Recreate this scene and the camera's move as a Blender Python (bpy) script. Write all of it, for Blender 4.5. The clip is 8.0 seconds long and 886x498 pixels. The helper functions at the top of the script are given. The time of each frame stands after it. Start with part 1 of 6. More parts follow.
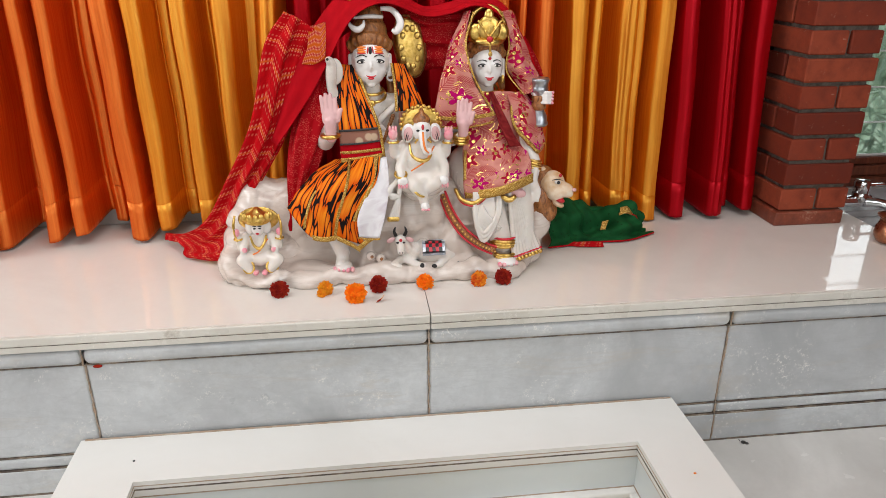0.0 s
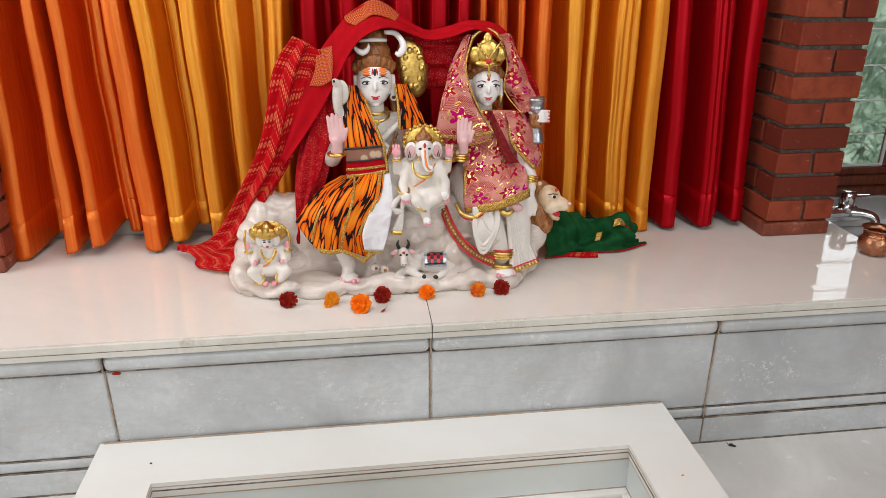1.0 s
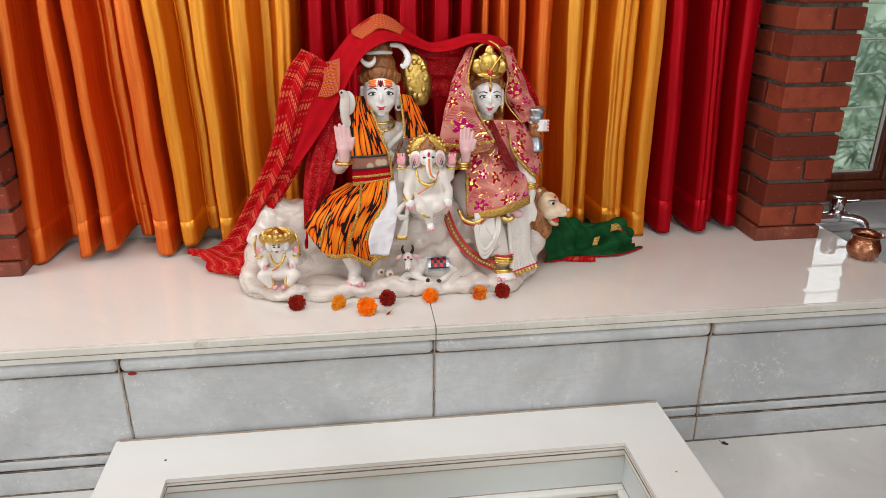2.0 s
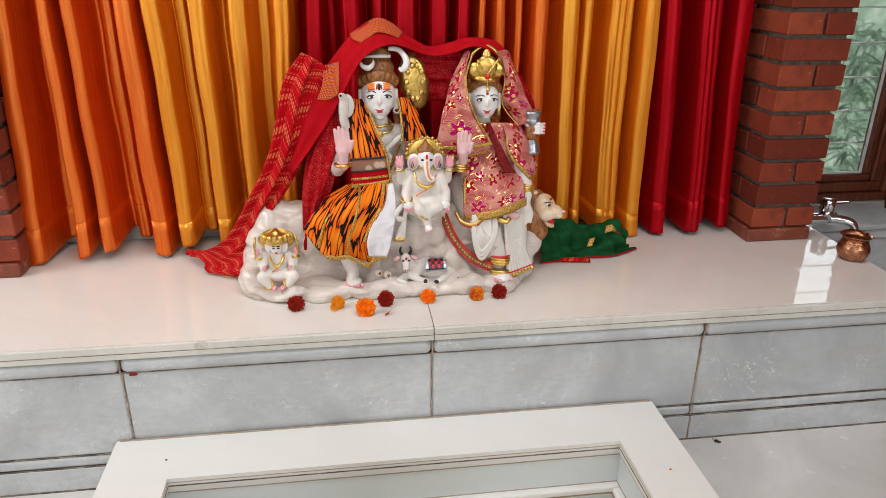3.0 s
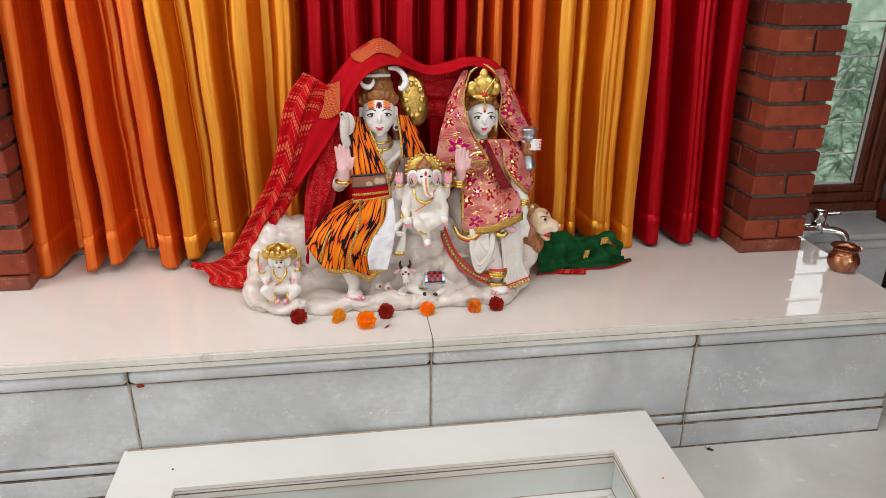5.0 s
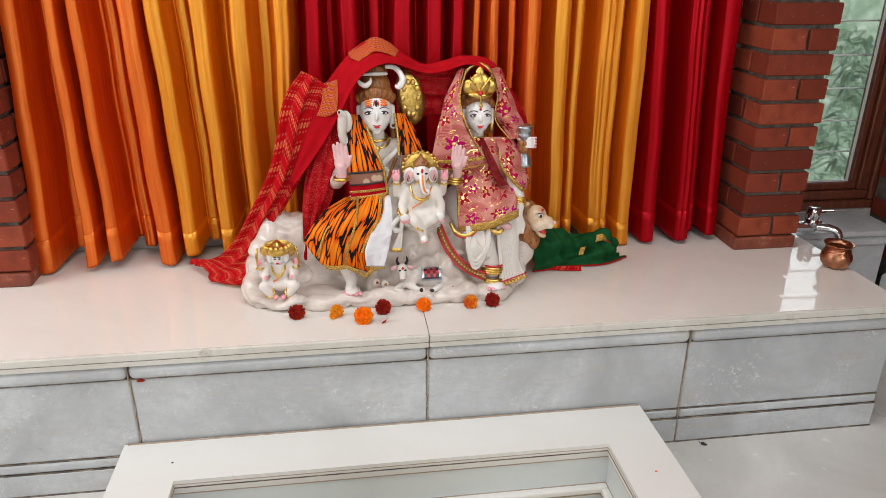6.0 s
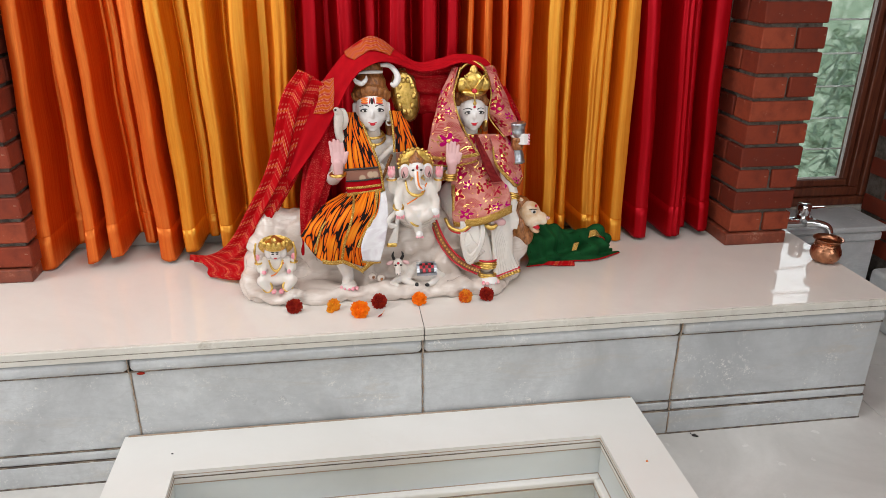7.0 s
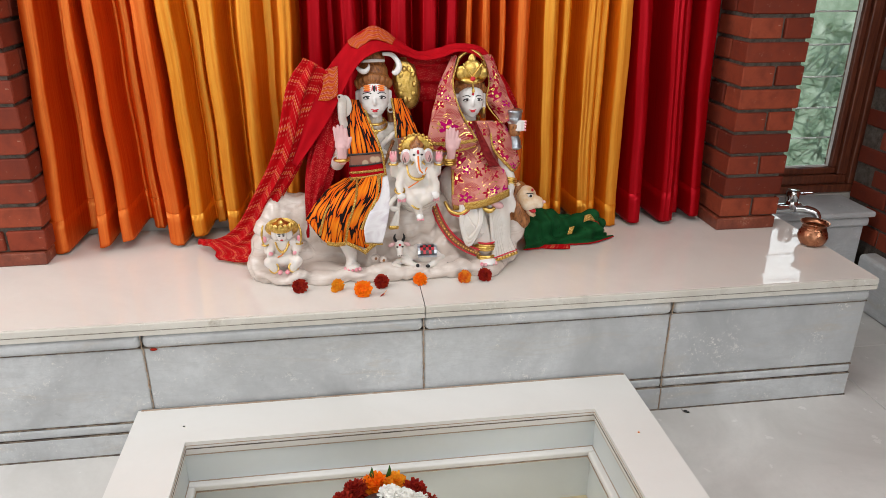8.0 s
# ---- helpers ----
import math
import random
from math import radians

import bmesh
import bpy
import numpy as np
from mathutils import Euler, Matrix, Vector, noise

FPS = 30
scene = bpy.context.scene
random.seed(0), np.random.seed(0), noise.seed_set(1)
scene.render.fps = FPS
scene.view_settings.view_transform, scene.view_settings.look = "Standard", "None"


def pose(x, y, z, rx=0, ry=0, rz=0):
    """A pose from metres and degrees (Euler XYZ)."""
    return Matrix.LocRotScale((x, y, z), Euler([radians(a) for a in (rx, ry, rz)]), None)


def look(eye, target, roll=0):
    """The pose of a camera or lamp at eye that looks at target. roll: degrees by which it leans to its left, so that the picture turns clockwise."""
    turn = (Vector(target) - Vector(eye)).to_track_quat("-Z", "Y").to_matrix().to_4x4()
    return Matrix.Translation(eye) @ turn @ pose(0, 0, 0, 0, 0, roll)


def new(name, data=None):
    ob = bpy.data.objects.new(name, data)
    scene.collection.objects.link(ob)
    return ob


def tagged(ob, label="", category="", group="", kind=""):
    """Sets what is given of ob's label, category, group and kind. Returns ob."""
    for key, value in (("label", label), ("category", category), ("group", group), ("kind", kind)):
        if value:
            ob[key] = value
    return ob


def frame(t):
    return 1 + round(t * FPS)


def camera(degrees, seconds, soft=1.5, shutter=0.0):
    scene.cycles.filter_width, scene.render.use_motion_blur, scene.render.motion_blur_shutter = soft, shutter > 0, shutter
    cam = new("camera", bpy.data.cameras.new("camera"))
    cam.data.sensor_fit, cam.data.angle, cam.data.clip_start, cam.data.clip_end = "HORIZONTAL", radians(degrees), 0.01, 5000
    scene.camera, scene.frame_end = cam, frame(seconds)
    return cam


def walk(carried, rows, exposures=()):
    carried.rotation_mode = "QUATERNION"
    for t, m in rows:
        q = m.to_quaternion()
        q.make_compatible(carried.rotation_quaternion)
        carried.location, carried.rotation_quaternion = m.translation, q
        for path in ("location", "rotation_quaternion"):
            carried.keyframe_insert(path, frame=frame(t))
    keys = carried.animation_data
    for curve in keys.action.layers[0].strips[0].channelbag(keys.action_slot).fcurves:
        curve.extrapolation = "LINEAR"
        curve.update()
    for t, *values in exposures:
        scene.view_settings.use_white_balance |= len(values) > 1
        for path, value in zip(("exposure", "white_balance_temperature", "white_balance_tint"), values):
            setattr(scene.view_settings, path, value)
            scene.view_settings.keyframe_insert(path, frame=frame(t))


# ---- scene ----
cam = camera(63.1, 8.0, soft=0.7)
PATH = [
    (0, (-0.245, -0.389, 1.366), (-0.007, 1.445, 0.604), 0.2),
    (0.5, (-0.251, -0.428, 1.407), (-0.015, 1.406, 0.643), 0.2),
    (1, (-0.257, -0.464, 1.441), (-0.02, 1.368, 0.675), 0.2),
    (1.5, (-0.265, -0.504, 1.47), (-0.032, 1.329, 0.704), 0.2),
    (3, (-0.303, -0.547, 1.503), (-0.037, 1.28, 0.733), 0.6),
    (3.5, (-0.3, -0.558, 1.522), (-0.047, 1.272, 0.756), 0.2),
    (4, (-0.297, -0.572, 1.547), (-0.041, 1.258, 0.781), 0.4),
    (4.5, (-0.302, -0.578, 1.559), (-0.04, 1.251, 0.792), 0.5),
    (6, (-0.295, -0.615, 1.566), (-0.031, 1.212, 0.796), 0.5),
    (6.5, (-0.289, -0.636, 1.565), (-0.029, 1.192, 0.795), 0.4),
    (7, (-0.286, -0.662, 1.565), (-0.021, 1.165, 0.797), 0.4),
    (7.5, (-0.29, -0.693, 1.564), (-0.023, 1.132, 0.79), 0.3),
    (8, (-0.302, -0.768, 1.548), (-0.036, 1.058, 0.777), 0.3),
]
walk(cam, [(t, look(eye, target, roll)) for t, eye, target, roll in PATH])

# ---- world and large lights ----
world = bpy.data.worlds.new("sky")
scene.world = world
world.use_nodes = True
wn = world.node_tree
sky = wn.nodes.new("ShaderNodeTexSky")
sky.sky_type, sky.sun_disc = "NISHITA", False
sky.sun_elevation, sky.sun_rotation = radians(35), radians(95)
wn.links.new(sky.outputs[0], wn.nodes["Background"].inputs[0])
wn.nodes["Background"].inputs[1].default_value = 0.1


def area_lamp(name, m, width, height, watts, colour):
    data = bpy.data.lights.new(name, "AREA")
    data.shape, data.size, data.size_y, data.energy, data.color = "RECTANGLE", width, height, watts, colour
    ob = new(name, data)
    ob.matrix_world = m
    return ob


sun_data = bpy.data.lights.new("sun", "SUN")
sun_data.energy, sun_data.angle, sun_data.color = 1.5, radians(12), (1.0, 0.96, 0.9)
new("sun", sun_data).matrix_world = look((10, -1, 7), (0, 0, 0))
# Overhead area lamp added to brighten upward faces; no skylight is known.
area_lamp("daylight_skylight", pose(-0.1, 0.35, 3.24), 2.2, 1.3, 42, (1.0, 0.985, 0.965))
# Frontal fill lamp added behind the camera.
area_lamp("daylight_rear", look((-0.6, -3.9, 1.8), (-0.2, 1.6, 0.9)), 3.6, 2.2, 60, (1.0, 0.985, 0.96))
# Key light from the left; the opening it stands in is assumed.
area_lamp("daylight_left", look((-3.05, 0.75, 2.1), (0.3, 1.5, 0.5)), 1.9, 1.6, 53, (1.0, 0.99, 0.98))
# Fill lamp added out of view to lift the darker right side.
area_lamp("daylight_right", look((2.60, -1.2, 1.9), (0.6, 1.2, 0.2)), 1.9, 1.5, 50, (0.98, 0.99, 1.0))
scene.view_settings.exposure = 0.0


# ---- node helpers ----
def material(name, colour=(0.8, 0.8, 0.8), rough=0.5, metal=0.0, **extra):
    m = bpy.data.materials.new(name)
    m.use_nodes = True
    b = m.node_tree.nodes["Principled BSDF"]
    b.inputs["Base Color"].default_value = (*colour, 1)
    b.inputs["Roughness"].default_value = rough
    b.inputs["Metallic"].default_value = metal
    if "cloth" in name or "lace" in name or "silk" in name or "cotton" in name or "brocade" in name:
        b.inputs["Specular IOR Level"].default_value = 0.06
    for key, value in extra.items():
        b.inputs[key.replace("_", " ")].default_value = value
    return m


class Graph:
    """Short ways to add and join nodes of one material."""

    def __init__(self, m):
        self.t = m.node_tree
        self.b = self.t.nodes["Principled BSDF"]

    def put(self, socket, value):
        if hasattr(value, "is_output"):
            self.t.links.new(value, socket)
        elif isinstance(value, tuple) and len(value) == 3 and socket.type == "RGBA":
            socket.default_value = (*value, 1)
        else:
            socket.default_value = value

    def node(self, kind, out=0, **ins):
        n = self.t.nodes.new(kind)
        for key, value in ins.items():
            self.put(n.inputs[key.replace("_", " ")], value)
        return n.outputs[out]

    def coord(self, which="Object", scale=(1, 1, 1), rot=(0, 0, 0)):
        c = self.t.nodes.new("ShaderNodeTexCoord").outputs[which]
        return self.node("ShaderNodeMapping", Vector=c, Scale=scale, Rotation=rot)

    def noise(self, v, scale, detail=4.0, rough=0.55, distort=0.0):
        return self.node("ShaderNodeTexNoise", Vector=v, Scale=scale, Detail=detail, Roughness=rough, Distortion=distort)

    def voronoi(self, v, scale, feature="F1", out=0):
        n = self.t.nodes.new("ShaderNodeTexVoronoi")
        n.feature = feature
        self.put(n.inputs["Vector"], v)
        n.inputs["Scale"].default_value = scale
        return n.outputs[out]

    def ramp(self, fac, *stops):
        n = self.t.nodes.new("ShaderNodeValToRGB")
        e = n.color_ramp.elements
        while len(e) < len(stops):
            e.new(0.5)
        for el, (p, c) in zip(e, stops):
            el.position = p
            el.color = (c, c, c, 1) if isinstance(c, (int, float)) else (*c, 1)
        self.put(n.inputs[0], fac)
        return n.outputs[0]

    def mix(self, fac, a, b, how="MIX"):
        n = self.t.nodes.new("ShaderNodeMix")
        n.data_type, n.blend_type = "RGBA", how
        for k, value in ((0, fac), (6, a), (7, b)):
            self.put(n.inputs[k], value)
        return n.outputs[2]

    def math(self, how, a, b=0.0):
        n = self.t.nodes.new("ShaderNodeMath")
        n.operation = how
        self.put(n.inputs[0], a)
        self.put(n.inputs[1], b)
        return n.outputs[0]

    def split(self, v):
        n = self.t.nodes.new("ShaderNodeSeparateXYZ")
        self.put(n.inputs[0], v)
        return n.outputs

    def random(self):
        return self.t.nodes.new("ShaderNodeObjectInfo").outputs["Random"]

    def colour(self, value):
        self.put(self.b.inputs["Base Color"], value)

    def rough(self, value):
        self.put(self.b.inputs["Roughness"], value)

    def bump(self, height, strength=0.3, distance=0.002):
        n = self.t.nodes.new("ShaderNodeBump")
        n.inputs["Strength"].default_value, n.inputs["Distance"].default_value = strength, distance
        self.put(n.inputs["Height"], height)
        self.t.links.new(n.outputs[0], self.b.inputs["Normal"])


# ---- materials ----
def marble(name, base, dark, stain, rough, vein=0.5, stains=0.25, speck=0.0, even=False):
    m = material(name, base, rough)
    g = Graph(m)
    v = g.coord("Object")
    soft = g.noise(v, 2.3, 6, 0.6, 0.6)
    c = g.mix(g.ramp(soft, (0.38, 0.0), (0.68, 1.0)), base, dark)
    streak = g.noise(g.coord("Object", (1.4, 1.0, 5.0), (0, 0.35, 0)), 2.2, 8, 0.6, 1.6)
    c = g.mix(g.math("MULTIPLY", g.ramp(streak, (0.46, 0.0), (0.5, 1.0), (0.54, 0.0)), vein), c, dark)
    spot = g.noise(v, 9.0, 5, 0.7, 0.3)
    c = g.mix(g.math("MULTIPLY", g.ramp(spot, (0.62, 0.0), (0.74, 1.0)), stains), c, stain)
    fine = g.noise(v, 38.0, 6, 0.75)
    c = g.mix(g.math("MULTIPLY", g.ramp(fine, (0.35, 0.0), (0.7, 1.0)), 0.22 + 0.25 * speck), c, dark)
    if speck:
        c = g.mix(g.math("MULTIPLY", g.random(), 0.35), c, dark)
        cluster = g.ramp(g.noise(v, 6.0, 3), (0.52, 0.0), (0.64, 1.0))
        crust = g.math("MULTIPLY", g.ramp(g.noise(v, 75.0, 5, 0.8), (0.56, 0.0), (0.62, 1.0)), cluster)
        c = g.mix(g.math("MULTIPLY", crust, speck), c, (0.80, 0.78, 0.73))
        dirt = g.ramp(g.noise(g.coord("Object", (0.6, 1, 2.5)), 4.0, 6, 0.7, 0.8), (0.55, 0.0), (0.72, 1.0))
        c = g.mix(g.math("MULTIPLY", dirt, 0.8 * speck), c, (0.47, 0.42, 0.35))
    g.colour(c)
    if not even:
        g.rough(g.ramp(g.noise(v, 14.0, 5), (0.3, rough * 0.75), (0.75, min(1.0, rough * 1.5))))
    g.bump(g.noise(v, 60, 4), 0.05 if even else 0.12, 0.001)
    return m


M_TOP = marble("polished white marble", (0.80, 0.755, 0.70), (0.73, 0.68, 0.63), (0.70, 0.62, 0.54), 0.04, 0.08, 0.08, even=True)
M_FACE = marble("grey white marble", (0.665, 0.685, 0.695), (0.38, 0.39, 0.395), (0.74, 0.71, 0.65), 0.36, 0.22, 0.5, 0.75)
M_RIM = marble("white basin marble", (0.78, 0.765, 0.735), (0.735, 0.72, 0.685), (0.62, 0.56, 0.47), 0.24, 0.06, 0.14, even=True)
M_BASIN = marble("pale basin tile", (0.66, 0.70, 0.70), (0.60, 0.64, 0.65), (0.55, 0.50, 0.40), 0.22, 0.0, 0.1, even=True)
M_FLOOR = marble("floor marble", (0.68, 0.665, 0.64), (0.53, 0.515, 0.49), (0.56, 0.51, 0.45), 0.2, 0.1, 0.08)
M_STATUE = marble("carved statue marble", (0.77, 0.72, 0.67), (0.68, 0.62, 0.565), (0.62, 0.50, 0.42), 0.22, 0.25, 0.2)
M_STATUE.node_tree.nodes["Principled BSDF"].inputs["Subsurface Weight"].default_value = 0.12
M_STATUE.node_tree.nodes["Principled BSDF"].inputs["Subsurface Radius"].default_value = (0.02, 0.012, 0.008)
M_STATUE.node_tree.nodes["Principled BSDF"].inputs["Subsurface Scale"].default_value = 0.2
M_ROCK = marble("carved rock marble", (0.76, 0.685, 0.625), (0.56, 0.47, 0.41), (0.46, 0.36, 0.29), 0.12, 0.6, 0.35)
M_SKIN = material("painted pale marble", (0.80, 0.77, 0.75), 0.14)
M_EDGE = marble("dirty slab edge marble", (0.72, 0.69, 0.63), (0.58, 0.55, 0.49), (0.30, 0.24, 0.17), 0.3, 0.1, 0.75, 0.5)
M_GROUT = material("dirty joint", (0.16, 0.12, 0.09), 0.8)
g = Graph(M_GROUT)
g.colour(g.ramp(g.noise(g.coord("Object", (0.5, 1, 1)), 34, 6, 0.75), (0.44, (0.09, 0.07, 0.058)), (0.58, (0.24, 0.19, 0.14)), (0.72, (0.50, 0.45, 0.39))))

M_RUST = material("rusty joint filler", (0.38, 0.26, 0.17), 0.8)
g = Graph(M_RUST)
g.colour(g.ramp(g.noise(g.coord(), 30, 5, 0.7), (0.3, (0.46, 0.40, 0.34)), (0.7, (0.33, 0.21, 0.12))))


def silk(name, base, deep, rough=0.36, sheen=(1.0, 0.5, 0.25)):
    m = material(name, base, rough)
    g = Graph(m)
    v = g.coord("UV", (1, 0.02, 1))
    slub = g.noise(v, 420, 3, 0.6)
    wide = g.noise(g.coord("UV", (1, 0.15, 1)), 14, 3)
    c = g.mix(g.ramp(slub, (0.3, 0.0), (0.75, 1.0)), deep, base)
    c = g.mix(g.math("MULTIPLY", wide, 0.35), c, deep)
    streak = g.noise(g.coord("UV", (1, 0.03, 1)), 110, 4, 0.65)
    c = g.mix(g.math("MULTIPLY", g.ramp(streak, (0.45, 0.0), (0.7, 1.0)), 0.5), c, deep)
    g.colour(c)
    g.rough(g.ramp(streak, (0.35, rough * 0.8), (0.7, rough * 1.3)))
    g.bump(g.math("ADD", slub, streak), 0.35, 0.0008)
    g.b.inputs["Specular IOR Level"].default_value = 0.1
    gloss = g.t.nodes.new("ShaderNodeBsdfAnisotropic")
    g.put(gloss.inputs["Color"], g.mix(g.math("MULTIPLY", g.ramp(streak, (0.40, 0.0), (0.75, 1.0)), 0.55), sheen, base))
    g.put(gloss.inputs["Roughness"], g.ramp(slub, (0.35, rough), (0.7, rough * 1.4)))
    g.t.links.new(g.b.inputs["Normal"].links[0].from_socket, gloss.inputs["Normal"])
    mx = g.t.nodes.new("ShaderNodeMixShader")
    mx.inputs[0].default_value = 0.38
    g.t.links.new(g.b.outputs[0], mx.inputs[1])
    g.t.links.new(gloss.outputs[0], mx.inputs[2])
    g.t.links.new(mx.outputs[0], g.t.nodes["Material Output"].inputs[0])
    return m


M_ORANGE = silk("orange silk", (0.68, 0.070, 0.002), (0.44, 0.026, 0.001), sheen=(1.0, 0.40, 0.08))
M_AMBER = silk("amber silk", (0.70, 0.170, 0.002), (0.52, 0.085, 0.001), sheen=(1.0, 0.64, 0.10))
M_RED = silk("red silk", (0.40, 0.001, 0.005), (0.22, 0.001, 0.002), sheen=(0.62, 0.008, 0.025))

M_BRICK = material("red brick", (0.30, 0.065, 0.035), 0.7)
g = Graph(M_BRICK)
v = g.coord("Object")
c = g.ramp(g.random(), (0.0, (0.135, 0.021, 0.010)), (0.5, (0.225, 0.039, 0.018)), (1.0, (0.30, 0.060, 0.027)))
c = g.mix(g.ramp(g.noise(v, 16, 6, 0.65), (0.42, 0.0), (0.75, 0.7)), c, (0.11, 0.022, 0.014))
c = g.mix(g.ramp(g.noise(v, 45, 4, 0.7), (0.66, 0.0), (0.74, 0.5)), c, (0.42, 0.30, 0.22))
g.colour(c)
g.bump(g.noise(v, 90, 6, 0.7), 0.5, 0.002)
g.b.inputs["Specular IOR Level"].default_value = 0.2
M_MORTAR = material("dark raked mortar", (0.14, 0.115, 0.095), 0.95)
g = Graph(M_MORTAR)
v = g.coord()
g.colour(g.ramp(g.noise(v, 35, 5, 0.7), (0.3, (0.045, 0.033, 0.027)), (0.8, (0.20, 0.165, 0.135))))
g.bump(g.noise(v, 120, 5), 0.8, 0.004)
M_PLINTH = material("red painted plinth", (0.30, 0.075, 0.035), 0.45)
g = Graph(M_PLINTH)
v = g.coord()
g.colour(g.ramp(g.noise(v, 22, 6, 0.7), (0.3, (0.13, 0.028, 0.015)), (0.6, (0.24, 0.055, 0.026)), (0.78, (0.48, 0.30, 0.22))))
g.bump(g.noise(v, 60, 5), 0.4, 0.003)
M_WALL = material("plaster", (0.74, 0.71, 0.66), 0.85)
g = Graph(M_WALL)
v = g.coord()
g.colour(g.ramp(g.noise(v, 3, 5), (0.3, (0.40, 0.37, 0.34)), (0.7, (0.47, 0.44, 0.40))))
g.bump(g.noise(v, 80, 4), 0.2, 0.002)
M_WOOD = material("dark red polished wood", (0.12, 0.032, 0.016), 0.35)
g = Graph(M_WOOD)
grain = g.noise(g.coord("Object", (9, 9, 0.9)), 9, 6, 0.6, 0.5)
g.colour(g.ramp(grain, (0.3, (0.075, 0.018, 0.010)), (0.7, (0.19, 0.055, 0.026))))
g.bump(grain, 0.2, 0.001)
M_GOLD = material("gold paint", (0.80, 0.52, 0.13), 0.28, 1.0)
g = Graph(M_GOLD)
v = g.coord()
g.colour(g.ramp(g.noise(v, 90, 4), (0.3, (0.55, 0.33, 0.06)), (0.7, (0.88, 0.62, 0.20))))
g.bump(g.noise(v, 140, 3), 0.5, 0.002)
M_TRIM = material("gold sequin trim", (0.70, 0.45, 0.10), 0.35, 0.85)
g = Graph(M_TRIM)
v = g.coord()
cell = g.voronoi(v, 320)
g.colour(g.ramp(cell, (0.1, (0.86, 0.62, 0.20)), (0.6, (0.42, 0.22, 0.04))))
g.bump(cell, 0.8, 0.002)
M_SILVER = material("silver foil paint", (0.42, 0.44, 0.48), 0.3, 0.9)
g = Graph(M_SILVER)
g.bump(g.noise(g.coord(), 70, 4), 0.6, 0.002)
M_CHROME = material("chrome", (0.75, 0.76, 0.78), 0.1, 1.0)
M_COPPER = material("worn copper", (0.50, 0.22, 0.12), 0.3, 1.0)
g = Graph(M_COPPER)
v = g.coord()
g.colour(g.ramp(g.noise(v, 30, 6, 0.65), (0.3, (0.26, 0.11, 0.06)), (0.7, (0.62, 0.29, 0.16))))
g.rough(g.ramp(g.noise(v, 45, 4), (0.3, 0.2), (0.7, 0.48)))
g.bump(g.noise(v, 55, 2), 0.25, 0.003)
M_HAIR = material("brown painted hair", (0.22, 0.085, 0.03), 0.35)
g = Graph(M_HAIR)
st = g.noise(g.coord("Object", (1, 1, 0.35)), 130, 4, 0.6, 0.6)
g.colour(g.ramp(st, (0.3, (0.10, 0.030, 0.010)), (0.7, (0.48, 0.19, 0.055))))
g.bump(st, 0.6, 0.003)
M_BLACK = material("black paint", (0.014, 0.012, 0.012), 0.3)
M_LIP = material("red paint", (0.55, 0.015, 0.03), 0.3)
M_PINK = material("pink paint", (0.80, 0.30, 0.34), 0.3)
g = Graph(M_PINK)
g.colour(g.ramp(g.noise(g.coord(), 60, 3), (0.3, (0.82, 0.50, 0.50)), (0.7, (0.80, 0.22, 0.30))))
M_VERMILION = material("orange paint", (0.85, 0.22, 0.02), 0.4)
M_TAN = material("tan painted fur", (0.62, 0.40, 0.22), 0.4)
g = Graph(M_TAN)
g.colour(g.ramp(g.noise(g.coord(), 28, 4), (0.32, (0.80, 0.68, 0.54)), (0.65, (0.66, 0.42, 0.22))))
M_ROSE = material("rose tinted marble", (0.70, 0.42, 0.42), 0.25)

M_TIGER = material("tiger print cloth", (0.8, 0.25, 0.02), 0.55)
g = Graph(M_TIGER)
v = g.coord("UV", (1.0, 0.11, 1), (0, 0, 0.10))
n1 = g.noise(v, 78, 1.2, 0.4, 0.35)
away = g.math("ABSOLUTE", g.math("SUBTRACT", n1, 0.5))
width = g.math("MULTIPLY", g.ramp(g.noise(v, 55, 2), (0.3, 0.0), (0.7, 1.0)), 0.092)
stripe = g.ramp(g.math("SUBTRACT", away, width), (0.0, 1.0), (0.008, 0.0))
orange = g.ramp(n1, (0.28, (0.86, 0.28, 0.02)), (0.46, (0.66, 0.085, 0.003)), (0.54, (0.66, 0.085, 0.003)), (0.72, (0.86, 0.26, 0.015)))
g.colour(g.mix(stripe, orange, (0.012, 0.008, 0.008)))
g.bump(g.noise(g.coord("UV"), 500, 2), 0.2, 0.0005)



def motifs(g, v, scale):
    """Places of scattered motifs: turned local coordinates, distance and angle round each one, and two random numbers."""
    n = g.t.nodes.new("ShaderNodeTexVoronoi")
    g.put(n.inputs["Vector"], v)
    n.inputs["Scale"].default_value, n.inputs["Randomness"].default_value = scale, 0.75
    dice = g.split(n.outputs["Color"])
    away = g.t.nodes.new("ShaderNodeVectorMath")
    away.operation = "SUBTRACT"
    g.put(away.inputs[0], v)
    g.put(away.inputs[1], n.outputs["Position"])
    turn = g.t.nodes.new("ShaderNodeVectorRotate")
    turn.rotation_type = "Z_AXIS"
    g.put(turn.inputs["Vector"], away.outputs[0])
    g.put(turn.inputs["Angle"], g.math("MULTIPLY", dice[0], 6.283))
    x, y, _ = g.split(turn.outputs[0])
    r = g.math("SQRT", g.math("ADD", g.math("MULTIPLY", x, x), g.math("MULTIPLY", y, y)))
    return x, y, r, g.math("ARCTAN2", y, x), dice[1], dice[2]


def below(g, a, b, soft):
    """1 where a is under b, with a soft step."""
    return g.node("ShaderNodeMapRange", Value=g.math("SUBTRACT", a, b), From_Min=-soft, From_Max=soft, To_Min=1.0, To_Max=0.0)


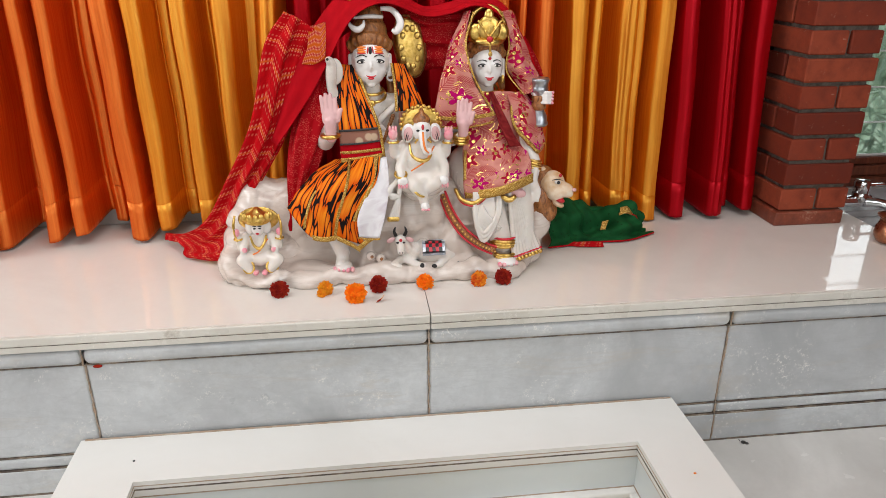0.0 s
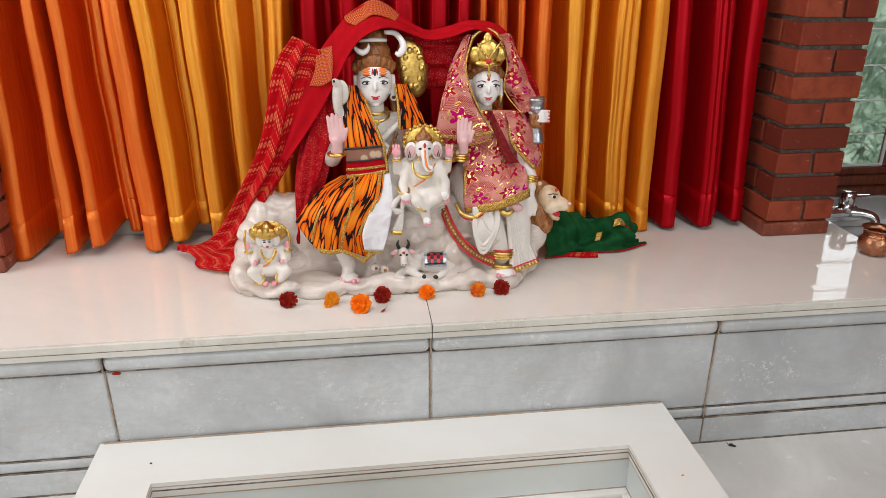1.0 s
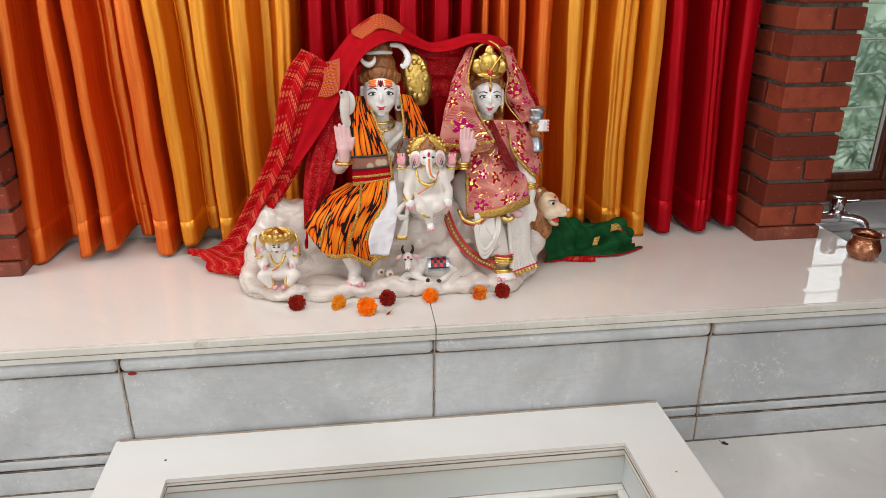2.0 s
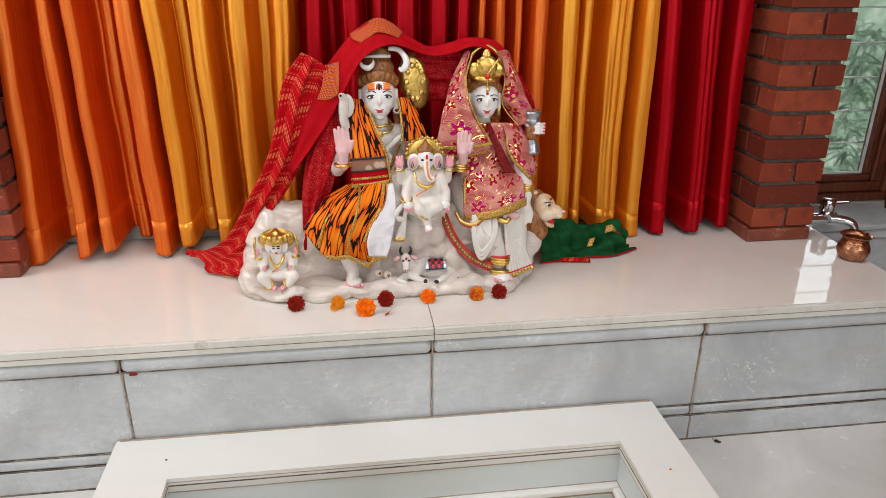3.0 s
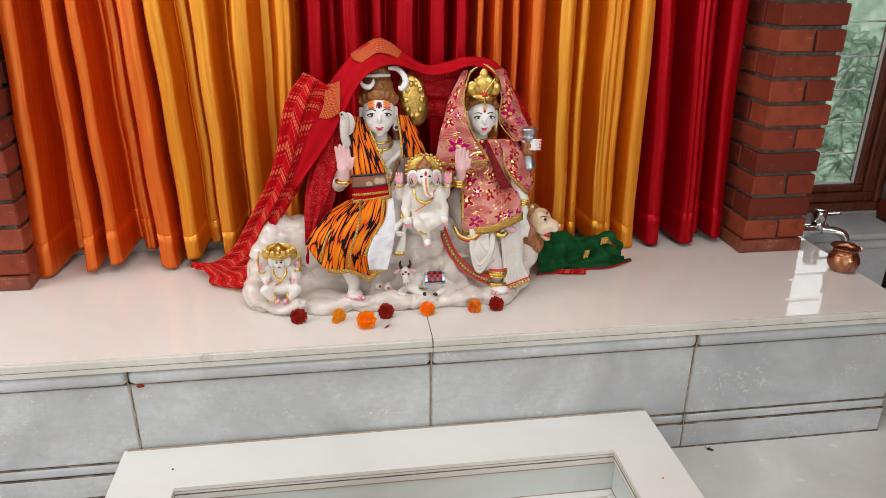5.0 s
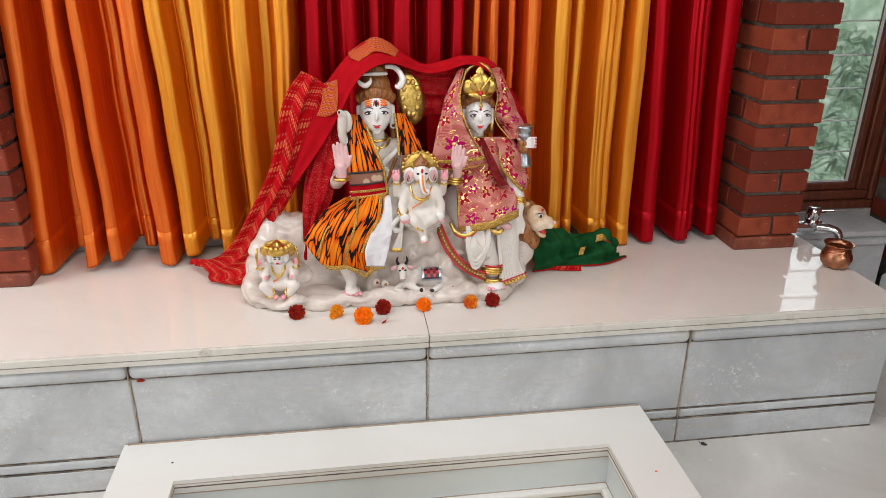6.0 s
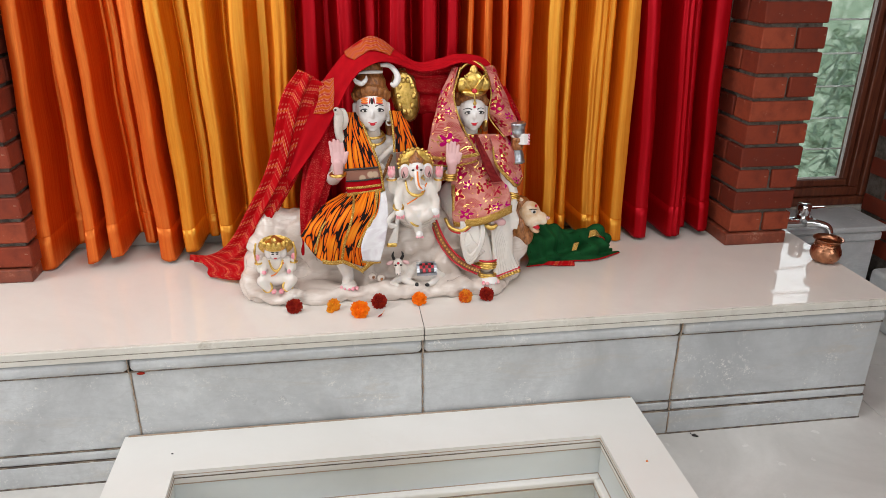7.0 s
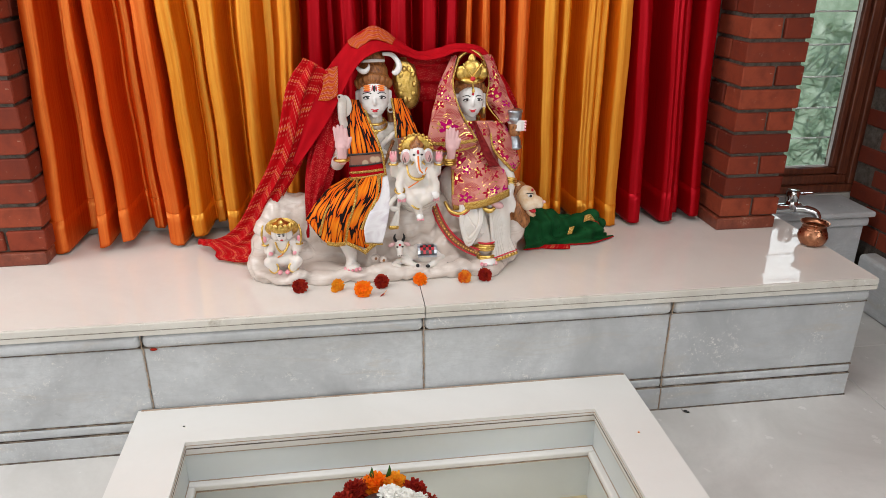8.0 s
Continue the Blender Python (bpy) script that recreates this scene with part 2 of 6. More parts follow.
M_SARI = material("pink brocade", (0.66, 0.28, 0.25), 0.42)
g = Graph(M_SARI)
v = g.coord("UV")
c = g.mix(g.ramp(g.noise(v, 18, 3), (0.35, 0.0), (0.65, 1.0)), (0.47, 0.14, 0.12), (0.63, 0.28, 0.23))
x, y, r, a, d1, d2 = motifs(g, v, 19)
ax = g.math("ABSOLUTE", x)
half = g.math("SUBTRACT", 0.0165, g.math("MULTIPLY", g.math("MULTIPLY", y, y), 17.0))
vein = g.math("SINE", g.math("MULTIPLY", g.math("SUBTRACT", y, g.math("MULTIPLY", ax, 0.9)), 1150.0))
fern = g.math("MULTIPLY", below(g, ax, half, 0.0008), g.ramp(vein, (0.0, 0.0), (0.35, 1.0)))
fern = g.math("MAXIMUM", fern, g.math("MULTIPLY", below(g, ax, 0.0008, 0.0004), below(g, g.math("ABSOLUTE", y), 0.032, 0.001)))
c = g.mix(g.math("MULTIPLY", fern, 0.9), c, (0.36, 0.030, 0.035))
x, y, r, a, d1, d2 = motifs(g, g.node("ShaderNodeMapping", Vector=v, Location=(0.31, 0.17, 0)), 15.5)
petal = g.math("MULTIPLY", g.math("ADD", 0.72, g.math("MULTIPLY", g.math("COSINE", g.math("MULTIPLY", a, 5.0)), 0.28)), g.math("ADD", 0.017, g.math("MULTIPLY", d1, 0.010)))
c = g.mix(below(g, r, petal, 0.0006), c, g.mix(g.ramp(d2, (0.55, 0.0), (0.6, 1.0)), (0.45, 0.002, 0.15), (0.36, 0.006, 0.035)))
rim_gold = g.math("MULTIPLY", below(g, g.math("ABSOLUTE", g.math("SUBTRACT", r, petal)), 0.0010, 0.0005), g.ramp(g.noise(v, 120, 2), (0.42, 0.0), (0.52, 1.0)))
heart = below(g, r, 0.0045, 0.0008)
fleck = g.ramp(g.noise(v, 46, 3, 0.6, 1.5), (0.61, 0.0), (0.635, 1.0))
gold = g.math("MAXIMUM", g.math("MAXIMUM", rim_gold, heart), fleck)
c = g.mix(gold, c, (0.85, 0.58, 0.18))
g.colour(c)
g.put(g.b.inputs["Metallic"], g.math("MULTIPLY", gold, 0.9))
g.rough(g.node("ShaderNodeMapRange", Value=gold, To_Min=0.6, To_Max=0.25))
g.bump(g.noise(v, 260, 3), 0.35, 0.001)

M_MAROON_CLOTH = material("maroon cloth", (0.20, 0.012, 0.014), 0.6)
g = Graph(M_MAROON_CLOTH)
g.colour(g.ramp(g.noise(g.coord("UV"), 60, 4), (0.35, (0.13, 0.008, 0.010)), (0.65, (0.24, 0.022, 0.022))))
M_SHAWL = material("tie-dyed red cloth", (0.55, 0.01, 0.015), 0.7)
g = Graph(M_SHAWL)
v = g.coord("UV")
uv = g.split(v)
base = g.mix(g.ramp(g.noise(v, 30, 3), (0.3, 0.0), (0.7, 1.0)), (0.36, 0.002, 0.005), (0.50, 0.003, 0.007))
bend = g.math("ADD", uv[0], g.math("MULTIPLY", g.math("PINGPONG", uv[1], 0.035), 0.8))
bend = g.math("ADD", bend, g.math("MULTIPLY", g.noise(v, 9, 2), 0.05))
band = g.math("PINGPONG", bend, 0.031)
stripe = g.ramp(band, (0.0275, 0.0), (0.028, 1.0))
row = g.math("ABSOLUTE", g.math("SINE", g.math("MULTIPLY", uv[1], 520.0)))
line_a = g.ramp(g.math("ABSOLUTE", g.math("SUBTRACT", band, 0.0265)), (0.0011, 1.0), (0.0020, 0.0))
line_b = g.ramp(g.math("ABSOLUTE", g.math("SUBTRACT", band, 0.0135)), (0.0010, 1.0), (0.0018, 0.0))
dots = g.math("MULTIPLY", g.ramp(row, (0.6, 0.0), (0.85, 1.0)), g.math("ADD", line_a, g.math("MULTIPLY", line_b, 0.45)))
c = g.mix(g.math("MULTIPLY", stripe, 0.85), base, (0.62, 0.12, 0.010))
c = g.mix(g.math("MULTIPLY", dots, 0.6), c, (0.84, 0.40, 0.26))
g.colour(c)
g.bump(g.noise(v, 420, 2), 0.3, 0.0006)
M_CORNER = material("dotted orange cloth", (0.5, 0.1, 0.01), 0.7)
g = Graph(M_CORNER)
uv = g.split(g.coord("UV"))
row = g.math("ABSOLUTE", g.math("SINE", g.math("MULTIPLY", uv[0], 700.0)))
lane = g.math("PINGPONG", g.math("ADD", uv[1], g.math("MULTIPLY", g.math("PINGPONG", uv[0], 0.02), 0.5)), 0.009)
c = g.mix(g.ramp(lane, (0.0058, 0.0), (0.0062, 1.0)), (0.46, 0.075, 0.006), (0.36, 0.004, 0.006))
dots = g.math("MULTIPLY", g.ramp(row, (0.55, 0.0), (0.8, 1.0)), g.ramp(g.math("ABSOLUTE", g.math("SUBTRACT", lane, 0.006)), (0.0010, 1.0), (0.0018, 0.0)))
g.colour(g.mix(g.math("MULTIPLY", dots, 0.4), c, (0.80, 0.48, 0.34)))
M_PLAINRED = material("plain red cotton", (0.45, 0.004, 0.006), 0.75)
g = Graph(M_PLAINRED)
v = g.coord("UV")
g.colour(g.ramp(g.noise(v, 22, 4), (0.3, (0.34, 0.003, 0.008)), (0.7, (0.46, 0.004, 0.010))))
g.bump(g.noise(v, 380, 2), 0.3, 0.0006)
M_LACE = material("red flowered cloth", (0.45, 0.015, 0.02), 0.6)
g = Graph(M_LACE)
v = g.coord("UV")
x, y, r, a, d1, d2 = motifs(g, v, 36)
petal = g.math("MULTIPLY", g.math("ADD", 0.72, g.math("MULTIPLY", g.math("COSINE", g.math("MULTIPLY", a, 6.0)), 0.28)), 0.0120)
fl = below(g, g.math("ABSOLUTE", g.math("SUBTRACT", r, petal)), 0.0009, 0.0005)
fl = g.math("MAXIMUM", fl, below(g, r, 0.0026, 0.0005))
g.colour(g.mix(g.math("MULTIPLY", fl, 0.7), (0.36, 0.003, 0.008), (0.56, 0.085, 0.065)))
g.bump(fl, 0.3, 0.001)
M_GREEN = material("dark green cloth", (0.012, 0.10, 0.025), 0.7)
g = Graph(M_GREEN)
v = g.coord("UV")
sp = g.voronoi(v, 70)
c = g.ramp(g.noise(v, 18, 4), (0.3, (0.006, 0.045, 0.014)), (0.7, (0.012, 0.095, 0.028)))
g.colour(g.mix(g.ramp(sp, (0.16, 1.0), (0.22, 0.0)), c, (0.01, 0.04, 0.012)))
g.bump(g.noise(v, 320, 2), 0.3, 0.0008)
M_LINING = material("white lining cloth", (0.72, 0.70, 0.72), 0.6)
g = Graph(M_LINING)
g.colour(g.ramp(g.noise(g.coord("UV"), 22, 3, 0.5, 1.0), (0.42, (0.78, 0.76, 0.78)), (0.7, (0.62, 0.56, 0.60))))
M_BROCADE = material("beige brocade band", (0.42, 0.27, 0.19), 0.5)
g = Graph(M_BROCADE)
g.colour(g.ramp(g.voronoi(g.coord("UV"), 36), (0.3, (0.55, 0.40, 0.28)), (0.45, (0.30, 0.14, 0.10))))


def flower_material(name, a, b):
    m = material(name, a, 0.7, Specular_IOR_Level=0.12)
    g = Graph(m)
    v = g.coord("Object")
    g.colour(g.mix(g.ramp(g.noise(v, 70, 3), (0.35, 0.0), (0.65, 1.0)), a, b))
    return m


M_MARIGOLD = flower_material("orange marigold", (0.92, 0.16, 0.004), (0.92, 0.25, 0.008))
M_YELLOW = flower_material("yellow marigold", (0.85, 0.38, 0.02), (0.80, 0.22, 0.012))
M_MAROON = flower_material("maroon marigold", (0.22, 0.006, 0.006), (0.34, 0.025, 0.008))
M_MIXED = flower_material("orange and maroon marigold", (0.62, 0.06, 0.010), (0.82, 0.30, 0.02))
M_LEAF = flower_material("leaf green", (0.03, 0.09, 0.015), (0.05, 0.13, 0.025))
M_WHITE_PETAL = flower_material("white petal", (0.80, 0.80, 0.76), (0.72, 0.72, 0.66))
M_STONE = material("black stone", (0.03, 0.032, 0.03), 0.3)
M_GLASS = material("window glass", (0.93, 0.97, 0.95), 0.05, 0.0, Transmission_Weight=1.0, IOR=1.45)
M_BAR = material("white painted bar", (0.6, 0.6, 0.57), 0.5)
# Self-lit backdrop: emission stands in for daylit foliage, stronger sky glow higher up.
M_OUT = material("glowing foliage and sky", (0.0, 0.0, 0.0), 1.0)
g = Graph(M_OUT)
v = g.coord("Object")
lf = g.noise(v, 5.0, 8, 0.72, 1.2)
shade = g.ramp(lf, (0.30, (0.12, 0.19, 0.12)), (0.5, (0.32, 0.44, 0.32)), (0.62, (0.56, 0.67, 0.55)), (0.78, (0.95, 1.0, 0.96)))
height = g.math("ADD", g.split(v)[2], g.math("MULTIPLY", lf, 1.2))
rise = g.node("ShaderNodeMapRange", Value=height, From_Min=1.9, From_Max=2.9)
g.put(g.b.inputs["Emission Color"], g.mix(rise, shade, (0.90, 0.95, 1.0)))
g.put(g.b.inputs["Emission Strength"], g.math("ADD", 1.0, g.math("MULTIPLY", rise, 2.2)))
M_BLADE = flower_material("bamboo leaf", (0.30, 0.42, 0.28), (0.46, 0.58, 0.44))


# ---- building helpers ----
def mesh_from(name, bm, mats, smooth=False):
    me = bpy.data.meshes.new(name)
    if smooth:
        for f in bm.faces:
            f.smooth = True
    bm.to_mesh(me)
    bm.free()
    for m in mats if isinstance(mats, (list, tuple)) else [mats]:
        me.materials.append(m)
    return me


def part(name, bm, mat, parent=None, label="", smooth=False):
    ob = new(name, mesh_from(name, bm, mat, smooth))
    if parent:
        ob.parent = parent
    if label:
        ob["label"] = label
    return ob


def thing(name, label, category, group="", kind="", at=(0, 0, 0)):
    ob = new(name)
    ob.empty_display_size = 0.05
    ob.location = at
    return tagged(ob, label, category, group, kind)


def box(x0, y0, z0, x1, y1, z1, bevel=0.0, seg=2, bm=None):
    bm = bm or bmesh.new()
    own = bmesh.new()
    bmesh.ops.create_cube(own, size=1)
    bmesh.ops.transform(own, matrix=Matrix.Translation(((x0 + x1) / 2, (y0 + y1) / 2, (z0 + z1) / 2)) @ Matrix.Diagonal((x1 - x0, y1 - y0, z1 - z0, 1)), verts=own.verts)
    if bevel:
        bmesh.ops.bevel(own, geom=own.edges[:], offset=bevel, segments=seg, affect="EDGES", profile=0.5)
    join(bm, own)
    return bm


def join(bm, other, mat=None):
    me = bpy.data.meshes.new("piece")
    if mat is not None:
        for f in other.faces:
            f.material_index = mat
    other.to_mesh(me)
    other.free()
    bm.from_mesh(me)
    bpy.data.meshes.remove(me)
    return bm


def ball(c, r, rot=(0, 0, 0), u=16, v=10):
    bm = bmesh.new()
    bmesh.ops.create_uvsphere(bm, u_segments=u, v_segments=v, radius=1)
    r = (r, r, r) if isinstance(r, (int, float)) else r
    bmesh.ops.transform(bm, matrix=pose(*c, *rot) @ Matrix.Diagonal((*r, 1)), verts=bm.verts)
    for f in bm.faces:
        f.smooth = True
    return bm


def spline(points, n):
    """n+1 places along a Catmull-Rom curve through the points (tuples of any length)."""
    p = np.array(points, float)
    if len(p) == 2:
        return [tuple(p[0] + (p[1] - p[0]) * i / n) for i in range(n + 1)]
    p = np.vstack([2 * p[0] - p[1], p, 2 * p[-1] - p[-2]])
    out = []
    for i in range(n + 1):
        s = i / n * (len(p) - 3)
        k = min(int(s), len(p) - 4)
        t = s - k
        a, b, c, d = p[k:k + 4]
        out.append(tuple(0.5 * (2 * b + (c - a) * t + (2 * a - 5 * b + 4 * c - d) * t ** 2 + (3 * b - a - 3 * c + d) * t ** 3)))
    return out


def tube(points, n=24, sides=10):
    """A round tube through (x, y, z, radius) rows, with closed ends."""
    bm = bmesh.new()
    row = spline(points, n)
    rings = []
    for i, (x, y, z, r) in enumerate(row):
        a, b = Vector(row[max(0, i - 1)][:3]), Vector(row[min(n, i + 1)][:3])
        q = (b - a).to_track_quat("Z", "Y")
        rings.append([bm.verts.new(Vector((x, y, z)) + q @ Vector((r * math.cos(k * math.tau / sides), r * math.sin(k * math.tau / sides), 0))) for k in range(sides)])
    for a, b in zip(rings, rings[1:]):
        for k in range(sides):
            bm.faces.new((a[k], a[(k + 1) % sides], b[(k + 1) % sides], b[k])).smooth = True
    bm.faces.new(rings[0][::-1])
    bm.faces.new(rings[-1])
    return bm


def lathe(profile, n=28, at=(0, 0, 0)):
    bm = bmesh.new()
    rings = [[bm.verts.new((at[0] + r * math.cos(k * math.tau / n), at[1] + r * math.sin(k * math.tau / n), at[2] + z)) for k in range(n)] for r, z in profile]
    for a, b in zip(rings, rings[1:]):
        for k in range(n):
            bm.faces.new((a[k], a[(k + 1) % n], b[(k + 1) % n], b[k])).smooth = True
    bm.faces.new(rings[0][::-1])
    bm.faces.new(rings[-1])
    return bm


def capsule(points, step=0.35):
    """Balls along a line of (x, y, z, radius) rows, close enough to melt into one limb."""
    out = []
    for a, b in zip(points, points[1:]):
        a, b = np.array(a, float), np.array(b, float)
        n = max(1, int(np.linalg.norm(b[:3] - a[:3]) / (step * min(a[3], b[3]))))
        out += [tuple(a + (b - a) * i / n) for i in range(n + 1)]
    return [((x, y, z), r, (0, 0, 0)) for x, y, z, r in out]


def melt(shapes, voxel, smooth=4):
    """One closed skin round many overlapping balls: rows of centre, radii, turn."""
    bm = bmesh.new()
    for c, r, rot in shapes:
        join(bm, ball(c, r, rot, 14, 9))
    me = mesh_from("lump", bm, [])
    ob = new("lump", me)
    mod = ob.modifiers.new("remesh", "REMESH")
    mod.mode, mod.voxel_size = "VOXEL", voxel
    sm = ob.modifiers.new("smooth", "SMOOTH")
    sm.factor, sm.iterations = 0.5, smooth
    made = bpy.data.meshes.new_from_object(ob.evaluated_get(bpy.context.evaluated_depsgraph_get()))
    out = bmesh.new()
    out.from_mesh(made)
    bpy.data.objects.remove(ob)
    bpy.data.meshes.remove(me)
    bpy.data.meshes.remove(made)
    for f in out.faces:
        f.smooth = True
    return out


def cloth(rows, nu, nv, fold=None, thick=0.003):
    """A sheet of cloth through rows of control points (each row across, rows one under another), with real thickness and UV in metres.
    fold(u, v) gives the height of the folds along the normal."""
    mid = [spline(r, nu) for r in rows]
    cols = [spline([m[i] for m in mid], nv) for i in range(nu + 1)]
    p = np.array(cols)
    lu = np.mean(np.sum(np.linalg.norm(np.diff(p, axis=0), axis=2), axis=0))
    lv = np.mean(np.sum(np.linalg.norm(np.diff(p, axis=1), axis=2), axis=1))
    du, dv = np.gradient(p, axis=0), np.gradient(p, axis=1)
    nrm = np.cross(du, dv)
    nrm /= np.linalg.norm(nrm, axis=2, keepdims=True) + 1e-9
    if fold:
        h = np.array([[fold(i / nu, j / nv) for j in range(nv + 1)] for i in range(nu + 1)])
        p = p + nrm * h[:, :, None]
    bm = bmesh.new()
    uv = bm.loops.layers.uv.new("UVMap")
    for side in (0, 1):
        q = p - nrm * thick * side
        vs = [[bm.verts.new(q[i, j]) for j in range(nv + 1)] for i in range(nu + 1)]
        for i in range(nu):
            for j in range(nv):
                ids = [(i, j), (i + 1, j), (i + 1, j + 1), (i, j + 1)]
                if side:
                    ids = ids[::-1]
                f = bm.faces.new([vs[a][b] for a, b in ids])
                f.smooth = True
                for loop, (a, b) in zip(f.loops, ids):
                    loop[uv].uv = (a / nu * lu, b / nv * lv)
        if not side:
            front = vs
    rim = [(i, 0) for i in range(nu)] + [(nu, j) for j in range(nv)] + [(i, nv) for i in range(nu, 0, -1)] + [(0, j) for j in range(nv, 0, -1)]
    for a, b in zip(rim, rim[1:] + rim[:1]):
        bm.faces.new((front[a[0]][a[1]], vs[a[0]][a[1]], vs[b[0]][b[1]], front[b[0]][b[1]]))
    return bm


def ribbon(points, width, up=(0, 0, 1), n=40, thick=0.003):
    """A flat band along a line of points, width across, turned so that its flat side faces away from `up` x line."""
    row = spline(points, n)
    bm = bmesh.new()
    rings = []
    for i, q in enumerate(row):
        a, b = Vector(row[max(0, i - 1)]), Vector(row[min(n, i + 1)])
        d = (b - a).normalized()
        s = Vector(up).cross(d).cross(d).normalized() if abs(d.dot(Vector(up))) < 0.98 else Vector((1, 0, 0))
        o = d.cross(s).normalized() * thick
        q = Vector(q)
        rings.append([bm.verts.new(q + s * width / 2 + o), bm.verts.new(q - s * width / 2 + o), bm.verts.new(q - s * width / 2 - o), bm.verts.new(q + s * width / 2 - o)])
    for a, b in zip(rings, rings[1:]):
        for k in range(4):
            bm.faces.new((a[k], a[(k + 1) % 4], b[(k + 1) % 4], b[k]))
    bm.faces.new(rings[0][::-1])
    bm.faces.new(rings[-1])
    return bm


TOP = 0.485          # height of the platform's top
FRONT = 1.295        # its front face
END = 1.545          # its free end


# ---- the room's shell ----
def shell(name, bm, mat, label, category):
    return tagged(part(name, bm, mat), label, category, kind="structure")


shell("wall_niche", box(-1.9, 2.10, 0, 1.47, 2.25, 3.2), M_WALL, "plastered wall behind the silk curtains", "wall")
# Unseen ceiling and outer walls; their openings are made for the added lamps.
shell("ceiling", (lambda b: (box(-3.2, -4.2, 3.2, 2.75, -0.35, 3.35, bm=b), box(-3.2, 1.05, 3.2, 2.75, 2.65, 3.35, bm=b), box(-3.2, -0.35, 3.2, -1.25, 1.05, 3.35, bm=b), box(1.05, -0.35, 3.2, 2.75, 1.05, 3.35, bm=b), b)[-1])(bmesh.new()), M_WALL, "unseen plastered ceiling with an opening made for the overhead lamp", "ceiling")
shell("wall_west", (lambda b: (box(-3.2, -4.2, 0, -3.0, -0.5, 3.2, bm=b), box(-3.2, 1.7, 0, -3.0, 2.65, 3.2, bm=b), box(-3.2, -0.5, 0, -3.0, 1.7, 1.2, bm=b), box(-3.2, -0.5, 2.95, -3.0, 1.7, 3.2, bm=b), b)[-1])(bmesh.new()), M_WALL, "unseen plastered wall with an opening made for the left lamp", "wall")
shell("wall_south", (lambda b: (box(-3.0, -4.2, 0, -2.5, -4.0, 3.2, bm=b), box(1.3, -4.2, 0, 2.75, -4.0, 3.2, bm=b), box(-2.5, -4.2, 2.95, 1.3, -4.0, 3.2, bm=b), box(-2.5, -4.2, 0, 1.3, -4.0, 0.5, bm=b), b)[-1])(bmesh.new()), M_WALL, "unseen plastered wall with an opening made for the rear lamp", "wall")
shell("wall_niche_side", box(-3.0, 2.10, 0, -1.9, 2.25, 3.2), M_WALL, "plain plastered wall beside the niche", "wall")
# window wall: round one opening
WX0, WX1, WZ0, WZ1 = 1.52, 2.16, 0.46, 2.3
shell("wall_window", (lambda b: (box(1.47, 2.25, 0, WX0, 2.45, 3.2, bm=b), box(WX1, 2.25, 0, 2.75, 2.45, 3.2, bm=b), box(WX0, 2.25, 0, WX1, 2.45, WZ0, bm=b), box(WX0, 2.25, WZ1, WX1, 2.45, 3.2, bm=b), b)[-1])(bmesh.new()), M_WALL, "plastered wall round the wooden window", "wall")

# floor: large marble slabs on a bed
floor = shell("floor", box(-3.2, -4.2, -0.34, 2.75, 2.65, -0.26), M_GROUT, "grey-white veined marble floor", "floor")
xs, ys = (-3.0, -1.95, -0.99, 0.646, 1.62, 2.7), (-4.2, -2.9, -1.7, -0.35, 0.62, 1.61, 2.6)
for i in range(5):
    for j in range(6):
        if i == 2 and j in (3, 4):
            continue
        part("slab", box(xs[i] + 0.001, ys[j] + 0.001, -0.26, xs[i + 1] - 0.001, ys[j + 1] - 0.001, 0.0 if not (i == 2 and j == 5) else -0.004, 0.0015, 1), M_FLOOR, floor)


# ---- marble platform ----
platform = thing("marble_platform", "low altar platform clad in polished white and grey marble", "platform", kind="structure")
part("core", box(-2.6, FRONT + 0.03, 0, END - 0.03, 2.09, TOP - 0.035), M_GROUT, platform)


def slab(x0, x1, y0, z0, z1, bevel):
    return box(x0, y0, z0, x1, 2.09, z1, bevel, 4)


for x0, x1 in ((-2.6, -0.0605), (-0.0585, END)):
    part("top_slab", slab(x0, x1, FRONT - 0.0005, TOP - 0.0245, TOP, 0.0010), M_TOP, platform)
    part("slab_nosing", box(x0, FRONT - 0.013, TOP - 0.0245, x1, FRONT - 0.0008, TOP - 0.0002, 0.0040, 3), M_EDGE, platform, "chipped slab edge with brown dirt")
    part("under_slab", slab(x0, x1, FRONT - 0.011, TOP - 0.0425, TOP - 0.0262, 0.0012), M_EDGE, platform)
    part("crack_filler", box(x0 + 0.003, FRONT - 0.0098, TOP - 0.0275, x1 - 0.003, FRONT + 0.02, TOP - 0.0235), M_GROUT, platform, "dark dirt in the crack between the slabs")
    part("crack_filler", box(x0 + 0.003, FRONT - 0.002, TOP - 0.046, x1 - 0.003, FRONT + 0.02, TOP - 0.0415), M_GROUT, platform)
JX = (-2.6, -0.945, -0.064, 0.793, END - 0.012)


def ragged_joint(x, y, z0, z1, seed):
    """A thin uneven line of filler that wanders down an upright joint."""
    rng = random.Random(seed)
    n = max(4, int((z1 - z0) / 0.009))
    b = bmesh.new()
    rings, drift = [], 0.0
    for i in range(n + 1):
        drift = 0.75 * drift + rng.uniform(-0.0016, 0.0016)
        w = rng.uniform(0.0010, 0.0030) if rng.random() < 0.85 else rng.uniform(0.003, 0.0055)
        z = z0 + (z1 - z0) * i / n
        rings.append([b.verts.new((x + drift - w, y + 0.006, z)), b.verts.new((x + drift - 0.4 * w, y, z)), b.verts.new((x + drift + 0.4 * w, y, z)), b.verts.new((x + drift + w, y + 0.006, z))])
    for a, c in zip(rings, rings[1:]):
        for q in range(3):
            b.faces.new((a[q], a[q + 1], c[q + 1], c[q]))
    return b


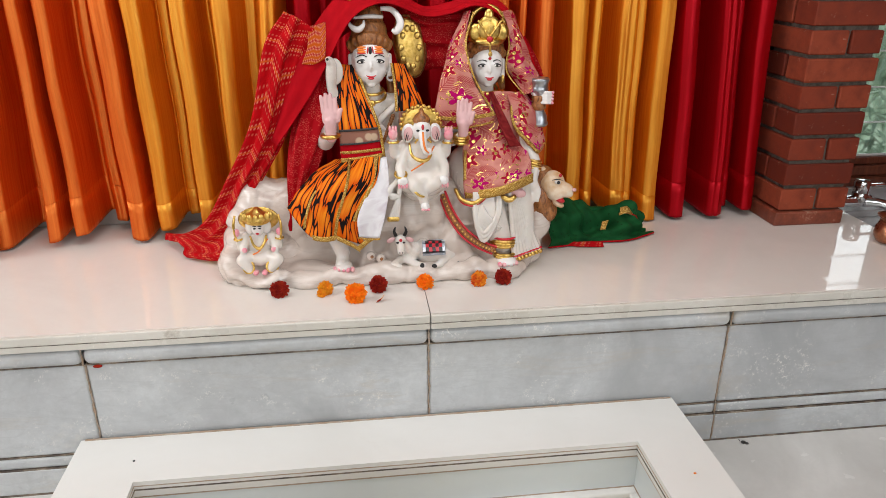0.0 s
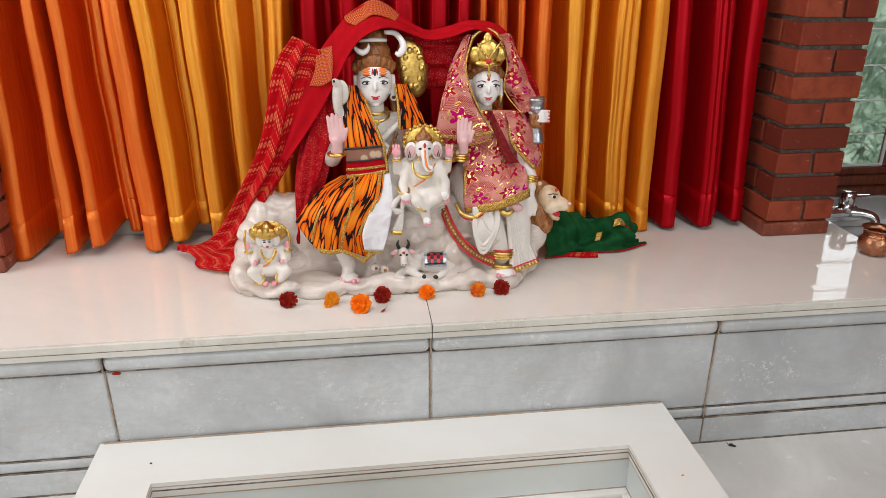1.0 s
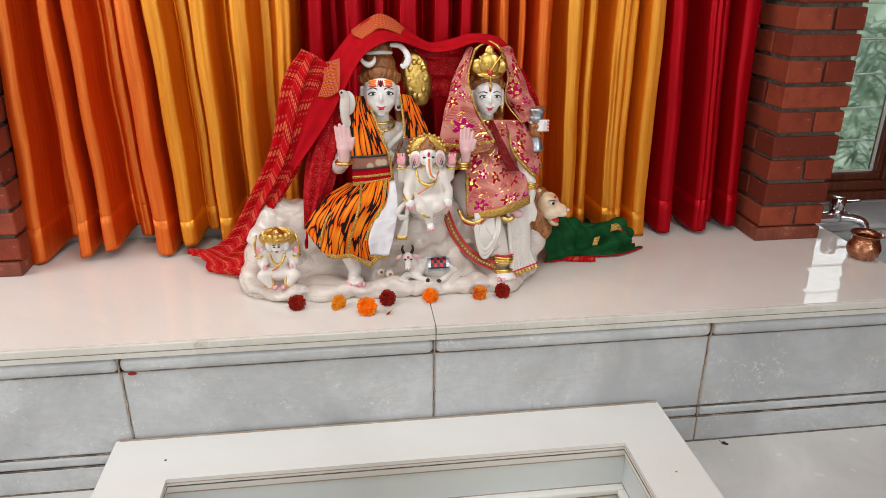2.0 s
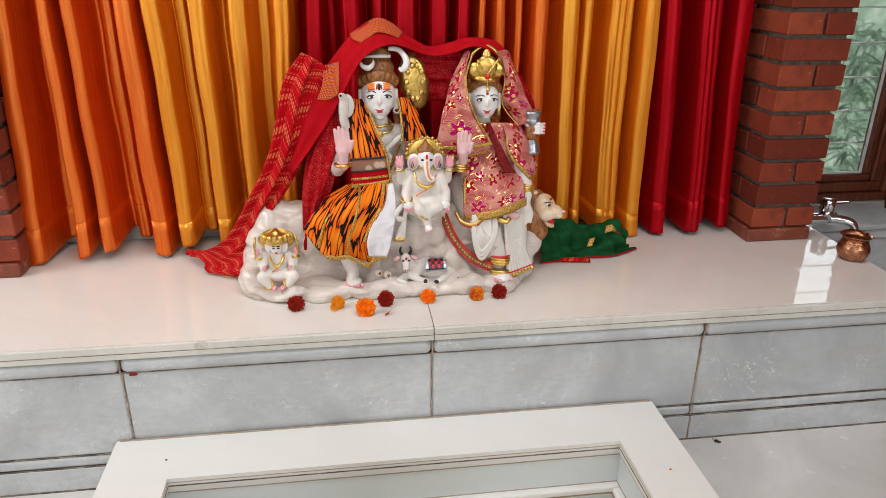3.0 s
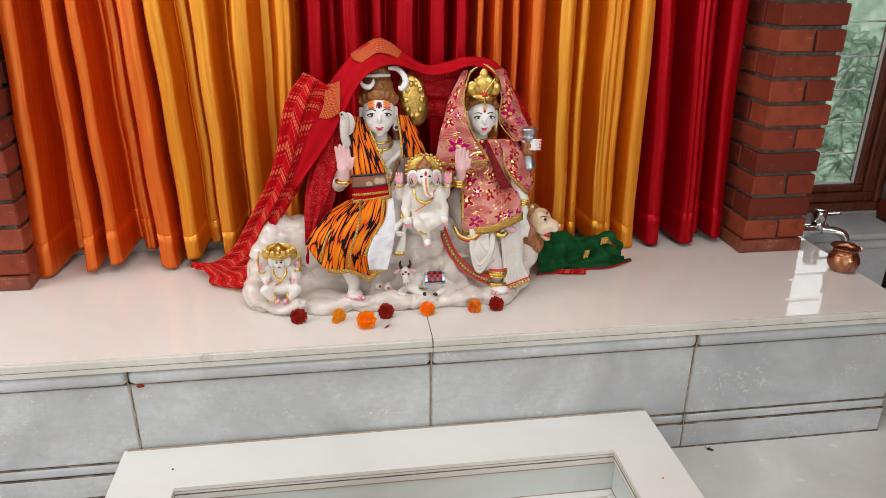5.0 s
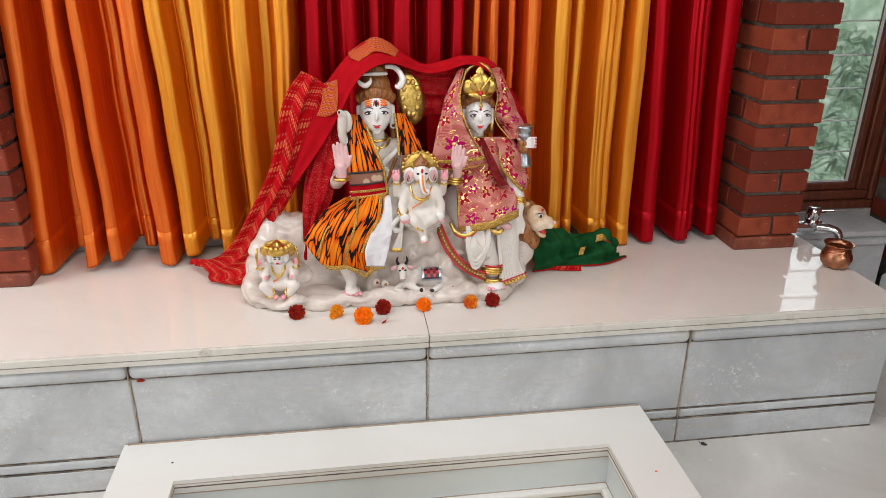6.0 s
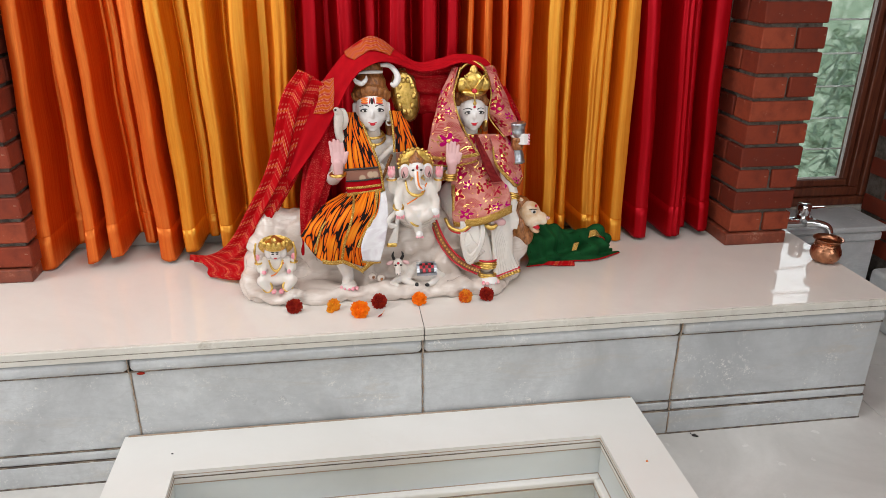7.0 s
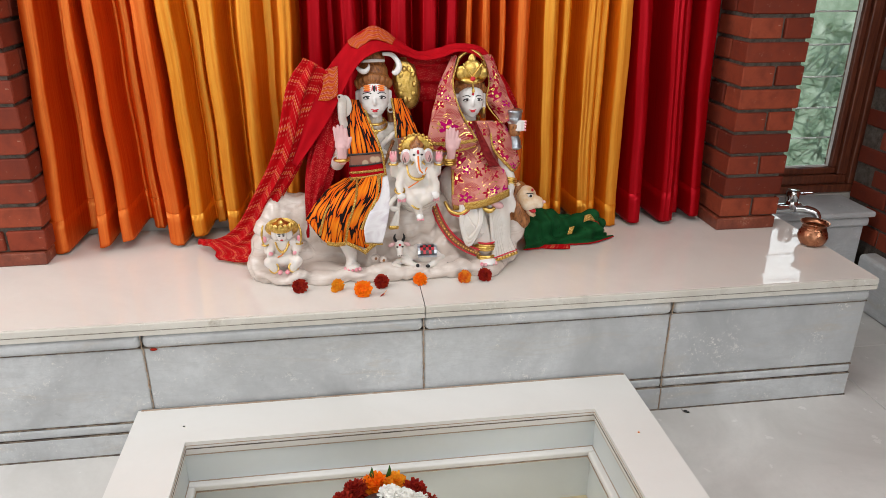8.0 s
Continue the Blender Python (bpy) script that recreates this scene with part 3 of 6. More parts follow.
for k, (x0, x1) in enumerate(zip(JX, JX[1:])):
    a, b = x0 + 0.0013, x1 - 0.0013
    low = 0.118 if x0 < -1 else 0.131
    part("roll_trim", box(a, FRONT - 0.008, TOP - 0.093, b, FRONT + 0.05, TOP - 0.0445, 0.020, 6), M_FACE, platform)
    part("panel", box(a, FRONT + 0.006, low + 0.001, b, FRONT + 0.05, TOP - 0.0945, 0.008, 4), M_FACE, platform)
    part("lower_trim", box(a, FRONT + 0.002, low - 0.037, b, FRONT + 0.05, low, 0.012, 4), M_FACE, platform)
    # Thin dark strips fill the moulding grooves and follow the floor line.
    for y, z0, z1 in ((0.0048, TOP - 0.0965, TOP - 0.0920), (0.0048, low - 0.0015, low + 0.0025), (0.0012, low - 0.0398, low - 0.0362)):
        part("grime_joint", box(a, FRONT + y, z0, b, FRONT + 0.04, z1), M_GROUT, platform, "dark strip in the moulding's groove")
    part("grime_joint", box(a, FRONT - 0.0035, 0.0, b, FRONT + 0.01, 0.0035), M_GROUT, platform, "dark strip where the platform meets the floor")
    part("base_panel", box(a, FRONT, 0.001, b, FRONT + 0.05, low - 0.0382, 0.003, 1), M_FACE, platform)
    if x0 > -2:
        part("stained_joint", ragged_joint(x0, FRONT + 0.0052, 0.13, TOP - 0.098, k), M_RUST, platform, "rust-stained crumbling joint filler")
        part("stained_joint", ragged_joint(x0, FRONT - 0.0040, TOP - 0.094, TOP - 0.045, k + 3), M_RUST, platform)
        part("stained_joint", ragged_joint(x0, FRONT + 0.0008, low - 0.036, low - 0.002, k + 7), M_RUST, platform)
        part("stained_joint", ragged_joint(x0, FRONT - 0.0012, 0.004, low - 0.040, k + 11), M_RUST, platform)
part("end_panel", box(END - 0.04, FRONT + 0.052, 0.001, END - 0.012, 2.08, TOP - 0.040), M_FACE, platform)

# ---- sunken basin with its rim ----
basin = thing("marble_basin", "sunken square basin framed by a raised white marble rim", "basin", kind="structure")
RZ, IX0, IX1, IY0, IY1 = 0.167, -0.812, 0.472, -0.17, 1.106
OX0, OX1, OY0, OY1 = -0.990, 0.646, -0.35, FRONT - 0.004


def rim_frame():
    """The flat rim as one frame with softened edges."""
    b = bmesh.new()
    out, inn = [(OX0, OY0), (OX1, OY0), (OX1, OY1), (OX0, OY1)], [(IX0, IY0), (IX1, IY0), (IX1, IY1), (IX0, IY1)]
    v = {(k, z): [b.verts.new((x, y, z)) for x, y in pts] for k, pts in (("o", out), ("i", inn)) for z in (RZ - 0.034, RZ)}
    for k in range(4):
        n = (k + 1) % 4
        lo, li, ho, hi = v["o", RZ - 0.034], v["i", RZ - 0.034], v["o", RZ], v["i", RZ]
        b.faces.new((ho[k], ho[n], hi[n], hi[k]))
        b.faces.new((lo[n], lo[k], li[k], li[n]))
        b.faces.new((lo[k], lo[n], ho[n], ho[k]))
        b.faces.new((li[n], li[k], hi[k], hi[n]))
    flat = [e for e in b.edges if abs(e.calc_face_angle(0)) > 0.5]
    bmesh.ops.bevel(b, geom=flat, offset=0.0045, segments=3, affect="EDGES", profile=0.5)
    return b


part("rim_slab", rim_frame(), M_RIM, basin)
part("grime_line", box(OX0 + 0.01, OY1 - 0.004, RZ - 0.02, OX1 - 0.004, OY1 + 0.003, RZ + 0.0012), M_RUST, basin, "brown grime along the joint")


def ring_wall(name, inset, out, z0, z1, mat, bevel):
    for x0, y0, x1, y1 in ((IX0 - out, IY1 - inset, IX1 + out, IY1 + out), (IX0 - out, IY0 - out, IX1 + out, IY0 + inset), (IX0 - out, IY0 + inset, IX0 + inset, IY1 - inset), (IX1 - inset, IY0 + inset, IX1 + out, IY1 - inset)):
        part(name, box(x0, y0, z0, x1, y1, z1, bevel, 3), mat, basin)


# Brown and dark grime lines round the basin's inner walls.
ring_wall("grime_joint", 0.0010, 0.06, RZ - 0.0145, RZ - 0.0120, M_RUST, 0)
ring_wall("grime_joint", 0.0010, 0.06, RZ - 0.0265, RZ - 0.0225, M_GROUT, 0)
ring_wall("grime_joint", -0.0025, 0.06, RZ - 0.0358, RZ - 0.0338, M_GROUT, 0)
ring_wall("grime_joint", -0.0055, 0.06, RZ - 0.0535, RZ - 0.0500, M_RUST, 0)
ring_wall("grime_joint", -0.0070, 0.06, 0.0112, 0.0140, M_RUST, 0)
ring_wall("rim_moulding", -0.004, 0.07, RZ - 0.050, RZ - 0.035, M_RIM, 0.003)
ring_wall("wall_panel", -0.009, 0.07, 0.012, RZ - 0.051, M_BASIN, 0.001)
ring_wall("ledge_moulding", 0.014, 0.05, -0.012, 0.0115, M_RIM, 0.007)
ring_wall("ledge_strip", 0.006, 0.05, -0.024, -0.0125, M_RIM, 0.003)
ring_wall("grime_joint", 0.0148, 0.04, -0.0135, -0.0118, M_RUST, 0)
ring_wall("lower_panel", -0.002, 0.05, -0.20, -0.0245, M_BASIN, 0.001)
part("basin_floor", box(IX0 - 0.05, IY0 - 0.05, -0.24, IX1 + 0.05, IY1 + 0.05, -0.19), marble("stained basin floor", (0.70, 0.62, 0.42), (0.60, 0.48, 0.25), (0.50, 0.36, 0.14), 0.3, 0.2, 0.5), basin)
part("outer_skirt", (lambda b: (box(OX0 + 0.012, OY0 + 0.012, 0.0, OX0 + 0.05, OY1 - 0.01, RZ - 0.035, bm=b), box(OX1 - 0.05, OY0 + 0.012, 0.0, OX1 - 0.012, OY1 - 0.01, RZ - 0.035, bm=b), b)[-1])(bmesh.new()), M_RIM, basin)


# ---- brick pillars ----
def brick_mesh(w, d, h, seed):
    rng = random.Random(seed)
    b = box(-w / 2, -d / 2, -h / 2, w / 2, d / 2, h / 2, 0.004, 1)
    for v in b.verts:
        v.co += Vector((rng.uniform(-1, 1), rng.uniform(-1, 1), rng.uniform(-1, 1))) * 0.0012
    return mesh_from("brick", b, M_BRICK)


def brick(me, at, parent, turn=0.0):
    ob = new("brick", me)
    ob.location, ob.rotation_euler = at, (0, 0, turn)
    ob.parent = parent
    return ob


PITCH, BH = 0.0876, 0.0735
ST = [brick_mesh(0.248, 0.113, BH, s) for s in range(3)]
HA = [brick_mesh(0.128, 0.238, BH, s) for s in range(3, 6)]
HB = [brick_mesh(0.108, 0.238, BH, s) for s in range(6, 9)]


def pillar(x0, y0, mirrored):
    p = thing("brick_pillar", "exposed red brick pillar with dark raked joints", "pillar", "pillars beside the curtain", "structure")
    part("mortar_core", box(x0 + 0.014, y0 + 0.015, TOP, x0 + 0.234, y0 + 0.225, 3.2), M_MORTAR, p)
    pl = box(x0 - 0.014, y0 - 0.008, TOP, x0 + 0.240, y0 + 0.240, TOP + 0.050, 0.006, 2)
    part("plinth", pl, M_PLINTH, p, "chipped red painted plinth")
    rng = random.Random(5)
    for n in range(30):
        z = TOP + 0.055 + PITCH * n + BH / 2
        j = (rng.uniform(-0.002, 0.002), rng.uniform(-0.003, 0.002))
        if n % 2:
            brick(ST[n % 3], (x0 + 0.124 + j[0], y0 + 0.0565 + j[1], z), p)
            brick(ST[(n + 1) % 3], (x0 + 0.124 + j[0], y0 + 0.1815, z), p)
        else:
            first, second = (0.184 + 0.0, 0.054) if mirrored else (0.064, 0.194)
            brick(HA[n % 3], (x0 + first, y0 + 0.119 + j[1], z), p)
            brick(HB[n % 3], (x0 + second, y0 + 0.119 + j[0], z), p)
    return p


pillar(1.213, 1.806, False)
pillar(-1.608, 1.795, True)

# ---- brick wall beside the window, with its marble plinth ----
# The gap at y -2.5 to -0.5 is unseen, cut for the right fill lamp.
right_wall = shell("wall_east", (lambda b: (box(2.135, -0.5, 0, 2.75, 2.25, 3.2, bm=b), box(2.135, -4.2, 0, 2.75, -2.5, 3.2, bm=b), box(2.135, -2.5, 0, 2.75, -0.5, 1.0, bm=b), box(2.135, -2.5, 2.75, 2.75, -0.5, 3.2, bm=b), b)[-1])(bmesh.new()), M_MORTAR, "red brick side wall with a grey marble plinth", "wall")
SB = [brick_mesh(0.110, 0.228, 0.0755, s) for s in range(10, 13)]
for n in range(15):
    for k in range(5):
        y = 2.13 - 0.24 * k - (0.12 if n % 2 else 0)
        brick(SB[(n + k) % 3], (2.18, y, 0.31 + PITCH * n), right_wall)
part("plinth", box(2.045, -4.0, 0.0, 2.134, 2.0, 0.255, 0.02, 4), M_FACE, right_wall, "rounded grey marble plinth")

# ---- window: ledge, frame, glass, bars ----
ledge = thing("marble_ledge", "grey-white marble ledge with rounded nosing below the window", "ledge", kind="structure")
part("ledge_top", box(1.475, 1.985, 0.432, 2.075, 2.248, 0.458, 0.008, 3), M_FACE, ledge)
part("ledge_roll", box(1.475, 1.995, 0.385, 2.060, 2.248, 0.428, 0.014, 4), M_FACE, ledge)
part("ledge_front", box(1.475, 2.010, 0.0, 2.044, 2.248, 0.383, 0.003, 1), M_FACE, ledge)

window = thing("window_1", "wooden window with frosty glass and thin bars, foliage outside", "window", kind="structure")
fx0, fx1, gx1, gz0 = WX0 + 0.003, WX1 - 0.002, 2.030, 0.578


def frame_bar(x0, z0, x1, z1, y0, y1):
    return part("window_frame", box(x0, y0, z0, x1, y1, z1, 0.006, 2), M_WOOD, window)


frame_bar(fx0, 0.461, fx1, 0.500, 2.262, 2.36)
frame_bar(fx0, 0.502, fx1 - 0.045, 0.545, 2.280, 2.36)
frame_bar(fx0, 0.547, gx1 + 0.03, gz0, 2.295, 2.35)
frame_bar(fx1 - 0.044, 0.501, fx1, WZ1 - 0.003, 2.262, 2.36)
frame_bar(gx1 + 0.032, 0.546, fx1 - 0.046, WZ1 - 0.003, 2.280, 2.36)
frame_bar(gx1, gz0 + 0.001, gx1 + 0.030, WZ1 - 0.003, 2.295, 2.35)
frame_bar(fx0, gz0 + 0.001, 1.740, WZ1 - 0.003, 2.28, 2.36)
frame_bar(1.741, gz0 + 0.001, 1.774, WZ1 - 0.003, 2.295, 2.35)
pane = part("pane", box(1.775, 2.318, gz0 + 0.001, gx1 - 0.001, 2.323, WZ1 - 0.004), M_GLASS, window)
pane.visible_shadow = False
part("sealant", (lambda b: (box(gx1 - 0.013, 2.312, gz0 + 0.002, gx1 - 0.001, 2.317, WZ1 - 0.004, bm=b), box(1.775, 2.312, gz0 + 0.001, gx1 - 0.014, 2.317, gz0 + 0.010, bm=b), b)[-1])(bmesh.new()), M_BAR, window, "pale smeared putty")
for k in range(11):
    z = 0.715 + 0.1445 * k
    part("bar", tube([(1.77, 2.345, z, 0.004), (gx1 + 0.004, 2.345, z, 0.004)], 2, 8), M_BAR, window)

# Glowing sheet that gives the window view and its reflection on the platform.
backdrop = shell("backdrop", box(-2.0, 7.0, -2.0, 10.0, 7.05, 5.0), M_OUT, "glowing backdrop of blurred green foliage and bright sky", "foliage")


def leaf_mass():
    """Bamboo leaves outside the window: many thin pointed blades on leaning stems."""
    rng = random.Random(11)
    b = bmesh.new()
    for s in range(60):
        base = Vector((rng.uniform(1.6, 4.6), rng.uniform(3.4, 5.4), -0.5))
        lean = Vector((rng.uniform(-0.4, 0.4), rng.uniform(-0.3, 0.3), 1))
        for k in range(34):
            p = base + lean * rng.uniform(0.1, 1.55)
            a, tilt = rng.uniform(0, math.tau), rng.uniform(-1.0, 0.25)
            d = Vector((math.cos(a), math.sin(a), tilt)).normalized()
            side = d.cross(Vector((0, 0, 1))).normalized()
            ln, w = rng.uniform(0.12, 0.26), rng.uniform(0.009, 0.018)
            q = [p, p + d * ln * 0.35 + side * w, p + d * ln - Vector((0, 0, 0.03)), p + d * ln * 0.35 - side * w]
            b.faces.new([b.verts.new(c) for c in q])
    return b


tagged(part("bamboo_leaves", leaf_mass(), M_BLADE), "pale green bamboo leaves outside the window", "foliage", kind="stuff")


# ---- curtains ----
def curtain(name, x0, x1, ridges, mat, label, y_back=2.065, seed=0):
    """A hanging silk panel: narrow pleats before a recessed back. ridges: rows of the pleat's place at the hem, its drift by the rail,
    half-width, depth and the hem's height there."""
    y_back += 0.004 * (seed % 3)
    nu, nv = 260, 36
    p = np.linspace(x0, x1, nu + 1)
    xs = [r[0] for r in ridges]
    drift = np.interp(p, xs, [r[1] for r in ridges])
    lift = np.interp(p, xs, [r[4] for r in ridges])
    depth, front = np.zeros(nu + 1), np.zeros(nu + 1)
    for c, _, w, dep, _ in ridges:
        e = np.abs(p - c) / (1.20 * w)
        rise = np.clip((1 - e) / 0.60, 0, 1)
        f = rise * rise * (3 - 2 * rise) * (1 - 0.22 * e * e)
        depth, front = np.maximum(depth, (dep + 0.02) * f), np.maximum(front, f)
    crease = 0.0016 * np.sin(150 * p + 4 * np.sin(31 * p + seed)) * (0.35 + front) + 0.006 * np.sin(41 * p + seed) * (1 - front)
    bm = bmesh.new()
    uv = bm.loops.layers.uv.new("UVMap")
    grid = []
    for i in range(nu + 1):
        col = []
        for j in range(nv + 1):
            t = j / nv
            low = TOP + 0.006 + lift[i] + 0.020 * (1 - front[i])
            z = low + (2.9 - low) * t ** 1.5
            h = (z - TOP) / (2.9 - TOP)
            wave = 0.004 * math.sin(7 * z + 9 * p[i] + seed) + 0.003 * math.sin(17 * z - 23 * p[i])
            swell = 1.0 + 0.10 * (1 - h) ** 3 - 0.10 * h + 0.05 * math.sin(4 * z + 11 * p[i])
            col.append((p[i] + drift[i] * h + 0.5 * wave, y_back - depth[i] * swell + crease[i] * (0.8 + 0.4 * math.sin(3 * z + 5 * p[i])) + 0.4 * wave, z))
        grid.append(col)
    run = [0.0]
    for a, b in zip(grid, grid[1:]):
        run.append(run[-1] + math.hypot(b[0][0] - a[0][0], b[0][1] - a[0][1]))

    def sheet(rows, proud):
        b = bmesh.new()
        lay = b.loops.layers.uv.new("UVMap")
        vs = [[b.verts.new((x, y - proud, z + (0.0 if j or not proud else -0.001))) for j, (x, y, z) in enumerate(col[:rows + 1])] for col in grid]
        for i in range(nu):
            for j in range(rows):
                ids = [(i, j), (i + 1, j), (i + 1, j + 1), (i, j + 1)]
                f = b.faces.new([vs[m][n] for m, n in ids])
                f.smooth = True
                for loop, (m, n) in zip(f.loops, ids):
                    loop[lay].uv = (run[m], grid[m][n][2])
        return b

    ob = part(name, sheet(nv, 0.0), mat)
    ob.modifiers.new("cloth", "SOLIDIFY").thickness = 0.0015
    tagged(ob, label, "curtain", "curtains behind the statue")
    top = max(j for j in range(nv + 1) if grid[0][j][2] < TOP + 0.16)
    part("hem", sheet(top, 0.0028), mat, ob, "doubled stitched hem").modifiers.new("cloth", "SOLIDIFY").thickness = 0.0012
    return ob


curtain("curtain", -1.395, -0.890, [(-1.352, 0.144, 0.052, 0.155, 0.0), (-1.193, 0.0, 0.036, 0.145, 0.016), (-1.112, -0.020, 0.036, 0.145, 0.036), (-1.025, -0.040, 0.030, 0.030, 0.035), (-0.936, -0.060, 0.050, 0.150, 0.006)], M_ORANGE, "orange silk curtain hanging in deep folds", seed=1)
curtain("curtain", -0.892, -0.430, [(-0.844, -0.084, 0.046, 0.145, 0.035), (-0.780, -0.070, 0.026, 0.030, 0.050), (-0.715, -0.058, 0.042, 0.145, 0.048), (-0.611, 0.0, 0.042, 0.140, 0.045), (-0.488, 0.040, 0.042, 0.140, 0.04)], M_AMBER, "golden amber silk curtain hanging in folds", seed=2)
curtain("curtain", -0.440, 0.170, [(-0.385, 0.03, 0.045, 0.10, 0.02), (-0.255, 0.01, 0.050, 0.11, 0.02), (-0.165, 0.0, 0.030, 0.06, 0.02), (-0.07, 0.0, 0.050, 0.11, 0.02), (0.04, 0.0, 0.045, 0.11, 0.02), (0.125, -0.02, 0.035, 0.11, 0.02)], M_RED, "deep red silk curtain behind the statue", seed=3)
curtain("curtain", 0.150, 0.432, [(0.178, 0.02, 0.020, 0.10, 0.02), (0.236, 0.025, 0.026, 0.12, 0.02), (0.296, 0.04, 0.020, 0.11, 0.02), (0.366, 0.05, 0.042, 0.14, 0.02)], M_ORANGE, "orange silk curtain with narrow folds", seed=4)
curtain("curtain", 0.425, 0.832, [(0.500, -0.03, 0.046, 0.135, 0.02), (0.558, 0.0, 0.026, 0.120, 0.02), (0.665, -0.020, 0.052, 0.130, 0.02), (0.705, -0.025, 0.030, 0.115, 0.01), (0.780, -0.032, 0.046, 0.150, 0.0)], M_AMBER, "golden amber silk curtain ending above the platform", seed=5)
curtain("curtain", 0.826, 1.209, [(0.886, -0.11, 0.046, 0.140, 0.008), (1.022, -0.09, 0.050, 0.140, 0.012), (1.085, -0.11, 0.030, 0.070, 0.02), (1.150, -0.10, 0.040, 0.125, 0.022), (1.205, 0.0, 0.01, 0.0, 0.022)], M_RED, "deep red silk curtain beside the brick pillar", seed=6)
part("curtain_rail", tube([(-1.36, 1.93, 2.92, 0.014), (1.20, 1.93, 2.92, 0.014)], 2, 10), M_CHROME)
tagged(bpy.data.objects["curtain_rail"], "steel rail that carries the silk curtains", "rail", kind="structure")

# ---- statue group: one carved and painted piece ----
statue = bmesh.new()
SLOTS = [M_STATUE, M_ROCK, M_SKIN, M_GOLD, M_HAIR, M_BLACK, M_LIP, M_PINK, M_VERMILION, M_TAN, M_SILVER, M_ROSE]
(S_MARBLE, S_ROCK, S_SKIN, S_GOLD, S_HAIR, S_BLACK, S_RED, S_PINK, S_ORANGE, S_TAN, S_SILVER, S_ROSE) = range(12)


def add(bm, slot):
    join(statue, bm, slot)


def E(c, r, rot=(0, 0, 0)):
    return (c, r, rot)


# carved rock and plinth
rng = random.Random(3)
rock = [E((-0.52, 1.60, 0.50), (0.125, 0.115, 0.055)), E((-0.38, 1.60, 0.495), (0.15, 0.130, 0.05)), E((-0.20, 1.60, 0.495), (0.17, 0.130, 0.048)),
        E((0.0, 1.61, 0.495), (0.17, 0.135, 0.05)), E((0.15, 1.63, 0.50), (0.15, 0.130, 0.055)), E((-0.1, 1.72, 0.50), (0.42, 0.12, 0.06)),
        E((-0.51, 1.70, 0.62), (0.085, 0.085, 0.15), (0, -8, 0)), E((-0.575, 1.66, 0.58), (0.055, 0.075, 0.10)), E((-0.45, 1.70, 0.66), (0.07, 0.08, 0.10), (0, 20, 0)),
        E((-0.36, 1.68, 0.60), (0.10, 0.09, 0.14)), E((-0.25, 1.66, 0.62), (0.10, 0.10, 0.16)), E((-0.10, 1.66, 0.62), (0.13, 0.10, 0.14)),
        E((-0.02, 1.65, 0.66), (0.10, 0.09, 0.11)), E((0.12, 1.68, 0.62), (0.15, 0.11, 0.16)), E((0.02, 1.58, 0.57), (0.06, 0.05, 0.06)),
        E((0.25, 1.68, 0.585), (0.07, 0.08, 0.11)), E((0.30, 1.66, 0.60), (0.06, 0.07, 0.07)), E((0.28, 1.62, 0.53), (0.04, 0.05, 0.05)), E((-0.60, 1.60, 0.525), (0.05, 0.07, 0.05))]
for k in range(46):
    a = rng.uniform(-0.6, 0.25)
    rock.append(E((a, 1.505 + 0.035 * rng.random() + (0.07 if a < -0.57 or a > 0.22 else 0), 0.50 + 0.02 * rng.random()), (rng.uniform(0.035, 0.055), rng.uniform(0.025, 0.038), rng.uniform(0.018, 0.030)), (0, rng.uniform(-12, 12), 0)))
for k in range(30):
    rock.append(E((rng.uniform(-0.42, 0.25), rng.uniform(1.56, 1.60), rng.uniform(0.53, 0.66)), (rng.uniform(0.02, 0.05), 0.03, rng.uniform(0.02, 0.05)), (0, rng.uniform(-40, 40), 0)))
lump = melt(rock, 0.008, 4)
for v in lump.verts:
    near = noise.voronoi(v.co * 8.5 + Vector((noise.noise(v.co * 5), noise.noise(v.co * 5 + Vector((9, 0, 0))), 0)) * 0.5)[0]
    v.co -= v.normal * 0.006 * max(0.0, 1 - (near[1] - near[0]) / 0.18)
    v.co += v.normal * (noise.noise(v.co * 7) * 0.011 - max(0.0, 0.16 - abs(noise.noise(v.co * 6.5 + Vector((3, 1, 7))))) * 0.075 + noise.noise(v.co * 20) * 0.0015)
    v.co.z = max(v.co.z, TOP + 0.0005)
add(lump, S_ROCK)

# seated male figure
body = [E((-0.175, 1.715, 0.86), (0.085, 0.06, 0.11)), E((-0.178, 1.715, 0.93), (0.095, 0.055, 0.06))]
body += capsule([(-0.27, 1.715, 0.955, 0.036), (-0.085, 1.715, 0.955, 0.036)])
body += capsule([(-0.183, 1.695, 0.97, 0.030), (-0.183, 1.685, 1.04, 0.026)])
body += capsule([(-0.275, 1.705, 0.95, 0.034), (-0.318, 1.655, 0.865, 0.026), (-0.302, 1.575, 0.90, 0.019)])
body += capsule([(-0.09, 1.70, 0.95, 0.034), (-0.05, 1.66, 0.87, 0.028), (-0.09, 1.61, 0.83, 0.02)])
body += capsule([(-0.22, 1.67, 0.78, 0.058), (-0.32, 1.565, 0.745, 0.05), (-0.305, 1.555, 0.64, 0.034), (-0.285, 1.550, 0.565, 0.022)])
body += capsule([(-0.12, 1.67, 0.78, 0.058), (-0.20, 1.56, 0.74, 0.048), (-0.21, 1.56, 0.66, 0.036)])
body += capsule([(-0.285, 1.555, 0.545, 0.020), (-0.29, 1.525, 0.535, 0.018)])
add(melt(body, 0.005, 4), S_MARBLE)
add(ball((-0.283, 1.525, 0.533), (0.026, 0.032, 0.013)), S_MARBLE)
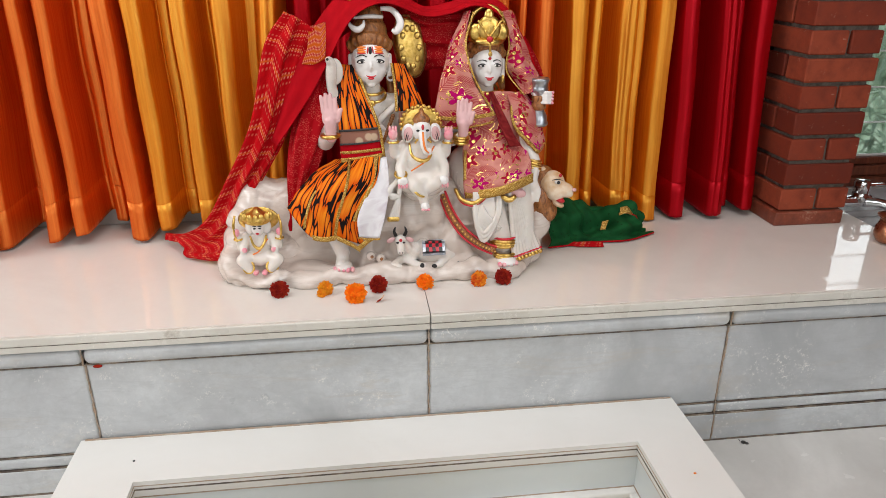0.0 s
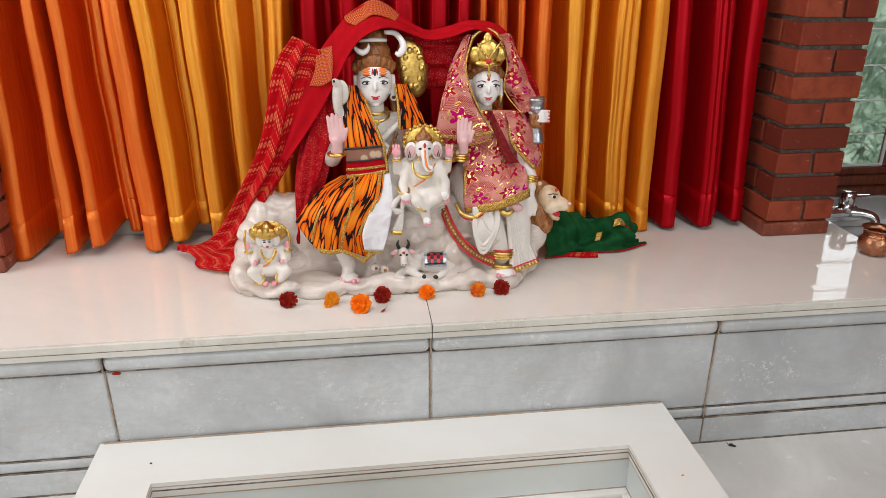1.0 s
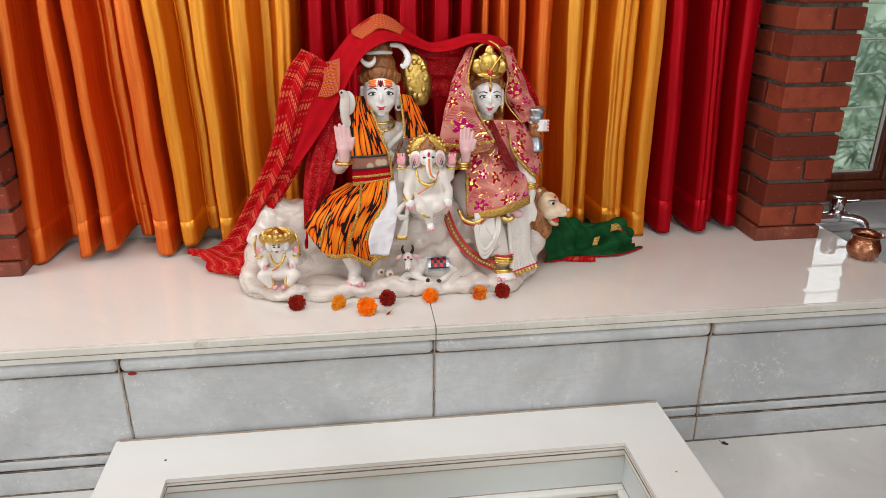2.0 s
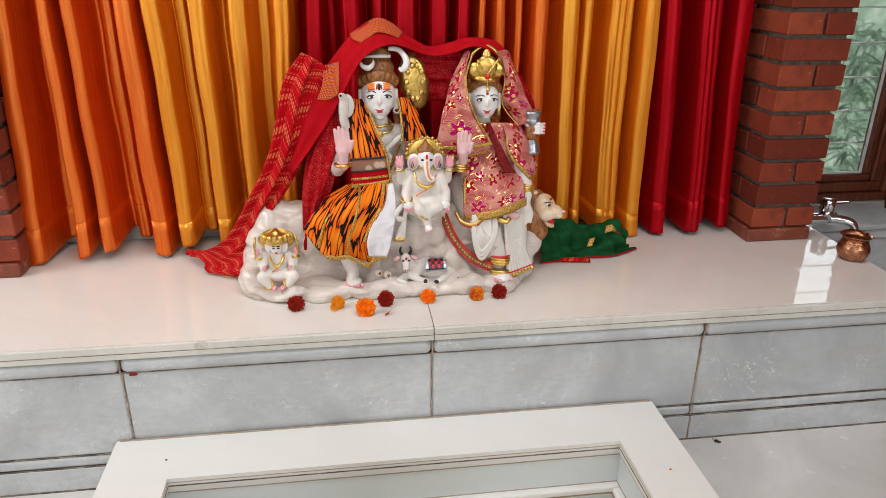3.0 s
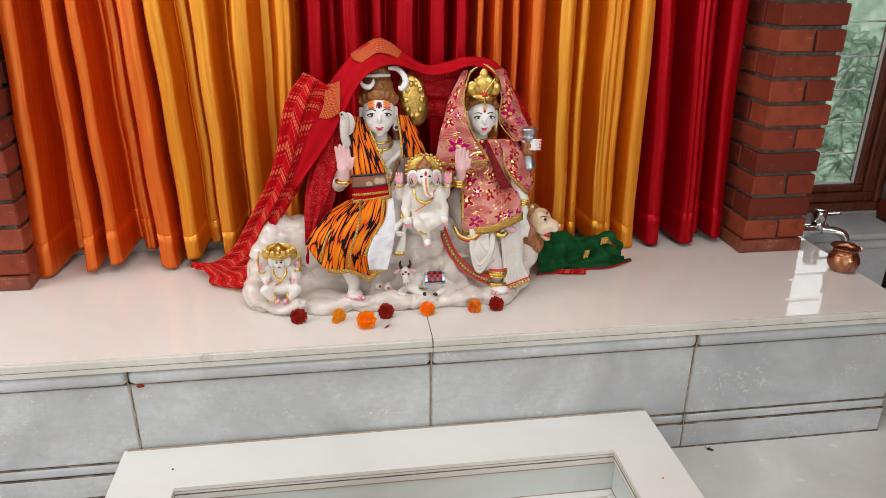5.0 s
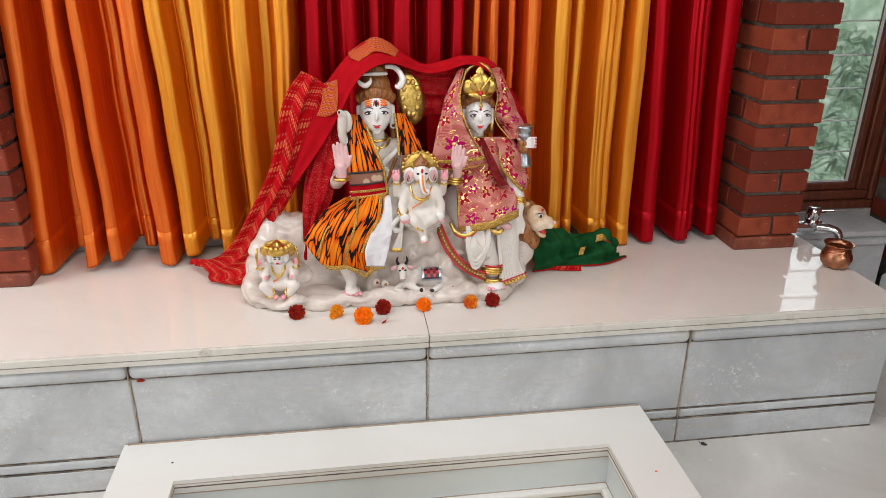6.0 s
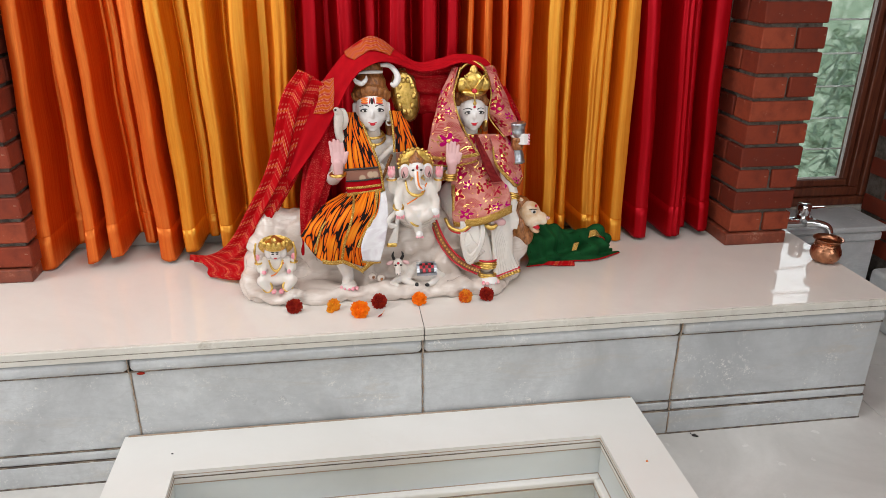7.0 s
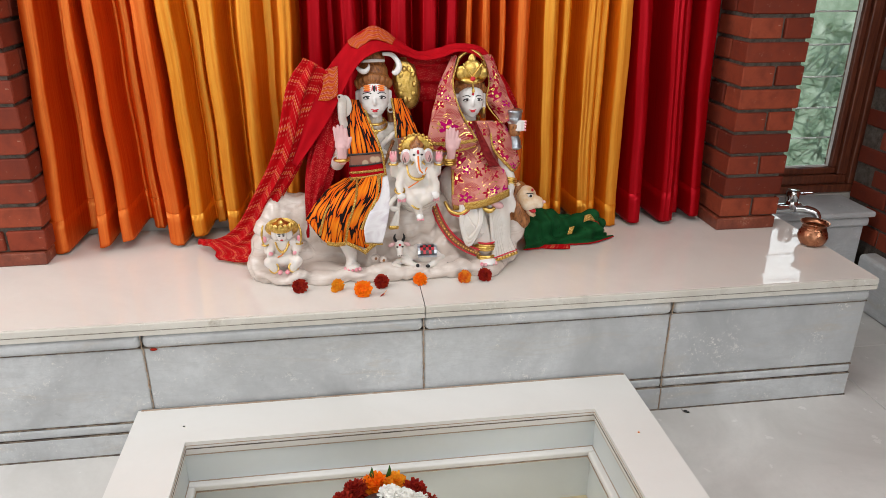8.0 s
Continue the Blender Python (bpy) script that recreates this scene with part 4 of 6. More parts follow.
for k in range(5):
    add(ball((-0.308 + 0.0125 * k, 1.498 + 0.004 * abs(k - 3), 0.531), (0.0065, 0.011, 0.0065)), S_PINK)


def palm(c, lean, size=1.0):
    """An open raised palm turned to the viewer, fingers together."""
    shapes = [E(c, (0.023 * size, 0.010 * size, 0.028 * size))]
    x, y, z = c
    for k, ln in enumerate((0.036, 0.042, 0.040, 0.030)):
        dx = (-0.0165 + 0.011 * k) * size
        shapes += capsule([(x + dx, y, z + 0.015 * size, 0.0068 * size), (x + dx * 1.15 + lean, y + 0.002, z + (0.020 + ln) * size, 0.0050 * size)])
    shapes += capsule([(x + 0.020 * size, y, z - 0.008 * size, 0.0075 * size), (x + 0.030 * size, y - 0.004, z + 0.022 * size, 0.0055 * size)])
    shapes += capsule([(x, y + 0.005, z - 0.055 * size, 0.015 * size), (x, y, z - 0.01 * size, 0.017 * size)])
    add(melt(shapes, 0.0026 * size, 3), S_ROSE)


def bangle(c, r, thick, rot=(0, 0, 0), slot=S_GOLD, n=18):
    m = pose(*c, *rot)
    pts = []
    for k in range(n + 1):
        q = m @ Vector((r * math.cos(k * math.tau / n), r * math.sin(k * math.tau / n), 0))
        pts.append((*q, thick))
    add(tube(pts, n * 2, 8), slot)


palm((-0.299, 1.552, 0.955), -0.003)
bangle((-0.301, 1.562, 0.903), 0.022, 0.006)


def face(c, r, brow):
    """A simple carved and painted face on an egg-shaped head that looks towards -y."""
    x, y, z = c
    rx, ry, rz = r
    head = [E(c, r), E((x, y - ry * 0.28, z - rz * 0.45), (rx * 0.72, ry * 0.70, rz * 0.55)), E((x, y - ry * 0.96, z - rz * 0.10), (rx * 0.115, ry * 0.17, rz * 0.22)),
            E((x, y - ry * 0.55, z - rz * 0.88), (rx * 0.28, ry * 0.30, rz * 0.14))]
    for s in (-1, 1):
        head.append(E((x + s * rx * 0.36, y - ry * 0.42, z - rz * 0.25), (rx * 0.48, ry * 0.46, rz * 0.40)))
        head += capsule([(x + s * rx * 1.02, y + 0.004, z + rz * 0.22, rx * 0.15), (x + s * rx * 1.03, y + 0.002, z - rz * 0.55, rx * 0.15)])
    add(melt(head, 0.0028, 3), S_SKIN)

    def on(dx, dz):
        k = 1 - (dx / rx) ** 2 - (dz / rz) ** 2
        return y - ry * math.sqrt(max(0.05, k)) * 1.0

    for s in (-1, 1):
        ex, ez = s * rx * 0.44, rz * 0.10
        ey = on(ex, ez)
        add(ball((x + ex, ey + 0.0015, z + ez), (rx * 0.29, 0.004, rz * 0.092), (0, s * 7, 0)), S_BLACK)
        add(ball((x + ex, ey + 0.0005, z + ez - 0.0006), (rx * 0.225, 0.0045, rz * 0.056), (0, s * 7, 0)), S_SKIN)
        add(ball((x + ex, ey - 0.0020, z + ez), (rx * 0.095, 0.003, rz * 0.060)), S_BLACK)
        pts = []
        for k in range(6):
            t = k / 5
            bx, bz = s * rx * (0.20 + 0.55 * t), rz * (0.26 + 0.10 * math.sin(math.pi * min(1, t * 0.9 + 0.1)) - 0.03 * t)
            pts.append((x + bx, on(bx, bz) + 0.0005, z + bz, 0.0015 * (1.15 - 0.6 * t)))
        add(tube(pts, 12, 6), S_BLACK)
    ly = on(0, -rz * 0.5)
    smile = [(x + rx * q, ly - 0.0035 + 0.010 * q * q, z - rz * (0.535 - 0.9 * q * q)) for q in (-0.26, -0.15, -0.04, 0.04, 0.15, 0.26)]
    add(tube([(*q, rr) for q, rr in zip(smile, (0.0006, 0.0022, 0.0030, 0.0030, 0.0022, 0.0006))], 16, 8), S_RED)
    add(ball((x, ly - 0.0030, z - rz * 0.60), (rx * 0.17, 0.0060, rz * 0.050)), S_RED)
    if brow == "bars":
        for s in (-1, 1):
            for k in range(3):
                bx, bz = s * rx * 0.38, rz * (0.46 + 0.085 * k)
                add(ball((x + bx, on(bx, bz) + 0.0015, z + bz), (rx * 0.30, 0.0032, rz * 0.055)), S_ORANGE)
            bx, bz = s * rx * 0.13, rz * 0.53
            add(ball((x + bx, on(bx, bz) + 0.0005, z + bz), (rx * 0.040, 0.003, rz * 0.18), (0, -s * 8, 0)), S_RED)
            bx, bz = s * rx * 0.40, rz * 0.405
            add(ball((x + bx, on(bx, bz) + 0.0005, z + bz), (rx * 0.30, 0.003, rz * 0.022)), S_RED)
        add(ball((x, on(0, rz * 0.5) - 0.0005, z + rz * 0.53), (rx * 0.085, 0.003, rz * 0.17)), S_BLACK)
    else:
        add(ball((x, on(0, rz * 0.45) + 0.0005, z + rz * 0.42), (rx * 0.10, 0.003, rz * 0.08)), S_RED)


face((-0.183, 1.694, 1.081), (0.0530, 0.056, 0.066), "bars")
hair = [E((-0.183, 1.712, 1.130), (0.061, 0.054, 0.042)), E((-0.183, 1.72, 1.162), (0.052, 0.048, 0.042)), E((-0.178, 1.725, 1.20), (0.038, 0.036, 0.036)), E((-0.183, 1.740, 1.08), (0.060, 0.035, 0.07))]
for k in range(9):
    t = (k - 4) / 4
    hair.append(E((-0.183 + 0.054 * t, 1.662 + 0.030 * t * t, 1.147 - 0.024 * t * t), (0.010, 0.012, 0.018), (0, 22 * t, 0)))
hair += capsule([(-0.128, 1.72, 1.06, 0.014), (-0.125, 1.72, 1.00, 0.012), (-0.122, 1.71, 0.96, 0.010)])
hair += capsule([(-0.238, 1.72, 1.06, 0.012), (-0.242, 1.72, 1.00, 0.010)])
add(melt(hair, 0.0042, 2), S_HAIR)
add(tube([(-0.240, 1.672, 1.196, 0.002), (-0.232, 1.664, 1.178, 0.0065), (-0.214, 1.660, 1.170, 0.009), (-0.200, 1.662, 1.180, 0.0065), (-0.197, 1.666, 1.194, 0.002)], 22, 10), S_SKIN)
add(tube([(-0.225, 1.69, 1.198, 0.004), (-0.185, 1.672, 1.203, 0.006), (-0.145, 1.69, 1.200, 0.005)], 16, 8), S_SKIN)
add(tube([(-0.150, 1.69, 1.222, 0.006), (-0.122, 1.685, 1.220, 0.008), (-0.104, 1.675, 1.203, 0.009), (-0.098, 1.665, 1.182, 0.011), (-0.110, 1.660, 1.165, 0.010), (-0.122, 1.662, 1.168, 0.004)], 30, 12), S_SKIN)
add(ball((-0.066, 1.757, 1.112), (0.048, 0.012, 0.092), (0, -10, 0)), S_HAIR)
add(ball((-0.066, 1.749, 1.112), (0.043, 0.009, 0.085), (0, -10, 0)), S_GOLD)
for k in range(10):
    a = k * math.tau / 10
    add(ball((-0.066 + 0.026 * math.cos(a), 1.740, 1.112 + 0.055 * math.sin(a)), (0.008, 0.003, 0.010)), S_GOLD)
for s in (-1, 1):
    bangle((-0.183 + s * 0.056, 1.692, 1.036), 0.009, 0.003, (90, 0, 0), S_SKIN, 12)
# cobra at the shoulder and the one round the neck
add(tube([(-0.262, 1.66, 0.985, 0.012), (-0.280, 1.645, 0.990, 0.015), (-0.292, 1.635, 1.02, 0.014), (-0.291, 1.630, 1.06, 0.016), (-0.290, 1.625, 1.085, 0.014), (-0.297, 1.612, 1.098, 0.009), (-0.298, 1.602, 1.096, 0.004)], 30, 12), S_MARBLE)
add(ball((-0.281, 1.640, 1.062), (0.022, 0.007, 0.036)), S_MARBLE)
add(ball((-0.299, 1.603, 1.100), (0.004, 0.004, 0.004)), S_BLACK)
bangle((-0.183, 1.682, 1.002), 0.034, 0.0045, (12, 0, 0))
bangle((-0.183, 1.672, 0.992), 0.040, 0.004, (24, 0, 0))
add(ball((-0.183, 1.628, 0.975), (0.009, 0.005, 0.009)), S_GOLD)
add(tube([(-0.10, 1.66, 0.975, 0.010), (-0.14, 1.650, 0.945, 0.010), (-0.165, 1.652, 0.915, 0.010), (-0.150, 1.650, 0.890, 0.008), (-0.165, 1.645, 0.870, 0.006)], 26, 10), S_MARBLE)
for k in range(13):
    t = k / 12
    add(ball((-0.125 - 0.035 * t, 1.648 - 0.004 * math.sin(math.pi * t), 0.935 - 0.085 * t), 0.0062, u=8, v=6), S_HAIR)

# seated female figure
body = [E((0.15, 1.725, 0.86), (0.078, 0.055, 0.11)), E((0.15, 1.722, 0.93), (0.085, 0.05, 0.05))]
body += capsule([(0.065, 1.72, 0.95, 0.032), (0.235, 1.72, 0.95, 0.032)])
body += capsule([(0.15, 1.705, 0.97, 0.026), (0.15, 1.70, 1.03, 0.023)])
body += capsule([(0.07, 1.71, 0.94, 0.030), (0.035, 1.67, 0.86, 0.026), (0.063, 1.615, 0.875, 0.018)])
body += capsule([(0.24, 1.71, 0.94, 0.030), (0.292, 1.70, 0.90, 0.026), (0.305, 1.70, 0.955, 0.018)])
body += capsule([(0.245, 1.70, 0.93, 0.030), (0.265, 1.64, 0.85, 0.026), (0.285, 1.61, 0.79, 0.019), (0.272, 1.59, 0.745, 0.018)])
body += [E((0.272, 1.580, 0.728), (0.024, 0.014, 0.026), (0, 15, 0))]
for k in range(4):
    body += capsule([(0.258 + 0.012 * k, 1.572, 0.722, 0.0068), (0.248 + 0.013 * k, 1.562, 0.692, 0.0052)])
body += capsule([(0.10, 1.69, 0.77, 0.065), (0.115, 1.60, 0.745, 0.058), (0.15, 1.57, 0.66, 0.05), (0.185, 1.55, 0.575, 0.032)])
body += capsule([(0.20, 1.69, 0.77, 0.065), (0.225, 1.60, 0.735, 0.05), (0.24, 1.58, 0.66, 0.042), (0.25, 1.565, 0.56, 0.035)])
add(melt(body, 0.005, 4), S_MARBLE)
palm((0.069, 1.592, 0.930), 0.003, 0.95)
for k in range(3):
    bangle((0.063, 1.600, 0.884 - 0.008 * k), 0.020, 0.0042, (10, 0, 0))
for k in range(4):
    bangle((0.281, 1.613, 0.800 - 0.0075 * k), 0.0215, 0.0042, (-15, 10, 0))
face((0.150, 1.692, 1.066), (0.0465, 0.050, 0.057), "dot")
hair = [E((0.150, 1.716, 1.112), (0.054, 0.050, 0.036)), E((0.155, 1.742, 1.06), (0.052, 0.032, 0.07))]
for k in range(9):
    t = (k - 4) / 4
    hair.append(E((0.150 + 0.048 * t, 1.668 + 0.028 * t * t, 1.124 - 0.028 * t * t), (0.010, 0.012, 0.013), (0, 22 * t, 0)))
hair += capsule([(0.198, 1.725, 1.05, 0.013), (0.202, 1.72, 1.00, 0.010)])
add(melt(hair, 0.0042, 2), S_HAIR)
# her crown: a band, a pointed middle leaf, two side lobes, an arch above
add(tube([(0.098, 1.70, 1.140, 0.008), (0.118, 1.664, 1.135, 0.010), (0.148, 1.650, 1.133, 0.010), (0.178, 1.664, 1.135, 0.010), (0.198, 1.70, 1.140, 0.008)], 24, 8), S_GOLD)
add(ball((0.147, 1.657, 1.170), (0.034, 0.010, 0.036)), S_GOLD)
add(ball((0.146, 1.657, 1.203), (0.014, 0.007, 0.020)), S_GOLD)
for s in (-1, 1):
    add(ball((0.147 + s * 0.034, 1.664, 1.160), (0.024, 0.010, 0.024)), S_GOLD)
    for k in range(4):
        add(ball((0.147 + s * 0.008 * (k + 0.5), 1.647, 1.152 + 0.011 * k), (0.0035, 0.003, 0.010), (0, s * 30, 0)), S_GOLD)
arch = []
for k in range(13):
    a = math.pi * k / 12
    arch.append((0.145 - 0.050 * math.cos(a), 1.682, 1.155 + 0.072 * math.sin(a) ** 0.8, 0.007))
add(tube(arch, 36, 8), S_GOLD)
add(ball((0.147, 1.640, 1.143), (0.009, 0.006, 0.008)), S_RED)
add(tube([(0.147, 1.640, 1.135, 0.003), (0.148, 1.640, 1.120, 0.0035), (0.149, 1.641, 1.108, 0.003)], 8, 8), S_GOLD)
add(ball((0.149, 1.639, 1.103), (0.006, 0.004, 0.007)), S_GOLD)
add(ball((0.197, 1.690, 1.026), (0.006, 0.005, 0.014)), S_GOLD)
bangle((0.15, 1.695, 1.000), 0.032, 0.004, (15, 0, 0))
# the small drum in her raised fist
add(lathe([(0.013, 0.016), (0.020, 0.022), (0.0245, 0.032), (0.0265, 0.036), (0.0250, 0.040), (0.0255, 0.056), (0.0280, 0.060), (0.0280, 0.066), (0.0250, 0.069), (0.001, 0.069)], 22, (0.303, 1.672, 0.962)), S_SILVER)
add(lathe([(0.001, -0.070), (0.0255, -0.070), (0.0285, -0.066), (0.0285, -0.060), (0.0255, -0.056), (0.0250, -0.044), (0.021, -0.034), (0.016, -0.024), (0.013, -0.018)], 22, (0.305, 1.672, 0.962)), S_SILVER)
add(lathe([(0.012, -0.026), (0.021, -0.020), (0.022, -0.008), (0.018, 0.0), (0.022, 0.008), (0.021, 0.018), (0.012, 0.024)], 20, (0.304, 1.672, 0.962)), S_HAIR)
fist = [E((0.297, 1.672, 0.988), (0.020, 0.018, 0.012))]
for k in range(4):
    fist += capsule([(0.300, 1.662, 0.992 - 0.010 * k, 0.0054), (0.320, 1.648, 0.992 - 0.010 * k, 0.0050), (0.336, 1.655, 0.991 - 0.010 * k, 0.0045)])
add(melt(fist, 0.003, 3), S_SKIN)
for k in range(4):
    add(ball((0.338, 1.652, 0.991 - 0.010 * k), 0.0047, u=8, v=6), S_PINK)
# her carved skirt: pleats that fan to the foot, painted hems
for k in range(8):
    t = k / 7
    add(tube([(0.195 + 0.030 * t, 1.545 + 0.012 * t, 0.735 - 0.01 * t, 0.006), (0.205 + 0.045 * t, 1.535 + 0.015 * t, 0.66, 0.0085), (0.212 + 0.060 * t, 1.530 + 0.022 * t, 0.590, 0.0095), (0.216 + 0.080 * t, 1.520 + 0.035 * t, 0.528 + 0.010 * t, 0.0105)], 20, 8), S_MARBLE)
    add(ball((0.217 + 0.080 * t, 1.515 + 0.035 * t, 0.531 + 0.010 * t), (0.0095, 0.009, 0.0075)), S_GOLD)
    add(ball((0.217 + 0.080 * t, 1.517 + 0.035 * t, 0.542 + 0.010 * t), (0.0085, 0.0085, 0.003)), S_RED)
for k in range(7):
    t = k / 6
    add(tube([(0.085 + 0.02 * t, 1.560 + 0.01 * t, 0.735, 0.006), (0.105 + 0.02 * t, 1.525, 0.655 + 0.02 * t, 0.007), (0.140 + 0.03 * t, 1.530 - 0.006 * t, 0.600 + 0.028 * t, 0.006)], 16, 8), S_MARBLE)
for k in range(3):
    r = 0.020 + 0.013 * k
    add(tube([(0.118 - r * 0.5, 1.540, 0.735, 0.005), (0.105 - r * 0.2, 1.525, 0.66, 0.006), (0.122, 1.516, 0.640 - r, 0.007), (0.150 + r * 0.3, 1.522, 0.665, 0.006), (0.155 + r * 0.3, 1.535, 0.725, 0.005)], 26, 8), S_MARBLE)
for z, rr in ((0.588, 0.036), (0.580, 0.037), (0.572, 0.036)):
    bangle((0.186, 1.550, z), rr, 0.0055)
bangle((0.186, 1.550, 0.597), 0.037, 0.0035, slot=S_RED)
for z in (0.548, 0.541):
    bangle((0.187, 1.535, z), 0.029, 0.0055)
add(ball((0.190, 1.515, 0.530), (0.030, 0.036, 0.015)), S_SKIN)
for k in range(5):
    add(ball((0.165 + 0.0125 * k, 1.486 + 0.004 * abs(k - 1), 0.529), (0.0066, 0.011, 0.0066)), S_PINK)
hem = [(0.010, 1.590, 0.715), (0.030, 1.560, 0.665), (0.065, 1.540, 0.615), (0.110, 1.530, 0.580), (0.155, 1.520, 0.560)]
add(tube([(x, y, z, 0.0085) for x, y, z in hem], 30, 8), S_HAIR)
for off, slot in ((0.010, S_RED), (-0.010, S_RED)):
    add(tube([(x + off * 0.7, y, z + off, 0.0035) for x, y, z in hem], 30, 8), slot)
for k in range(22):
    x, y, z = spline(hem, 21)[k]
    add(ball((x, y - 0.007, z), 0.0035, u=6, v=5), S_GOLD)
hem2 = [(0.045, 1.575, 0.735), (0.060, 1.545, 0.712), (0.090, 1.532, 0.705), (0.120, 1.535, 0.720), (0.135, 1.545, 0.742)]
add(tube([(x, y, z, 0.006) for x, y, z in hem2], 24, 8), S_GOLD)
add(tube([(x, y - 0.001, z - 0.008, 0.003) for x, y, z in hem2], 24, 8), S_RED)
add(tube([(0.168, 1.545, 0.735, 0.006), (0.178, 1.530, 0.720, 0.008), (0.195, 1.525, 0.713, 0.009), (0.212, 1.530, 0.722, 0.006)], 14, 8), S_GOLD)
add(ball((0.222, 1.545, 0.728), (0.026, 0.012, 0.014), (0, 20, 0)), S_ROSE)

# elephant-headed child on the lap
body = [E((-0.055, 1.580, 0.815), (0.052, 0.045, 0.060)), E((-0.050, 1.570, 0.765), (0.078, 0.055, 0.045)), E((-0.055, 1.588, 0.86), (0.050, 0.035, 0.030)), E((-0.05, 1.60, 0.735), (0.06, 0.05, 0.04))]
body += capsule([(-0.095, 1.59, 0.865, 0.018), (-0.128, 1.575, 0.845, 0.016), (-0.131, 1.560, 0.885, 0.012)])
body += capsule([(-0.012, 1.59, 0.865, 0.018), (0.016, 1.575, 0.845, 0.016), (0.020, 1.560, 0.880, 0.012)])
body += capsule([(-0.095, 1.575, 0.85, 0.017), (-0.115, 1.550, 0.81, 0.015), (-0.112, 1.530, 0.79, 0.012)])
body += capsule([(-0.010, 1.575, 0.85, 0.017), (0.010, 1.550, 0.81, 0.015), (0.008, 1.532, 0.785, 0.012)])
body += capsule([(-0.10, 1.56, 0.79, 0.020), (-0.075, 1.525, 0.765, 0.021), (-0.055, 1.520, 0.735, 0.016), (-0.050, 1.518, 0.712, 0.013)])
body += capsule([(0.005, 1.56, 0.785, 0.022), (-0.02, 1.525, 0.770, 0.020), (-0.045, 1.530, 0.752, 0.016)])
add(melt(body, 0.0042, 4), S_MARBLE)
head = [E((-0.052, 1.560, 0.912), (0.027, 0.028, 0.032)), E((-0.052, 1.548, 0.925), (0.020, 0.018, 0.016))]
head += capsule([(-0.052, 1.536, 0.905, 0.012), (-0.051, 1.524, 0.880, 0.010), (-0.046, 1.520, 0.862, 0.0085), (-0.036, 1.520, 0.858, 0.007), (-0.034, 1.520, 0.868, 0.005)])
add(melt(head, 0.003, 3), S_SKIN)
for s in (-1, 1):
    add(ball((-0.052 + s * 0.038, 1.562, 0.905), (0.019, 0.006, 0.027), (0, s * -14, s * 25)), S_SKIN)
    add(ball((-0.052 + s * 0.038, 1.557, 0.904), (0.013, 0.004, 0.020), (0, s * -14, s * 25)), S_ROSE)
    for k in range(3):
        add(ball((-0.052 + s * (0.032 + 0.006 * k), 1.5535, 0.903 - 0.004 * k), (0.0012, 0.001, 0.015), (0, s * -14, 0)), S_BLACK)
    add(ball((-0.052 + s * 0.013, 1.535, 0.917), (0.005, 0.003, 0.0032)), S_BLACK)
    add(tube([(-0.052 + s * 0.014, 1.535, 0.893, 0.0035), (-0.052 + s * 0.022, 1.524, 0.886, 0.0025)], 4, 6), S_GOLD)
add(tube([(-0.052, 1.526, 0.915, 0.0028), (-0.052, 1.517, 0.895, 0.003), (-0.048, 1.511, 0.872, 0.003), (-0.038, 1.512, 0.860, 0.002)], 14, 6), S_ORANGE)
add(ball((-0.052, 1.531, 0.927), (0.004, 0.003, 0.008)), S_RED)
crown = bmesh.new()
join(crown, ball((-0.052, 1.588, 0.925), (0.056, 0.007, 0.050)))
add(crown, S_GOLD)
for k in range(22):
    a = k * math.tau / 22
    add(ball((-0.052 + 0.055 * math.cos(a), 1.585, 0.925 + 0.049 * math.sin(a)), 0.006, u=8, v=6), S_GOLD)
add(lathe([(0.024, -0.004), (0.025, 0.004), (0.018, 0.014), (0.008, 0.022), (0.003, 0.034)], 14, (-0.052, 1.566, 0.938)), S_HAIR)
add(tube([(-0.088, 1.548, 0.880, 0.003), (-0.082, 1.530, 0.850, 0.004), (-0.060, 1.524, 0.836, 0.006), (-0.040, 1.526, 0.838, 0.005), (-0.028, 1.535, 0.850, 0.003)], 20, 8), S_GOLD)
add(tube([(-0.020, 1.545, 0.870, 0.0022), (-0.045, 1.526, 0.835, 0.0022), (-0.085, 1.533, 0.805, 0.0022)], 14, 6), S_ORANGE)
for p in ((-0.132, 1.553, 0.905), (0.021, 1.553, 0.900)):
    add(ball(p, (0.013, 0.009, 0.016)), S_PINK)
    for k in range(3):
        add(ball((p[0] - 0.008 + 0.008 * k, p[1] - 0.002, p[2] + 0.015), (0.004, 0.004, 0.009)), S_PINK)
    bangle((p[0], p[1] + 0.004, p[2] - 0.022), 0.014, 0.0035)
for p in ((-0.110, 1.521, 0.780), (0.004, 1.523, 0.778)):
    add(ball(p, (0.015, 0.009, 0.014)), S_SKIN)
    for k in range(4):
        add(ball((p[0] - 0.010 + 0.007 * k, p[1] - 0.003, p[2] - 0.013), (0.0035, 0.004, 0.008)), S_PINK)
bangle((-0.114, 1.532, 0.797), 0.0155, 0.0035, (30, 0, 0))
bangle((-0.062, 1.520, 0.748), 0.018, 0.0035, (20, 30, 0))
add(ball((-0.049, 1.508, 0.708), (0.013, 0.018, 0.013)), S_SKIN)
for k in range(4):
    add(ball((-0.058 + 0.006 * k, 1.494, 0.704), (0.0035, 0.006, 0.004)), S_PINK)
